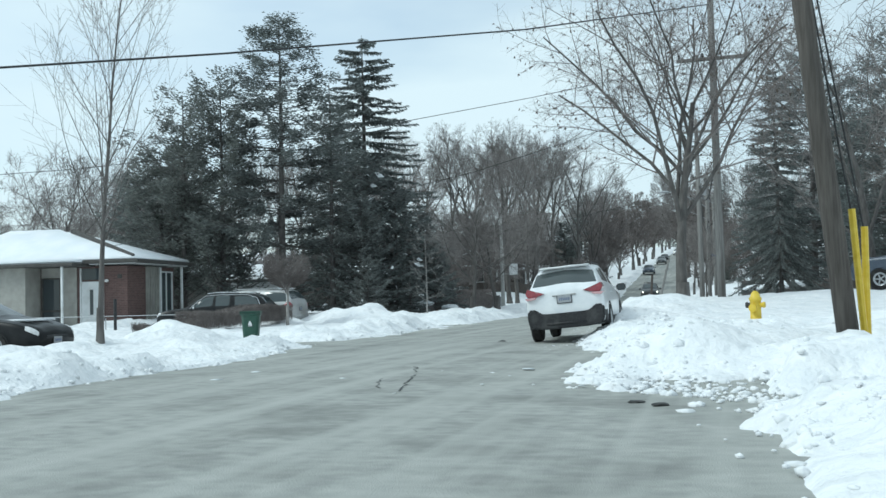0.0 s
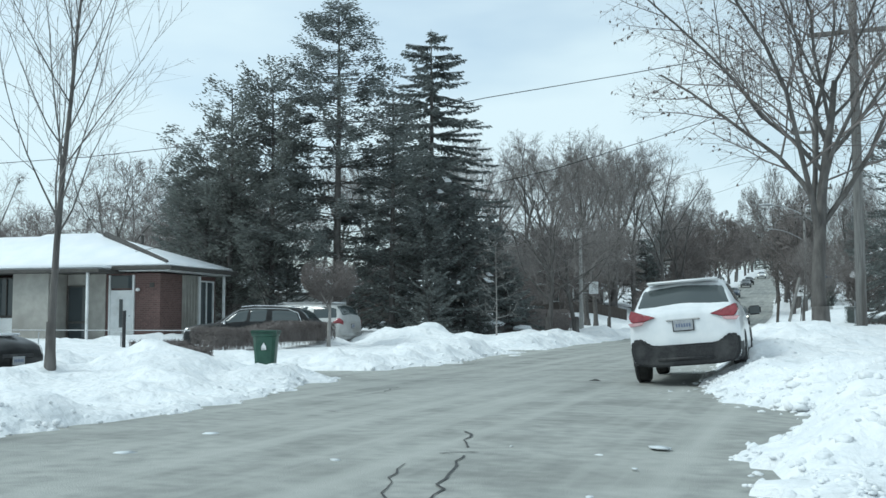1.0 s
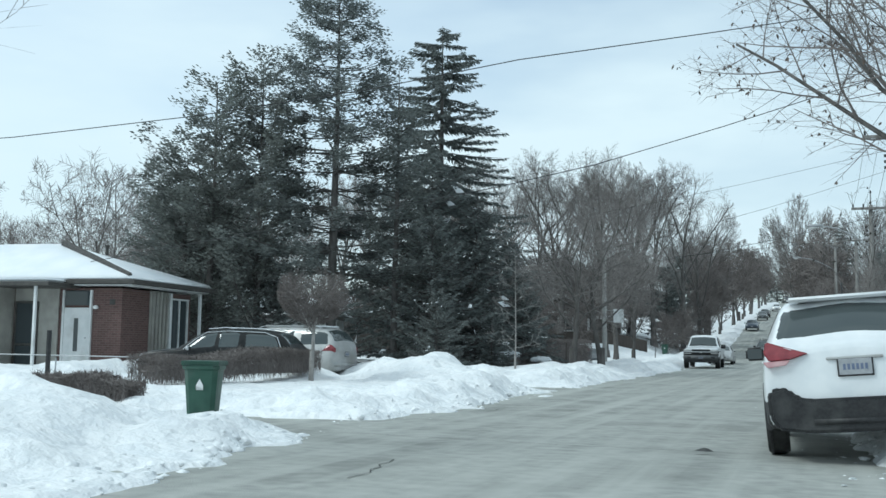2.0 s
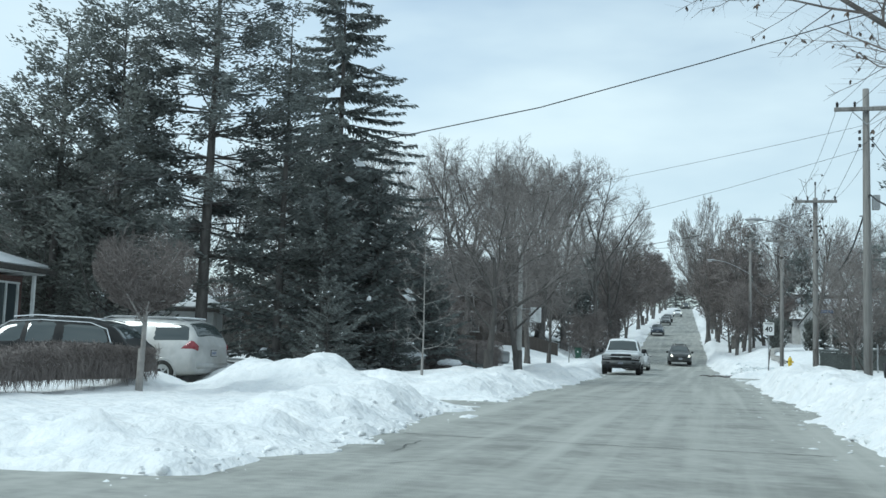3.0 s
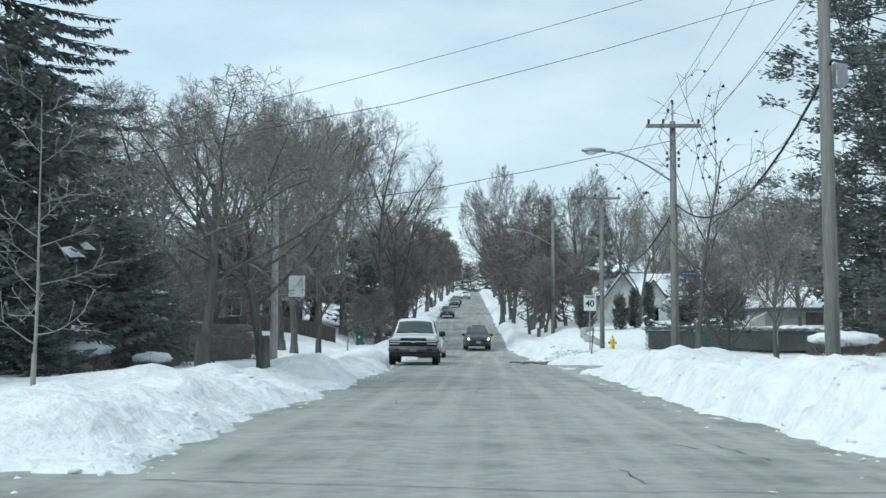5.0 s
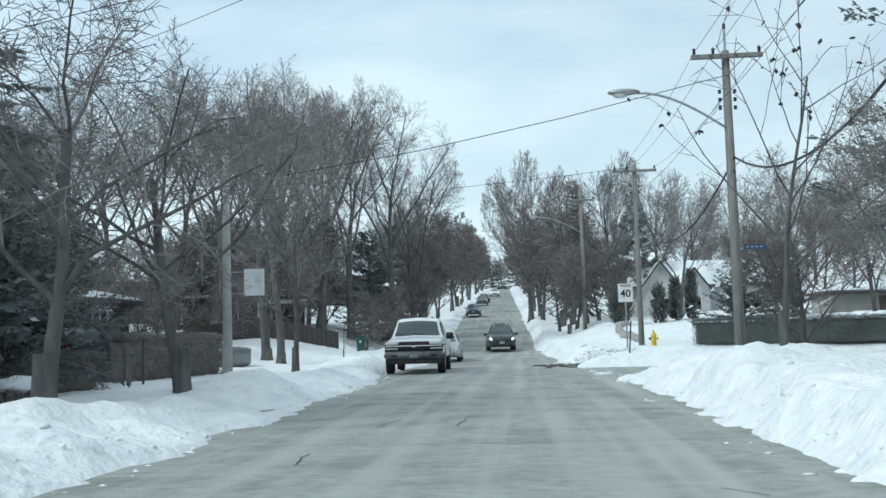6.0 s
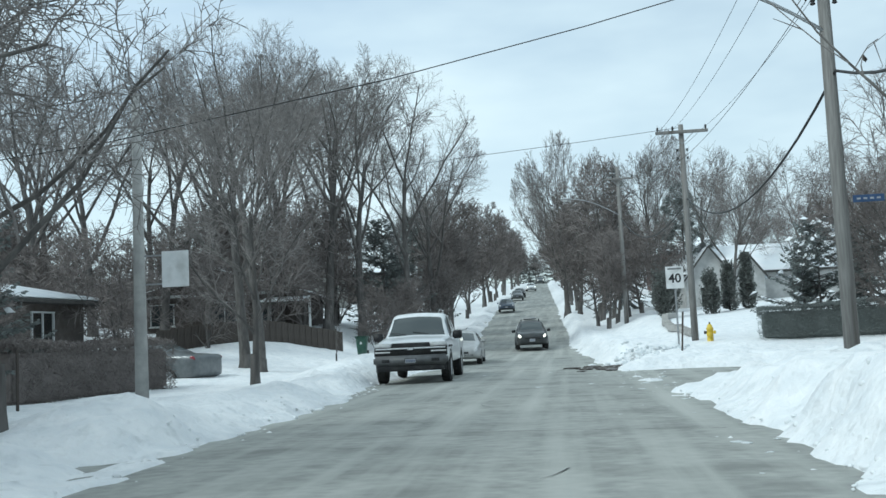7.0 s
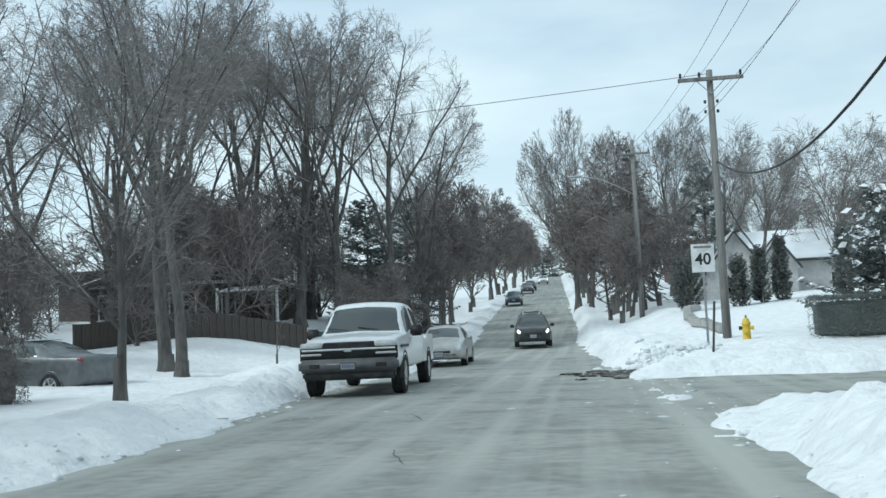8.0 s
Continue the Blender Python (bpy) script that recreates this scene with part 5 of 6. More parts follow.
plate(van, -2.515, 0.86)
part("roof_snow", box((0, -0.8, 1.775), (1.1, 2.3, 0.05), 0.02, seg=2), ROOFSNOW, van, "thin layer of snow on the roof", True)
mirror_pair(van, 0.95, 1.0, 1.08, SILVER_CAR)

G_SEDAN = (("rear_window", ((3.7, 6.05), (5.3, 6.05), (5.3, 8), (3.7, 8)), True), ("side_window", ((4.3, 4.3), (5.95, 4.25), (5.95, 5.75), (5.0, 5.7)), False),
           ("side_window", ((6.03, 4.25), (8.3, 4.25), (7.2, 5.7), (6.03, 5.75)), False), ("windscreen", ((7.2, 6.0), (8.9, 6.0), (8.9, 8), (7.2, 8)), True))


def sedan(label, x, y, z, rz, paint, lamps=CLEARLENS, group="cars along the kerb", snow=False):
    e, s_ = vehicle("sedan", label, x, y, z, rz, ST_SEDAN, paint, (-1.4, 1.35), 0.32, 1.76, glass=G_SEDAN, group=group)
    for s in (-1, 1):
        part("headlamp", s_.patch(((10.5, 3.6), (11.8, 3.4), (11.6, 4.4), (10.4, 4.7)), 0.014, 6, 5, s), lamps, e, smooth=True)
        part("tail_lamp", s_.patch(((0.6, 3.7), (1.8, 3.8), (1.8, 4.8), (0.8, 4.6)), 0.014, 6, 5, s), REDLENS, e, smooth=True)
    part("grille", box((0, 2.305, 0.52), (0.8, 0.06, 0.09), 0.02), BLACK, e)
    part("lower_intake", box((0, 2.27, 0.42), (1.2, 0.10, 0.08), 0.02), BLACK, e)
    plate(e, 2.34, 0.44, 1)
    mirror_pair(e, 0.87, 0.62, 0.98, paint)
    if snow:
        part("bonnet_snow", box((0, 1.55, 0.90), (1.0, 0.8, 0.05), 0.02, seg=2), ROOFSNOW, e, "snow on the bonnet", True)
    return e


sedan("pale silver sedan parked behind the pickup truck", -2.15, 84.3, 0.08, 182, SILVER_CAR)
sedan("blue-grey sedan parked at the kerb on the hill", -4.1, 153, float(RISE(153)) + 0.05, 183, BLUE_CAR)
sedan("dark grey sedan parked higher up the hill", -4.4, 186, float(RISE(186)) + 0.05, 183, GREY_CAR)
sedan("dark sedan parked on the hill", -4.5, 197, float(RISE(197)) + 0.05, 183, BLACK_CAR)
sedan("white car far up the street", -3.7, 228, float(RISE(228)) + 0.05, 183, WHITE_CAR, LIT)
sedan("dark sedan with a snow-covered bonnet in the yard", -8.8, 16.0, -0.15, -88, BLACK_CAR, snow=True)

moving, sh = vehicle("dark_crossover", "dark grey crossover with lit headlamps on the road", 0.35, 98, float(RISE(98)) + 0.02, 184, ST_SUV, DARK_CAR, (-1.32, 1.28), 0.34, 1.76, glass=G_SUV, group="cars on the road")
for s in (-1, 1):
    part("headlamp", sh.patch(((10.6, 3.6), (11.7, 3.5), (11.6, 4.4), (10.6, 4.6)), 0.014, 6, 5, s), LIT, moving, "lit white headlamp", True)
    part("roof_bar", tube([(s * 0.5, -0.9, 1.60), (s * 0.5, -0.8, 1.68), (s * 0.5, 0.1, 1.68), (s * 0.5, 0.2, 1.58)], 0.02, 6), BLACK, moving)
part("roof_box", box((0, -0.4, 1.72), (0.75, 1.0, 0.12), 0.04, seg=2), SILVER_CAR, moving, "pale load on the roof", True)
part("grille", box((0, 2.12, 0.62), (0.9, 0.1, 0.14), 0.03), BLACK, moving)
plate(moving, 2.18, 0.5, 1)
mirror_pair(moving, 0.88, 0.62, 1.03, BLACK, (0.2, 0.13, 0.15))
far_e, sh = vehicle("dark_crossover", "far dark car with lit headlamps on the hill crest", -3.4, 292, float(RISE(292)) + 0.05, 184, ST_SUV, GREY_CAR, (-1.32, 1.28), 0.34, 1.76, glass=G_SUV, group="cars on the road")
for s in (-1, 1):
    part("headlamp", sh.patch(((10.6, 3.6), (11.7, 3.5), (11.6, 4.4), (10.6, 4.6)), 0.014, 6, 5, s), LIT, far_e, "lit white headlamp", True)
wag2, sh = vehicle("dark_wagon", "dark hatchback in a driveway behind the snow bank", -11.2, 58.6, 0.2, 75, ST_WAGON, BLACK_CAR, (-1.5, 1.45), 0.34, 1.86, glass=G_WAGON)
for s in (-1, 1):
    part("tail_lamp", sh.patch(((0.8, 3.7), (2.2, 3.8), (2.2, 4.8), (0.9, 4.6)), 0.015, 6, 5, s), REDLENS, wag2, smooth=True)
wag3, sh = vehicle("blue_wagon", "blue car parked beyond the snow bank", 14.6, 31.8, gz(14.6, 31.8), 70, ST_WAGON, BLUE_CAR, (-1.5, 1.45), 0.34, 1.86, glass=G_WAGON)
for s in (-1, 1):
    part("tail_lamp", sh.patch(((0.8, 3.7), (2.2, 3.8), (2.2, 4.8), (0.9, 4.6)), 0.015, 6, 5, s), REDLENS, wag3, smooth=True)
yard_car = sedan("dull grey-green car with a snow-edged roof in a yard", -11.2, 72.0, 0.05, 78, GREY_CAR, group="cars in the yards")
part("roof_snow", box((0, -0.2, 1.465), (0.9, 1.0, 0.03), 0.012, seg=2), ROOFSNOW, yard_car, "rim of snow on the roof", True)


# ---- pickup ----
BUMPER_GREY = material("bumper_grey", (0.13, 0.133, 0.136), (0.19, 0.194, 0.198), 5, 0.4, 0.5, c3=(0.14, 0.14, 0.14))
ST_CAB = [(-1.5, .48, 1.10, 1.14, .94, .94, .84), (-1.46, .48, 1.12, 1.30, .98, .96, .80), (-1.30, .48, 1.13, 1.74, .99, .96, .72), (-1.0, .48, 1.13, 1.84, .99, .96, .72), (0.05, .48, 1.12, 1.85, .99, .96, .72),
          (0.45, .48, 1.12, 1.76, .99, .96, .70), (0.85, .48, 1.12, 1.40, .99, .95, .76), (1.10, .48, 1.12, 1.20, .99, .93, .82), (1.9, .50, 1.08, 1.17, .99, .92, .80), (2.45, .54, 1.04, 1.11, .98, .90, .78), (2.60, .58, .98, 1.04, .94, .86, .74)]
truck = new("pickup_truck")
truck.matrix_world = pose(-1.95, 70.4, 0.02, 0, 0, 181.9)
truck.scale = (1.03, 1.0, 1.06)
tagged(truck, "white pickup truck with black trim parked facing along the street", "pickup truck")
sh = Shell(ST_CAB, 0.02)
part("cab", sh.body(), WHITE_CAR, truck, smooth=True)
part("windscreen", sh.patch(((5.05, 5.95), (6.95, 5.8), (6.95, 8), (5.05, 8)), mirror=True), GLASS, truck, smooth=True)
for s in (-1, 1):
    part("side_window", sh.patch(((2.3, 4.3), (3.6, 4.25), (3.6, 5.8), (2.4, 5.7)), side=s), GLASS, truck, smooth=True)
    part("side_window", sh.patch(((3.7, 4.25), (6.6, 4.25), (5.2, 5.75), (3.7, 5.8)), side=s), GLASS, truck, smooth=True)
part("rear_glass", sh.patch(((1.25, 6.0), (1.9, 6.0), (1.9, 8), (1.25, 8)), mirror=True), GLASS, truck, smooth=True)
bm = bmesh.new()
for s in (-1, 1):
    add_box(bm, (s * 0.95, -2.45, 0.83), (0.08, 1.95, 0.62), 0.02)
add_box(bm, (0, -3.4, 0.83), (1.9, 0.06, 0.6), 0.02)
add_box(bm, (0, -2.45, 0.62), (1.8, 1.9, 0.06), 0.01)
add_box(bm, (0, -1.55, 0.85), (1.84, 0.06, 0.56), 0.02)
part("bed", bm, WHITE_CAR, truck)
part("chassis", box((0, -0.4, 0.48), (1.1, 5.2, 0.16), 0.03), BLACK, truck)
part("front_bumper", box((0, 2.66, 0.60), (1.98, 0.22, 0.26), 0.06, seg=3), BUMPER_GREY, truck, "dull grey front bumper", True)
part("air_dam", box((0, 2.62, 0.42), (1.84, 0.20, 0.18), 0.05, seg=2), BLACK, truck, "black plastic valance")
part("grille_surround", box((0, 2.615, 0.83), (1.94, 0.10, 0.30), 0.03, seg=2), BLACK, truck, "black grille", True)
part("grille_bar", box((0, 2.675, 0.905), (1.86, 0.03, 0.035), 0.012), WHITE_CAR, truck, "pale horizontal grille bar")
for k in range(5):
    part("grille_slat", box((0, 2.668, 0.76 + 0.025 * k), (1.1, 0.012, 0.010)), RUBBER, truck)
for s in (-1, 1):
    lamp_o = part("headlamp", box((s * 0.74, 2.62, 0.985), (0.44, 0.10, 0.12), 0.02, seg=2), CLEARLENS, truck, "clear headlamp", True)
    part("turn_lens", box((s * 0.74, 2.64, 0.82), (0.42, 0.07, 0.05), 0.015), CLEARLENS, truck)
    part("fog_recess", box((s * 0.66, 2.765, 0.60), (0.22, 0.02, 0.09), 0.01), BLACK, truck)
    part("flare", box((s * 0.995, 1.75, 0.93), (0.03, 1.0, 0.05), 0.012), BLACK, truck)
part("upper_grille", box((0, 2.60, 0.985), (1.02, 0.08, 0.12), 0.02), BLACK, truck)
plate(truck, 2.78, 0.585, 1, 0.28, 0.11)
part("badge", box((0, 2.70, 0.885), (0.16, 0.02, 0.06), 0.015), CHROME, truck)
for wy in (-2.35, 1.75):
    for s in (-1, 1):
        arch(truck, s * 0.985, wy, 0.39, BLACK, 0.06)
        road_wheel(truck, s * 0.87, wy, 0.39, 0.26)
mirror_pair(truck, 0.99, 0.78, 1.22, BLACK, (0.26, 0.14, 0.22))
part("dashboard_paper", box((0.1, 0.93, 1.225), (0.3, 0.2, 0.01)), SIGNWHITE, truck)
for s in (-0.35, 0.3):
    part("wiper", tube([(s, 1.03, 1.27), (s + 0.45, 0.95, 1.335)], 0.009, 5), BLACK, truck)


# ---- houses ----
def hip(bm, x0, x1, y0, y1, z, rise, inset=None, thick=0.12):
    """A hipped slab roof over a rectangle."""
    w, l = x1 - x0, y1 - y0
    if l >= w:
        i = w / 2 if inset is None else inset
        r = [((x0 + x1) / 2, y0 + i, z + rise), ((x0 + x1) / 2, y1 - i, z + rise)]
    else:
        i = l / 2 if inset is None else inset
        r = [(x0 + i, (y0 + y1) / 2, z + rise), (x1 - i, (y0 + y1) / 2, z + rise)]
    c = [bm.verts.new(p) for p in ((x0, y0, z), (x1, y0, z), (x1, y1, z), (x0, y1, z))]
    b = [bm.verts.new(p) for p in ((x0, y0, z - thick), (x1, y0, z - thick), (x1, y1, z - thick), (x0, y1, z - thick))]
    t = [bm.verts.new(p) for p in r]
    if l >= w:
        bm.faces.new((c[0], c[1], t[0]))
        bm.faces.new((c[1], c[2], t[1], t[0]))
        bm.faces.new((c[2], c[3], t[1]))
        bm.faces.new((c[3], c[0], t[0], t[1]))
    else:
        bm.faces.new((c[0], c[1], t[1], t[0]))
        bm.faces.new((c[1], c[2], t[1]))
        bm.faces.new((c[2], c[3], t[0], t[1]))
        bm.faces.new((c[3], c[0], t[0]))
    for k in range(4):
        bm.faces.new((b[k], b[(k + 1) % 4], c[(k + 1) % 4], c[k]))
    bm.faces.new(b[::-1])


def window(parent, m, w, h, panes=2, mat=None):
    """A framed window in local x-z, facing -y, placed by m."""
    wd = part("window", box((0, 0.03, h / 2), (w, 0.02, h), 0, m), PANE, parent, "dark reflecting glass")
    fr = bmesh.new()
    for c, s in (((0, 0, 0), (w + 0.12, 0.09, 0.06)), ((0, 0, h), (w + 0.12, 0.09, 0.06)), ((-w / 2, 0, h / 2), (0.06, 0.09, h)), ((w / 2, 0, h / 2), (0.06, 0.09, h))):
        add_box(fr, c, s, 0.006, m)
    part("frame", fr, mat or TRIM_WHITE, wd)
    for k in range(1, panes):
        part("mullion", box((-w / 2 + w * k / panes, 0, h / 2), (0.05, 0.07, h - 0.06), 0.004, m), mat or TRIM_WHITE, wd)
    part("sill", box((0, -0.05, -0.05), (w + 0.2, 0.16, 0.05), 0.006, m), mat or TRIM_WHITE, wd)
    return wd


def snow_roof(parent, dims, z, rise, over, seed, inset=None):
    x0, x1, y0, y1 = dims
    bm = bmesh.new()
    hip(bm, x0 - over, x1 + over, y0 - over, y1 + over, z, rise, inset)
    part("roof", bm, SHINGLE, parent, "dark shingled hipped roof")
    bm = bmesh.new()
    hip(bm, x0 - over + 0.06, x1 + over - 0.06, y0 - over + 0.06, y1 + over - 0.06, z + 0.13, rise, inset, 0.14)
    bmesh.ops.bevel(bm, geom=bm.edges[:], offset=0.05, segments=2, affect="EDGES")
    part("roof_snow", bm, ROOFSNOW, parent, "blanket of snow on the roof", True)
    bm = bmesh.new()
    for c, s in ((((x0 + x1) / 2, y0 - over - 0.05, z - 0.06), (x1 - x0 + 2 * over + 0.2, 0.10, 0.13)), (((x0 + x1) / 2, y1 + over + 0.05, z - 0.06), (x1 - x0 + 2 * over + 0.2, 0.10, 0.13)),
                 ((x0 - over - 0.05, (y0 + y1) / 2, z - 0.06), (0.10, y1 - y0 + 2 * over, 0.13)), ((x1 + over + 0.05, (y0 + y1) / 2, z - 0.06), (0.10, y1 - y0 + 2 * over, 0.13))):
        add_box(bm, c, s, 0.015)
    part("gutter", bm, FASCIA, parent, "dark eaves gutter")


# bungalow: brick front with the entrance, porch canopy to one side, screened porch round the corner
bung = thing("brick_bungalow", -16.95, 34.65, 0.2, 6, "low red-brick bungalow with a snow-covered hipped roof", "house")
part("brick_wall", box((-7.5, 2.3, 1.3), (15.0, 4.6, 2.62)), BRICK, bung, "red brick wall with pale joints")
snow_roof(bung, (-15.0, 0.2, 0, 4.6), 2.85, 1.4, 0.5, 1, 4.6)
part("soffit", box((-7.4, 2.3, 2.70), (15.9, 5.3, 0.04)), TRIM_WHITE, bung)
part("porch_post", box((0.5, 4.4, 1.3), (0.10, 0.10, 2.7), 0.01), TRIM_WHITE, bung, "white square post")
part("porch_screen", box((0.03, 2.3, 1.32), (0.06, 1.2, 2.6), 0.01), STUCCO, bung, "pale draped porch screen")
for k in range(5):
    part("screen_fold", tube([(0.07, 1.82 + 0.24 * k, 0.05), (0.10, 1.80 + 0.24 * k, 1.3), (0.07, 1.84 + 0.24 * k, 2.6)], 0.05, 7), STUCCO, bung, smooth=True)
part("corner_post", box((0.08, 2.98, 1.3), (0.12, 0.14, 2.6), 0.01), TRIM_WHITE, bung, "white boxed post")
window(bung, pose(0.03, 3.72, 0.5, 0, 0, 90), 1.2, 1.9, 2)
door = part("door", box((-1.65, -0.03, 0.98), (0.95, 0.06, 1.95), 0.01), TRIM_WHITE, bung, "white entrance door with a narrow dark pane")
part("door_pane", box((-1.65, -0.066, 1.05), (0.16, 0.012, 1.1), 0.004), PANE, door)
part("door_knob", lathe([(0.012, 0), (0.03, 0.02), (0.03, 0.05), (0.01, 0.06)], 8, pose(-1.27, -0.06, 0.95, 90, 0, 0)), ALLOY, door)
part("transom", box((-1.65, -0.015, 2.28), (0.95, 0.03, 0.5), 0.004), PANE, bung, "dark pane over the door")
for x in (-1.13, -2.17):
    part("door_frame", box((x, -0.03, 1.27), (0.08, 0.09, 2.55), 0.006), TRIM_WHITE, bung)
part("porch_lamp", lathe([(0.03, 0), (0.09, 0.03), (0.09, 0.10), (0.03, 0.14)], 10, Matrix.Translation((-0.9, -0.12, 1.9))), CLEARLENS, bung)
part("vent", box((-0.35, -0.01, 2.15), (0.2, 0.03, 0.18), 0.005), FASCIA, bung)
part("hip_shingles", tube([(0.5, -0.38, 3.03), (-3.85, 2.2, 4.37)], [0.07, 0.13], 5), SHINGLE, bung, "dark shingles laid bare along the hip")
part("roof_vent", lathe([(0.06, 0), (0.06, 0.3), (0.09, 0.31), (0.09, 0.36), (0.02, 0.38)], 8, Matrix.Translation((-2.6, 3.0, 4.0))), FASCIA, bung)
# the rendered wing beside the entrance, with a glazed door in its recess
part("stucco_wall", box((-4.9, -0.6, 1.3), (1.6, 1.2, 2.62), 0.01), STUCCO, bung, "grey rendered front wall")
part("stucco_wall", box((-11.2, -0.6, 1.3), (7.8, 1.2, 2.62), 0.01), STUCCO, bung, "grey rendered front wall")
part("stucco_wall", box((-6.5, -0.35, 0.45), (1.6, 0.5, 0.9), 0.01), TRIM_WHITE, bung, "white panel under the window")
window(bung, pose(-6.5, -0.5, 0.95), 1.5, 1.5, 2, FASCIA)
part("recess_panel", box((-3.2, -0.03, 1.3), (1.7, 0.06, 2.6), 0.01), STUCCO, bung, "grey rendered panel")
glazed = part("glazed_door", box((-3.55, -0.075, 1.05), (0.80, 0.03, 2.1), 0.006), PANE, bung, "dark glazed side door")
for c, q in (((-3.97, -0.09, 1.05), (0.06, 0.06, 2.15)), ((-3.13, -0.09, 1.05), (0.06, 0.06, 2.15)), ((-3.55, -0.09, 2.12), (0.9, 0.06, 0.06)), ((-3.55, -0.09, 0.7), (0.8, 0.05, 0.08))):
    part("rail", box(c, q, 0.006), FASCIA, glazed)
part("canopy", box((-8.8, -0.75, 2.66), (14.4, 1.9, 0.14), 0.02), FASCIA, bung, "dark-edged porch canopy")
part("canopy_snow", box((-8.8, -0.72, 2.80), (14.1, 1.75, 0.15), 0.06, seg=3), ROOFSNOW, bung, "snow on the porch canopy", True)
part("porch_post", box((-2.2, -1.5, 1.3), (0.09, 0.09, 2.6), 0.01), TRIM_WHITE, bung, "white square post")
window(bung, pose(-9.5, -1.22, 0.9), 1.6, 1.2, 2, FASCIA)
window(bung, pose(-13.0, -1.22, 0.9), 1.6, 1.2, 2)
part("back_wing", box((-9.5, 8.0, 1.4), (8.0, 6.8, 2.8), 0.01), BRICK, bung)
snow_roof(bung, (-13.6, -5.4, 4.8, 11.4), 3.0, 1.9, 0.4, 4, 3.0)


def simple_house(x, y, rz, w, d, h, rise, wall, label, base=None, win=(), gable=False):
    e = thing("house", x, y, gz(x, y) - 0.2 if base is None else base, rz, label, "house")
    part("wall", box((0, 0, h / 2), (w, d, h), 0.01), wall, e)
    snow_roof(e, (-w / 2, w / 2, -d / 2, d / 2), h + 0.1, rise, 0.5, int(x * 7) % 50)
    for wx, wz, ww, wh, side in win:
        m = pose(wx, -d / 2 - 0.02, wz) if side == 0 else (pose(w / 2 + 0.02, wx, wz, 0, 0, 90) if side == 1 else pose(-w / 2 - 0.02, wx, wz, 0, 0, -90))
        window(e, m, ww, wh, 2)
    return e


def brown_house(x, y, z, rz):
    """A low house, gable end to the front, its dark roof edged with strips of snow."""
    e = thing("house", x, y, z, rz, "low brown house with a snow-striped gabled roof behind a fence", "house")
    w, d, h, g = 8.6, 11.0, 2.5, 1.25
    bm = bmesh.new()
    outline = [(-w / 2, 0), (w / 2, 0), (w / 2, h), (0, h + g), (-w / 2, h)]
    a = [bm.verts.new((px, 0, pz)) for px, pz in outline]
    b = [bm.verts.new((px, d, pz)) for px, pz in outline]
    bm.faces.new(a)
    bm.faces.new(b[::-1])
    for k in range(5):
        bm.faces.new((a[k], b[k], b[(k + 1) % 5], a[(k + 1) % 5]))
    bmesh.ops.recalc_face_normals(bm, faces=bm.faces[:])
    part("wall", bm, BROWN, e, "brown boarded wall")
    run = math.hypot(w / 2 + 0.7, g * (w / 2 + 0.7) / (w / 2))
    tilt = math.degrees(math.atan2(g, w / 2))
    for s in (-1, 1):
        m = Matrix.Translation((0, -0.7, h + g + 0.04)) @ Matrix.Rotation(radians(s * tilt), 4, "Y")
        slope = part("roof", box((s * run / 2, d / 2 + 0.7, 0.05), (run, d + 1.4, 0.10), 0.01, m), SHINGLE, e, "dark shingled roof slope")
        for u, q, th in ((0.06, 0.30, 0.09), (0.40, 0.24, 0.07), (0.72, 0.30, 0.08), (0.95, 0.12, 0.10)):
            part("roof_snow", box((s * run * u, d / 2 + 0.7, 0.10 + th / 2), (run * q, d + 1.3, th), 0.03, m, 2), ROOFSNOW, slope, "strip of snow left on the shingles", True)
        part("barge_board", box((s * run / 2, 0.04, -0.07), (run, 0.06, 0.18), 0.01, m), FASCIA, e)
    part("beam", box((0, -0.35, h + 0.02), (w + 0.9, 0.14, 0.16), 0.02), TRIM_WHITE, e, "pale tie beam under the gable")
    for px in (-3.2, 0.3, 2.9):
        window(e, pose(px, -0.03, 0.9), 1.3, 1.2, 2)
    part("porch_roof", box((w / 2 - 0.3, -1.3, h - 0.35), (2.6, 2.2, 0.12), 0.02, pose(0, 0, 0, 8, 0, 0)), FASCIA, e)
    part("porch_snow", box((w / 2 - 0.3, -1.3, h - 0.25), (2.5, 2.1, 0.08), 0.04, pose(0, 0, 0, 8, 0, 0), 2), ROOFSNOW, e, "snow on the porch roof", True)
    for px in (w / 2 - 1.7, w / 2 + 1.1):
        part("porch_post", box((px, -2.3, 1.0), (0.12, 0.12, 2.2), 0.01), TRIM_WHITE, e)
    return e


brown_house(-16.8, 95.0, 1.75, 6)
simple_house(-19.0, 70.5, 85, 9, 8, 2.4, 1.1, BROWN, "low dark house half hidden by shrubs", 0.6, [(-2, 0.9, 1.4, 1.2, 0), (2, 0.9, 1.2, 1.2, 0)])
simple_house(-24, 112, 80, 12, 9, 3.0, 1.8, BROWN, "brick house on the rising ground", None, [(-3, 1.0, 1.5, 1.2, 0), (3, 1.0, 1.5, 1.2, 0)])
simple_house(-31, 66, 85, 12, 9, 2.8, 1.7, STUCCO, "pale house far behind the hedge", None, [(-3, 1.0, 1.5, 1.2, 0)])
simple_house(18.8, 61.5, -78, 9, 8, 3.0, 1.8, BRICK, "brick house with white window frames behind a tall pine", 0.5, [(-2.5, 1.1, 1.8, 1.4, 0), (2, 1.1, 1.6, 1.4, 0), (-2.4, 1.0, 1.6, 1.4, 1)])
simple_house(-28, 150, 85, 14, 9, 4, 2, STUCCO, "house among the trees on the hill")
simple_house(18, 165, -85, 14, 9, 4, 2, BRICK, "house among the trees on the hill")
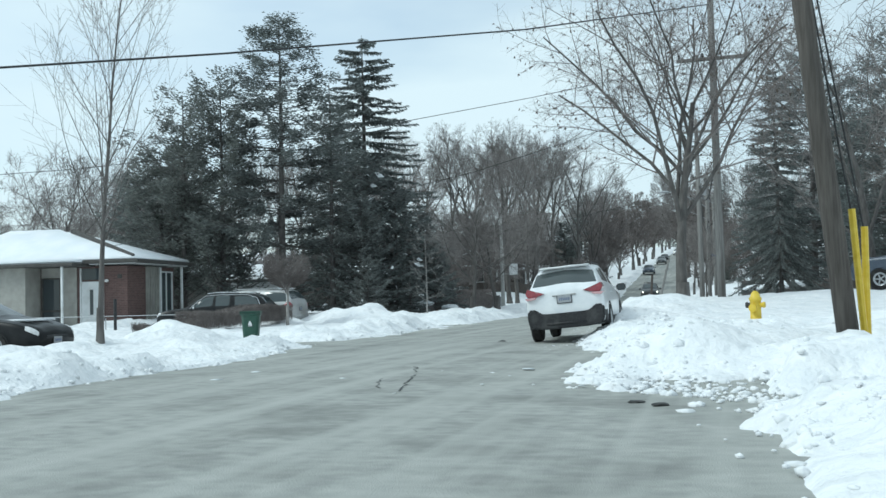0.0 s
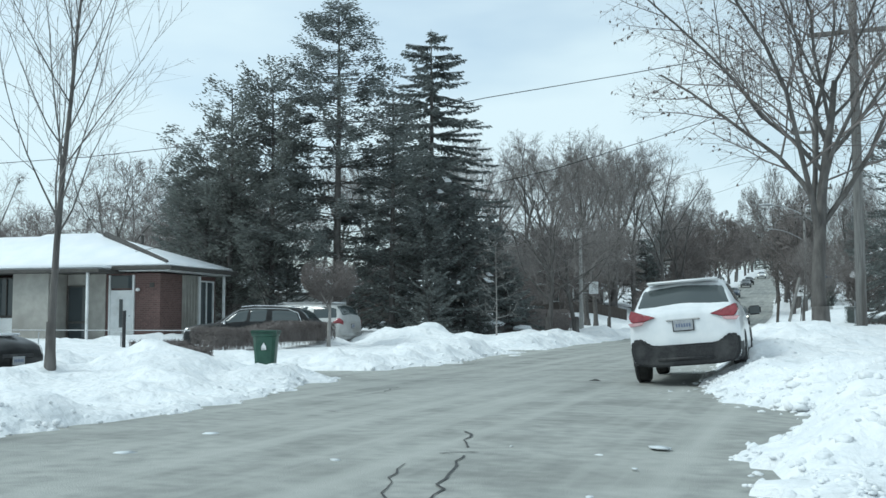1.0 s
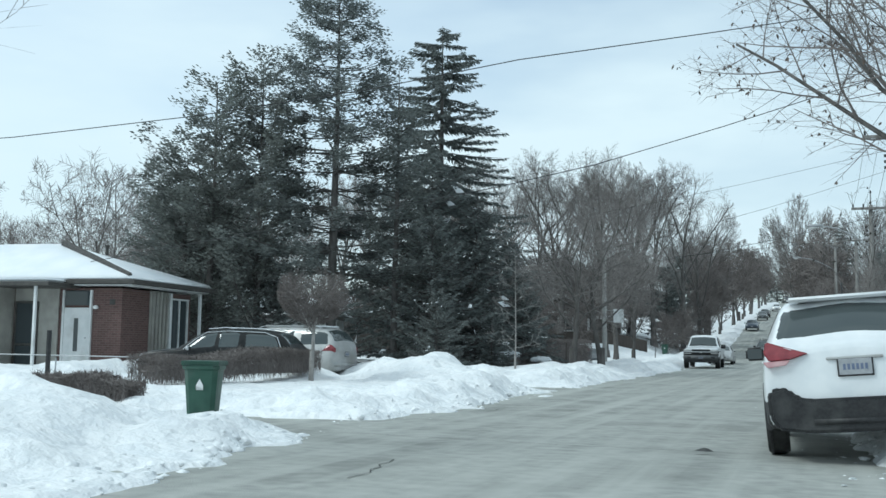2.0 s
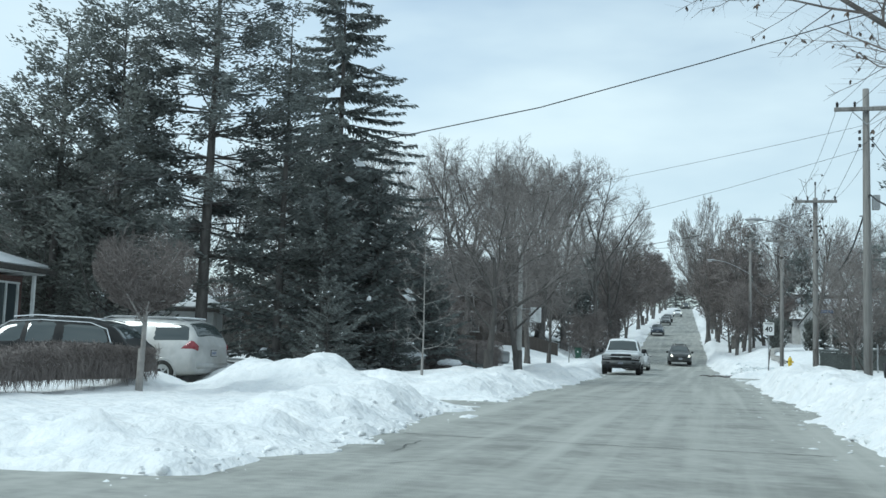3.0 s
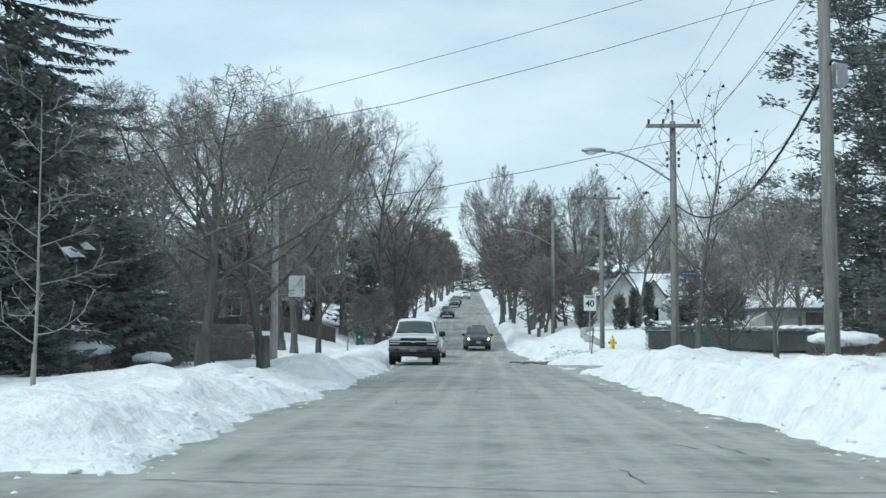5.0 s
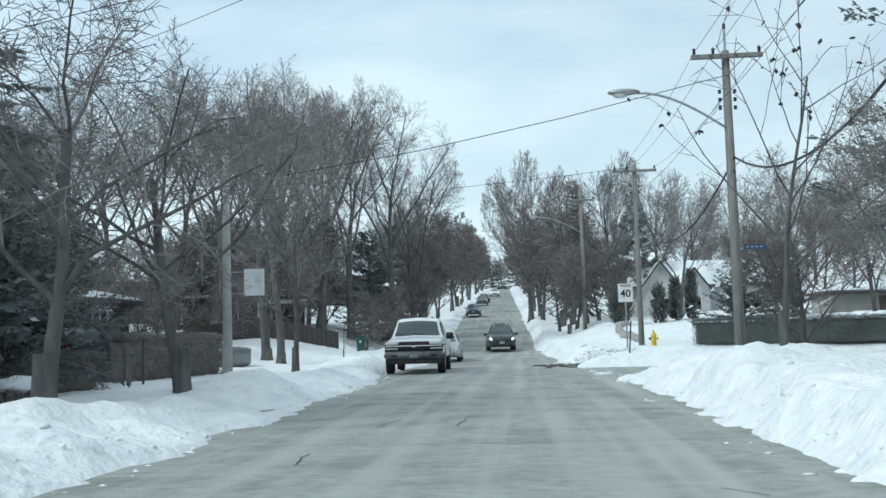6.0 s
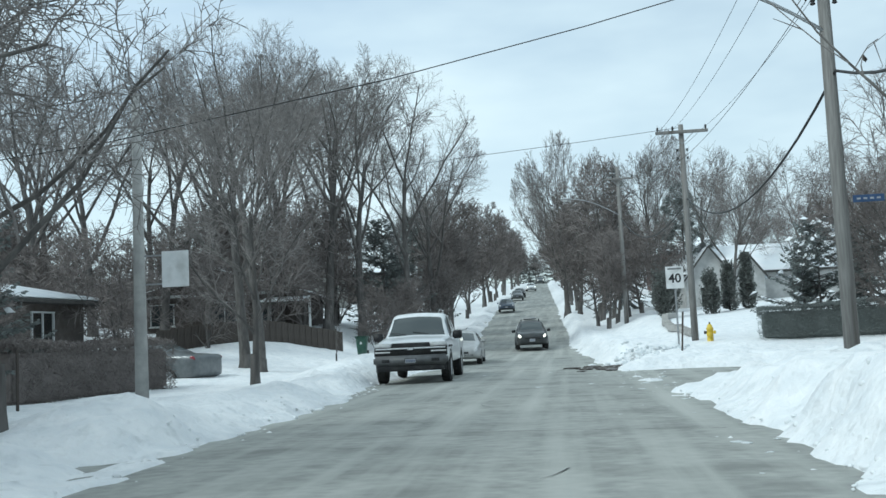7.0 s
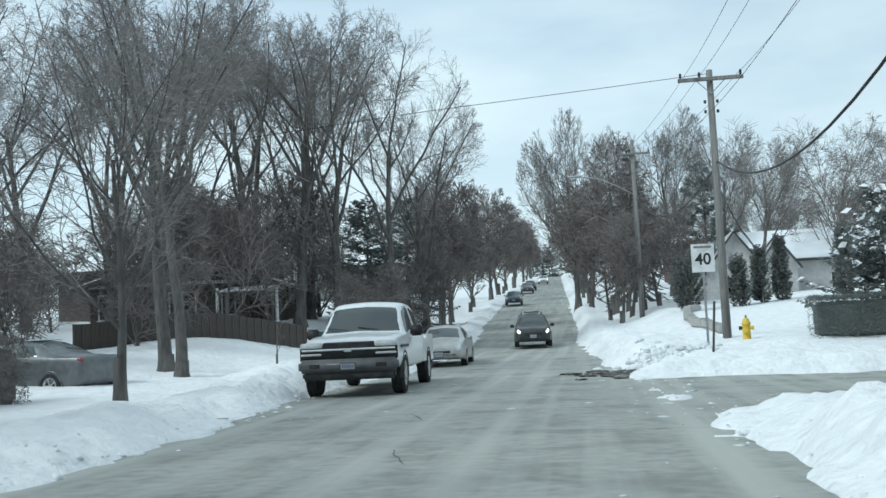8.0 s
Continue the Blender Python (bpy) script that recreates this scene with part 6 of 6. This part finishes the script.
simple_house(-26, 190, 85, 14, 9, 4, 2, BROWN, "house among the trees on the hill")


PALE_WALL = material("pale_wall", (0.46, 0.46, 0.45), (0.56, 0.56, 0.55), 3, 0.85, bump=0.2, c3=(0.40, 0.40, 0.39))


def gable_house(x, y, rz):
    """White bungalow with a snowy main roof and two front gables."""
    e = thing("gabled_house", x, y, gz(x, y) - 1.4, rz, "pale gabled house with a snowy roof behind clipped cedars", "house")
    part("wall", box((0, 0, 1.6), (13, 8, 3.2), 0.01), PALE_WALL, e)
    snow_roof(e, (-6.5, 6.5, -4, 4), 3.2, 2.2, 0.4, 3, 1.0)
    for gx, gw, gh, gy in ((-4.2, 3.4, 2.2, -5.2), (-1.6, 2.4, 1.6, -5.6)):
        bm = bmesh.new()
        f = [bm.verts.new(p) for p in ((gx - gw / 2, gy, -0.5), (gx + gw / 2, gy, -0.5), (gx + gw / 2, gy, 2.9), (gx, gy, 2.9 + gh), (gx - gw / 2, gy, 2.9))]
        b = [bm.verts.new((v.co.x, -2.0, v.co.z)) for v in f]
        bm.faces.new(f)
        bm.faces.new(b[::-1])
        for k in range(5):
            bm.faces.new((f[k], b[k], b[(k + 1) % 5], f[(k + 1) % 5]))
        bmesh.ops.recalc_face_normals(bm, faces=bm.faces[:])
        part("gable_wall", bm, PALE_WALL, e, "pale grey gable front")
        for s in (-1, 1):
            a, t = Vector((gx + s * (gw / 2 + 0.25), 0, 2.9 - 0.3)), Vector((gx, 0, 2.9 + gh + 0.08))
            bm = bmesh.new()
            vs = [bm.verts.new(p) for p in ((a.x, gy - 0.3, a.z), (t.x, gy - 0.3, t.z), (t.x, -1.0, t.z), (a.x, -1.0, a.z))]
            fc = bm.faces.new(vs)
            bmesh.ops.solidify(bm, geom=[fc], thickness=0.12)
            part("gable_roof", bm, ROOFSNOW, e, "snowy gable slope")
            part("barge_board", tube([(a.x, gy - 0.33, a.z - 0.06), (t.x, gy - 0.33, t.z - 0.06)], 0.09, 4), FASCIA, e, "dark barge board")
        window(e, pose(gx, gy - 0.02, 1.0), gw * 0.4, 1.2, 2)
    window(e, pose(3, -4.02, 1.0), 2.0, 1.3, 2)
    return e


gable_house(17.0, 120, 0)


# ---- hedges, fences and small walls ----
def hedge(name, x0, y0, x1, y1, depth, h, label, seed, mat=None, n=2600, base=None, twiggy=False):
    rng = random.Random(seed)
    v, f = [], []
    a, b = Vector((x0, y0, 0)), Vector((x1, y1, 0))
    ax = (b - a).normalized()
    nx = Vector((-ax.y, ax.x, 0))
    ga, gb = (gz(x0, y0), gz(x1, y1)) if base is None else (base, base)
    for k in range(n):
        s = rng.random()
        p = a.lerp(b, s)
        t = rng.uniform(-1, 1)
        zz = rng.random()
        if rng.random() < 0.75:
            if rng.random() < 0.5:
                t = math.copysign(1, t)
            else:
                zz = 1.0
        if twiggy:
            zz = rng.random() ** 0.45
        p = p + nx * t * depth / 2 * rng.uniform(0.85, 1.05)
        g = ga + (gb - ga) * s
        p.z = g - 0.1 + (h + 0.06 * math.sin(s * 9 + seed)) * zz * rng.uniform(0.93, 1.03) + 0.05
        ln = 0.15 if not twiggy else 0.30
        ln = 0.16 if zz > 0.45 else ln
        d = Vector((rng.gauss(0, 1), rng.gauss(0, 1), rng.gauss(0.5, 0.8) if zz > 0.45 or not twiggy else rng.uniform(2, 6))).normalized() * ln * rng.uniform(0.6, 1.4)
        w = d.orthogonal().normalized() * (0.010 if not twiggy else 0.0055)
        i = len(v)
        v += [tuple(p - d * 0.5), tuple(p + w), tuple(p + d * 0.5), tuple(p - w)]
        f.append((i, i + 1, i + 2, i + 3))
    e = tagged(new(name), label, "hedge")
    leaf = raw("foliage", v, f, mat or HEDGE, e)
    core = bmesh.new()
    c = (a + b) / 2
    g = (gz(c.x, c.y) if base is None else base)
    add_box(core, (0, 0, h * (0.68 if twiggy else 0.46)), ((b - a).length * 0.97, depth * (0.5 if twiggy else 0.72), h * (0.35 if twiggy else 0.82)), 0.08, Matrix.Translation((c.x, c.y, g - 0.1)) @ Matrix.Rotation(math.atan2(ax.y, ax.x), 4, "Z"), 2)
    part("core", core, mat or HEDGE, e)
    return e


hedge("clipped_hedge", -7.2, 22.9, -6.55, 28.2, 0.75, 0.56, "brown leafless hedge in front of the parked cars", 2, n=15000, mat=TWIG_RED, twiggy=True)
hedge("clipped_hedge", -7.2, 20.4, -5.5, 20.5, 0.6, 0.36, "low clipped brown hedge in the snow", 3, n=6000, mat=TWIG_RED, twiggy=True)
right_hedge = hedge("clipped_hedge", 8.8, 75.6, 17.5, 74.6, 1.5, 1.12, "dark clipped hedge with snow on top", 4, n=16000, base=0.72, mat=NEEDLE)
rng = random.Random(77)
cap = bmesh.new()
for k in range(26):
    u = k / 25
    add_box(cap, (13.2 + 4.2 * u, 75.1 - 0.48 * u + rng.uniform(-0.08, 0.08), 1.74 + rng.uniform(-0.02, 0.03)), (0.34, 1.3 + rng.uniform(-0.3, 0.2), 0.13 + rng.uniform(-0.03, 0.05)), 0.05, Matrix(), 2)
part("snow_cap", cap, ROOFSNOW, right_hedge, "uneven cap of snow along the top", True)


def porch(x, y):
    """A low side porch with a flat snowy roof, steps and a sloping rail."""
    z = 0.75
    e = thing("porch", x, y, z, 4, "low beige porch with snowy flat roof behind the hedge", "porch")
    part("wall", box((0, 1.4, 1.0), (4.0, 2.6, 2.05), 0.01), STUCCO, e)
    part("roof", box((0, 1.3, 2.08), (4.5, 3.1, 0.10), 0.01), SHINGLE, e)
    part("roof_snow", box((0, 1.3, 2.19), (4.45, 3.05, 0.13), 0.05, seg=3), ROOFSNOW, e, "even layer of snow", True)
    part("door", box((0.6, 0.08, 0.95), (0.9, 0.06, 1.9), 0.01), BROWN, e, "dark brown door")
    for k in range(4):
        part("step", box((-2.75 + 0.28 * k, 0.5, 0.09 + 0.18 * k), (0.30, 1.1, 0.18 + 0.02 * k), 0.01), STUCCO, e)
    part("rail", tube([(-3.4, -0.1, 1.15), (-1.9, -0.1, 1.95)], 0.035, 8), WHITE_CAR, e, "pale sloping handrail")
    for px_, pz in ((-3.2, 1.25), (-2.1, 1.84)):
        part("baluster", tube([(px_, -0.1, 0.0), (px_, -0.1, pz)], 0.02, 6), STEEL, e)
    part("snow_heap", box((0.1, -0.6, 0.98), (3.2, 0.9, 0.5), 0.22, seg=4), ROOFSNOW, e, "heap of snow beside the steps", True)
    part("snow_base", box((0.1, -0.6, 0.35), (3.0, 0.8, 0.9), 0.1, seg=2), ROOFSNOW, e, smooth=True)


porch(17.7, 80.0)
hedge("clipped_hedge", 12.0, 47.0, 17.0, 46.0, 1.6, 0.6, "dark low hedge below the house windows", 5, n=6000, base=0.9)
hedge("clipped_hedge", -9.6, 51.0, -8.2, 55.8, 1.6, 0.8, "brown leafless hedge behind the snow bank", 6, n=9000, mat=TWIG_RED)
hedge("clipped_hedge", -9.4, 60.0, -8.7, 66.6, 1.4, 1.3, "brown leafless hedge behind the snow bank", 7, n=16000, mat=TWIG_RED)
for k, (x, y, h, r) in enumerate([(7.9, 97, 2.3, 0.9), (10.4, 98, 2.3, 0.45), (11.6, 99, 2.7, 0.42), (12.7, 99.5, 3.0, 0.40), (15.6, 99, 3.1, 0.50), (18.6, 98, 2.8, 0.7)]):
    c = conifer(200 + k, h, r, "columnar brown-green cedar in front of the gabled house", whorl=0.20, boughs=13, droop=-0.2, bare=0.0, blade=0.20, wide=0.03, power=0.45, ragged=0.15, dense=34, name="cedar_tree", rise=0.6, mat=NEEDLE_B)
    put(c, x, y)


def board_fence(x0, y0, x1, y1, h, label, step_w=0.16):
    a, b = Vector((x0, y0, 0)), Vector((x1, y1, 0))
    n = int((b - a).length / step_w)
    ang = math.degrees(math.atan2(b.y - a.y, b.x - a.x))
    e = thing("board_fence", x0, y0, 0, ang, label, "fence")
    me = None
    for k in range(n):
        p = a.lerp(b, (k + 0.5) / n)
        z = gz(p.x, p.y) - 0.15
        if me is None:
            bm = box((0, 0, h / 2), (step_w + 0.012, 0.022, h), 0.004)
            me = bpy.data.meshes.new("board")
            bm.to_mesh(me)
            bm.free()
            me.materials.append(FENCEWOOD)
        o = new("board", me)
        o.parent = e
        o.matrix_basis = pose((k + 0.5) * step_w, 0.024 * (k % 2), z)
    return e


board_fence(-14.0, 79.5, -8.0, 86.8, 1.05, "weathered dark board fence on the rising lawn")


def chain_rail(x0, y0, x1, y1, h, label):
    a, b = Vector((x0, y0, 0)), Vector((x1, y1, 0))
    e = thing("wire_fence", 0, 0, 0, 0, label, "fence")
    n = 4
    tops = []
    for k in range(n + 1):
        p = a.lerp(b, k / n)
        g = gz(p.x, p.y)
        part("fence_post", tube([(p.x, p.y, g - 0.3), (p.x, p.y, g + h)], 0.018, 6), STEEL, e)
        tops.append((p.x, p.y, g + h))
    zt = max(t[2] for t in tops)
    part("top_rail", tube([(t[0], t[1], zt) for t in tops], 0.014, 6), STEEL, e)


chain_rail(-22.0, 27.0, -9.4, 26.6, 0.42, "thin grey metal rail fence across the yard")


def block_wall(points, label):
    """A curved garden wall of rough stone blocks capped with snow."""
    e = thing("stone_wall", 0, 0, 0, 0, label, "wall")
    rng = random.Random(4)
    for (xa, ya), (xb, yb) in zip(points, points[1:]):
        n = max(1, int(math.hypot(xb - xa, yb - ya) / 0.5))
        ang = math.degrees(math.atan2(yb - ya, xb - xa))
        for k in range(n):
            px, py = xa + (xb - xa) * (k + 0.5) / n, ya + (yb - ya) * (k + 0.5) / n
            part("block", box((0, 0, 0.15), (0.46, 0.32, 0.26 + rng.uniform(-0.04, 0.05)), 0.03, pose(px, py, gz(px, py), 0, 0, ang)), CONCRETE, e)


def stake(x, y, top, r, mat, label, lean=(0, 0)):
    g = gz(x, y)
    tagged(obj("garden_stake", tube([(x, y, g - 0.3), (x + lean[0], y + lean[1], top)], r, 7), mat), label, "stake", "stakes in the snow")


stake(-10.2, 23.8, 1.25, 0.05, BLACK, "short dark post standing in the snow")
stake(5.95, 27.2, 1.55, 0.035, FENCEWOOD, "thin dark stake leaning in the snow", (0.1, 0))
stake(6.1, 27.6, 2.0, 0.035, POLEWOOD, "thin pale stake leaning in the snow", (0.42, 0.1))
stake(5.9, 72.9, 1.7, 0.03, FENCEWOOD, "thin wooden stake beside the road sign", (0.12, 0))
stake(-7.5, 57.8, 1.35, 0.03, FENCEWOOD, "thin dark post at the edge of the hedge")
stake(8.6, 52.5, 1.75, 0.03, STEEL, "thin metal post in the snowy verge")


def snowy_shrub(x, y, r, h, seed, label):
    """A low twiggy bush under a cap of snow."""
    rng = random.Random(seed)
    e = thing("snowy_shrub", x, y, gz(x, y) - 0.05, 0, label, "shrub", "snow-capped shrubs")
    v, f = [], []
    for k in range(900):
        a, q, t = rng.uniform(0, 6.28), r * math.sqrt(rng.random()), rng.random()
        z = h * math.sqrt(max(0.0, 1 - (q / r) ** 2)) * t
        p = Vector((q * math.cos(a), q * math.sin(a), z))
        d = (p * 0.6 + Vector((rng.gauss(0, 0.3), rng.gauss(0, 0.3), 0.5))).normalized() * rng.uniform(0.12, 0.25)
        w = d.orthogonal().normalized() * 0.012
        i = len(v)
        v += [tuple(p - w), tuple(p + w), tuple(p + d)]
        f.append((i, i + 1, i + 2))
    tagged(raw("twig_mass", v, f, TWIG_RED, e), kind="stuff")
    bm = bmesh.new()
    bmesh.ops.create_icosphere(bm, subdivisions=3, radius=1)
    for p in bm.verts:
        k = 1 + 0.16 * math.sin(p.co.x * 5 + seed) * math.sin(p.co.y * 6 + seed) + 0.06 * math.sin(p.co.z * 11 + p.co.x * 9)
        p.co = Vector((p.co.x * r * 0.92 * k, p.co.y * r * 0.92 * k, h * 0.8 + p.co.z * h * 0.30 * k))
    part("snow_cap", bm, ROOFSNOW, e, "rounded cap of snow", True)


snowy_shrub(-8.3, 49.6, 0.75, 0.75, 1, "low shrub buried under a cap of snow")
snowy_shrub(-6.9, 50.6, 0.5, 0.5, 2, "small shrub under a cap of snow")
snowy_shrub(9.6, 50.5, 0.8, 0.6, 3, "low shrub under a cap of snow beside the pine")
snowy_shrub(10.8, 46.6, 0.9, 0.7, 4, "low shrub under a cap of snow")
simple_house(-19.5, 52.5, 20, 3.2, 3.0, 2.2, 0.9, TRIM_WHITE, "small white shed with a snowy roof between the conifers", None, [(0.6, 1.0, 0.6, 0.7, 0)])

block_wall([(7.3, 81), (7.0, 85), (7.0, 89), (7.4, 93), (8.2, 96)], "low curved grey stone block wall in the snow")


# ---- loose snow, dirt and cracks on the road ----
def scatter(name, spots, mat, label, category):
    """Many rough lumps in one mesh: (x, y, z, size)."""
    rng = random.Random(77)
    bm = bmesh.new()
    bmesh.ops.create_icosphere(bm, subdivisions=1, radius=1)
    base_v = [v.co.copy() for v in bm.verts]
    base_f = [tuple(v.index for v in f.verts) for f in bm.faces]
    bm.free()
    v, f = [], []
    for x, y, z, r in spots:
        i0 = len(v)
        sx, sy, sz = rng.uniform(0.7, 1.5), rng.uniform(0.7, 1.5), rng.uniform(0.45, 0.85) * (0.22 if name in ("packed_snow", "wet_soil") else 1.0)
        a = rng.uniform(0, 6.28)
        c, s = math.cos(a), math.sin(a)
        for p in base_v:
            k = r * rng.uniform(0.75, 1.2)
            px, py = p.x * sx * k, p.y * sy * k
            v.append((x + c * px - s * py, y + s * px + c * py, z + p.z * sz * k))
        f += [tuple(i0 + q for q in t) for t in base_f]
    return tagged(raw(name, v, f, mat, smooth=name != "wet_soil"), label, category, kind="stuff")


rng = random.Random(31)
xs, ys, rs = [], [], []
for k in range(2600):
    y = rng.uniform(-4, 82) if k % 3 else rng.uniform(5, 30)
    if rng.random() < 0.5:
        x = float(LEFT(y)) + rng.gauss(-0.1, 0.28)
    else:
        x = float(RIGHT(y)) + rng.gauss(0.12, 0.35)
    xs.append(x), ys.append(y), rs.append(0.018 + 0.055 * rng.random() ** 3)
for k in range(1500):
    y = rng.uniform(3, 20) if k % 4 else rng.uniform(3, 12)
    d = abs(rng.gauss(0.5, 0.8))
    xs.append(float(RIGHT(y)) + d), ys.append(y), rs.append(0.02 + 0.06 * rng.random() ** 4)
zs = np.maximum(ground_z(np.array(xs), np.array(ys)), np.array(RISE(np.array(ys))) - 0.02)
scatter("snow_chunks", list(zip(xs, ys, (zs - 0.35 * np.array(rs)).tolist(), rs)), SNOW, "crumbled lumps of snow along the road edge", "snow")
spots = []
for k in range(420):
    x, y = rng.gauss(4.9, 0.6), rng.gauss(75.0, 0.9)
    spots.append((x, y, max(gz(x, y), float(RISE(y)) - 0.02) + 0.01, 0.04 + 0.10 * rng.random() ** 2))
scatter("dirty_snow", spots[:240], SLUSH, "grey lumps of dirty ploughed snow at the corner", "snow")
scatter("wet_soil", [(x - 1.3 + 0.45 * rng.gauss(0, 1), y - 2.0, float(RISE(y)) + 0.01, 0.05 + r * 2.2) for x, y, z, r in spots[240:330]], DIRT, "dark wet soil spread over the asphalt at the corner", "soil")


flakes = [(rng.gauss(2.5, 2.2), rng.uniform(60, 72)) for k in range(70)] + [(rng.uniform(-0.5, 6), rng.uniform(4, 14)) for k in range(9)] + [(float(RIGHT(b)) - abs(rng.gauss(0, 0.5)), b) for b in [rng.uniform(6, 66) for k in range(60)]]
scatter("packed_snow", [(a, b, float(RISE(b)) - 0.005, 0.02 + 0.09 * rng.random() ** 3) for a, b in flakes], SLUSH, "small flat remains of packed snow on the asphalt", "snow")


def road_z(x, y):
    return float(RISE(y)) + 0.03 * min(1.0, max(-0.5, 1 - ((x - 1.4) / 5) ** 2)) - 0.03


def crack(points, width, seed, label="dark tar-filled crack across the asphalt"):
    rng = random.Random(seed)
    left, right = [], []
    for (xa, ya), (xb, yb) in zip(points, points[1:]):
        n = max(2, int(math.hypot(xb - xa, yb - ya) / 0.18))
        nx, ny = -(yb - ya), xb - xa
        ln = math.hypot(nx, ny)
        for k in range(n):
            x, y = xa + (xb - xa) * k / n + rng.gauss(0, 0.022), ya + (yb - ya) * k / n + rng.gauss(0, 0.022)
            w = width * rng.uniform(0.35, 1.2)
            left.append((x - nx / ln * w, y - ny / ln * w, road_z(x, y) + 0.007))
            right.append((x + nx / ln * w, y + ny / ln * w, road_z(x, y) + 0.007))
    n = len(left)
    v = left + right
    f = [(i, n + i, n + i + 1, i + 1) for i in range(n - 1)]
    return tagged(raw("road_crack", v, f, TAR), label, "crack", "cracks in the asphalt", "structure")


crack([(-1.0, 25.1), (1.5, 24.9), (4.3, 25.2)], 0.0196, 1)
crack([(-1.4, 44.6), (2.0, 44.3), (4.6, 44.5)], 0.0091, 2)
crack([(-1.6, 52.6), (1.4, 53.1), (4.3, 52.6)], 0.0112, 3)
crack([(4.12, 9.10), (4.28, 9.28), (4.48, 9.20)], 0.0154, 4)
crack([(3.85, 10.6), (4.05, 10.0), (4.28, 9.3)], 0.0112, 5)
crack([(4.33, 9.1), (4.5, 8.4), (4.62, 7.8), (4.95, 6.6)], 0.011, 6)
crack([(4.08, 8.45), (4.3, 7.7), (4.6, 6.95)], 0.009, 8)
crack([(0.9, 12.2), (2.6, 11.6), (4.9, 11.9)], 0.006, 7)
crack([(-0.6, 18.2), (2.2, 17.9), (4.2, 18.1)], 0.009, 9)
crack([(-1.2, 33.6), (1.8, 33.3), (4.3, 33.5)], 0.009, 10)
crack([(-1.8, 59.6), (1.2, 59.9), (4.6, 59.6)], 0.009, 11)
rng = random.Random(8)
for k in range(14):
    x, y = rng.uniform(-0.5, 4), rng.uniform(8, 64)
    crack([(x, y), (x + rng.uniform(-0.5, 0.5), y + rng.uniform(0.5, 1.6))], 0.008, 20 + k)
def scrap(x, y, r, seed, label):
    """A crumpled dark scrap: a small lump with uneven corners."""
    rg = random.Random(seed)
    bm = bmesh.new()
    bmesh.ops.create_icosphere(bm, subdivisions=2, radius=1)
    for v in bm.verts:
        k = rg.uniform(0.7, 1.25)
        v.co = Vector((v.co.x * r * 1.7 * k, v.co.y * r * 0.8 * k, v.co.z * r * 0.32 * k))
    o = obj("road_debris", bm, TAR)
    o.matrix_world = pose(x, y, road_z(x, y) + r * 0.2, 0, 0, 20 * seed)
    tagged(o, label, "debris", "scraps on the asphalt")


scrap(7.48, 6.02, 0.05, 1, "dark flattened scrap on the wet driveway mouth")
scrap(7.72, 5.78, 0.06, 2, "dark crumpled scrap on the wet driveway mouth")
lump = tagged(raw("road_debris", *(lambda b: ([tuple(Vector((3.54, 17.75, 0.03)) + Vector((v[0] * 0.10, v[1] * 0.05, v[2] * 0.035))) for v in b[0]], b[1]))(
    ([(1, 0, 0), (0.3, 0.9, 0.1), (-0.8, 0.6, 0), (-1, -0.4, 0.1), (0.2, -0.9, 0), (0, 0, 1), (0.4, 0.2, 0.8)],
     [(0, 1, 6), (1, 2, 5), (2, 3, 5), (3, 4, 5), (4, 0, 6), (1, 5, 6), (5, 4, 6)])), TAR), "dark scrap lying on the asphalt", "debris")
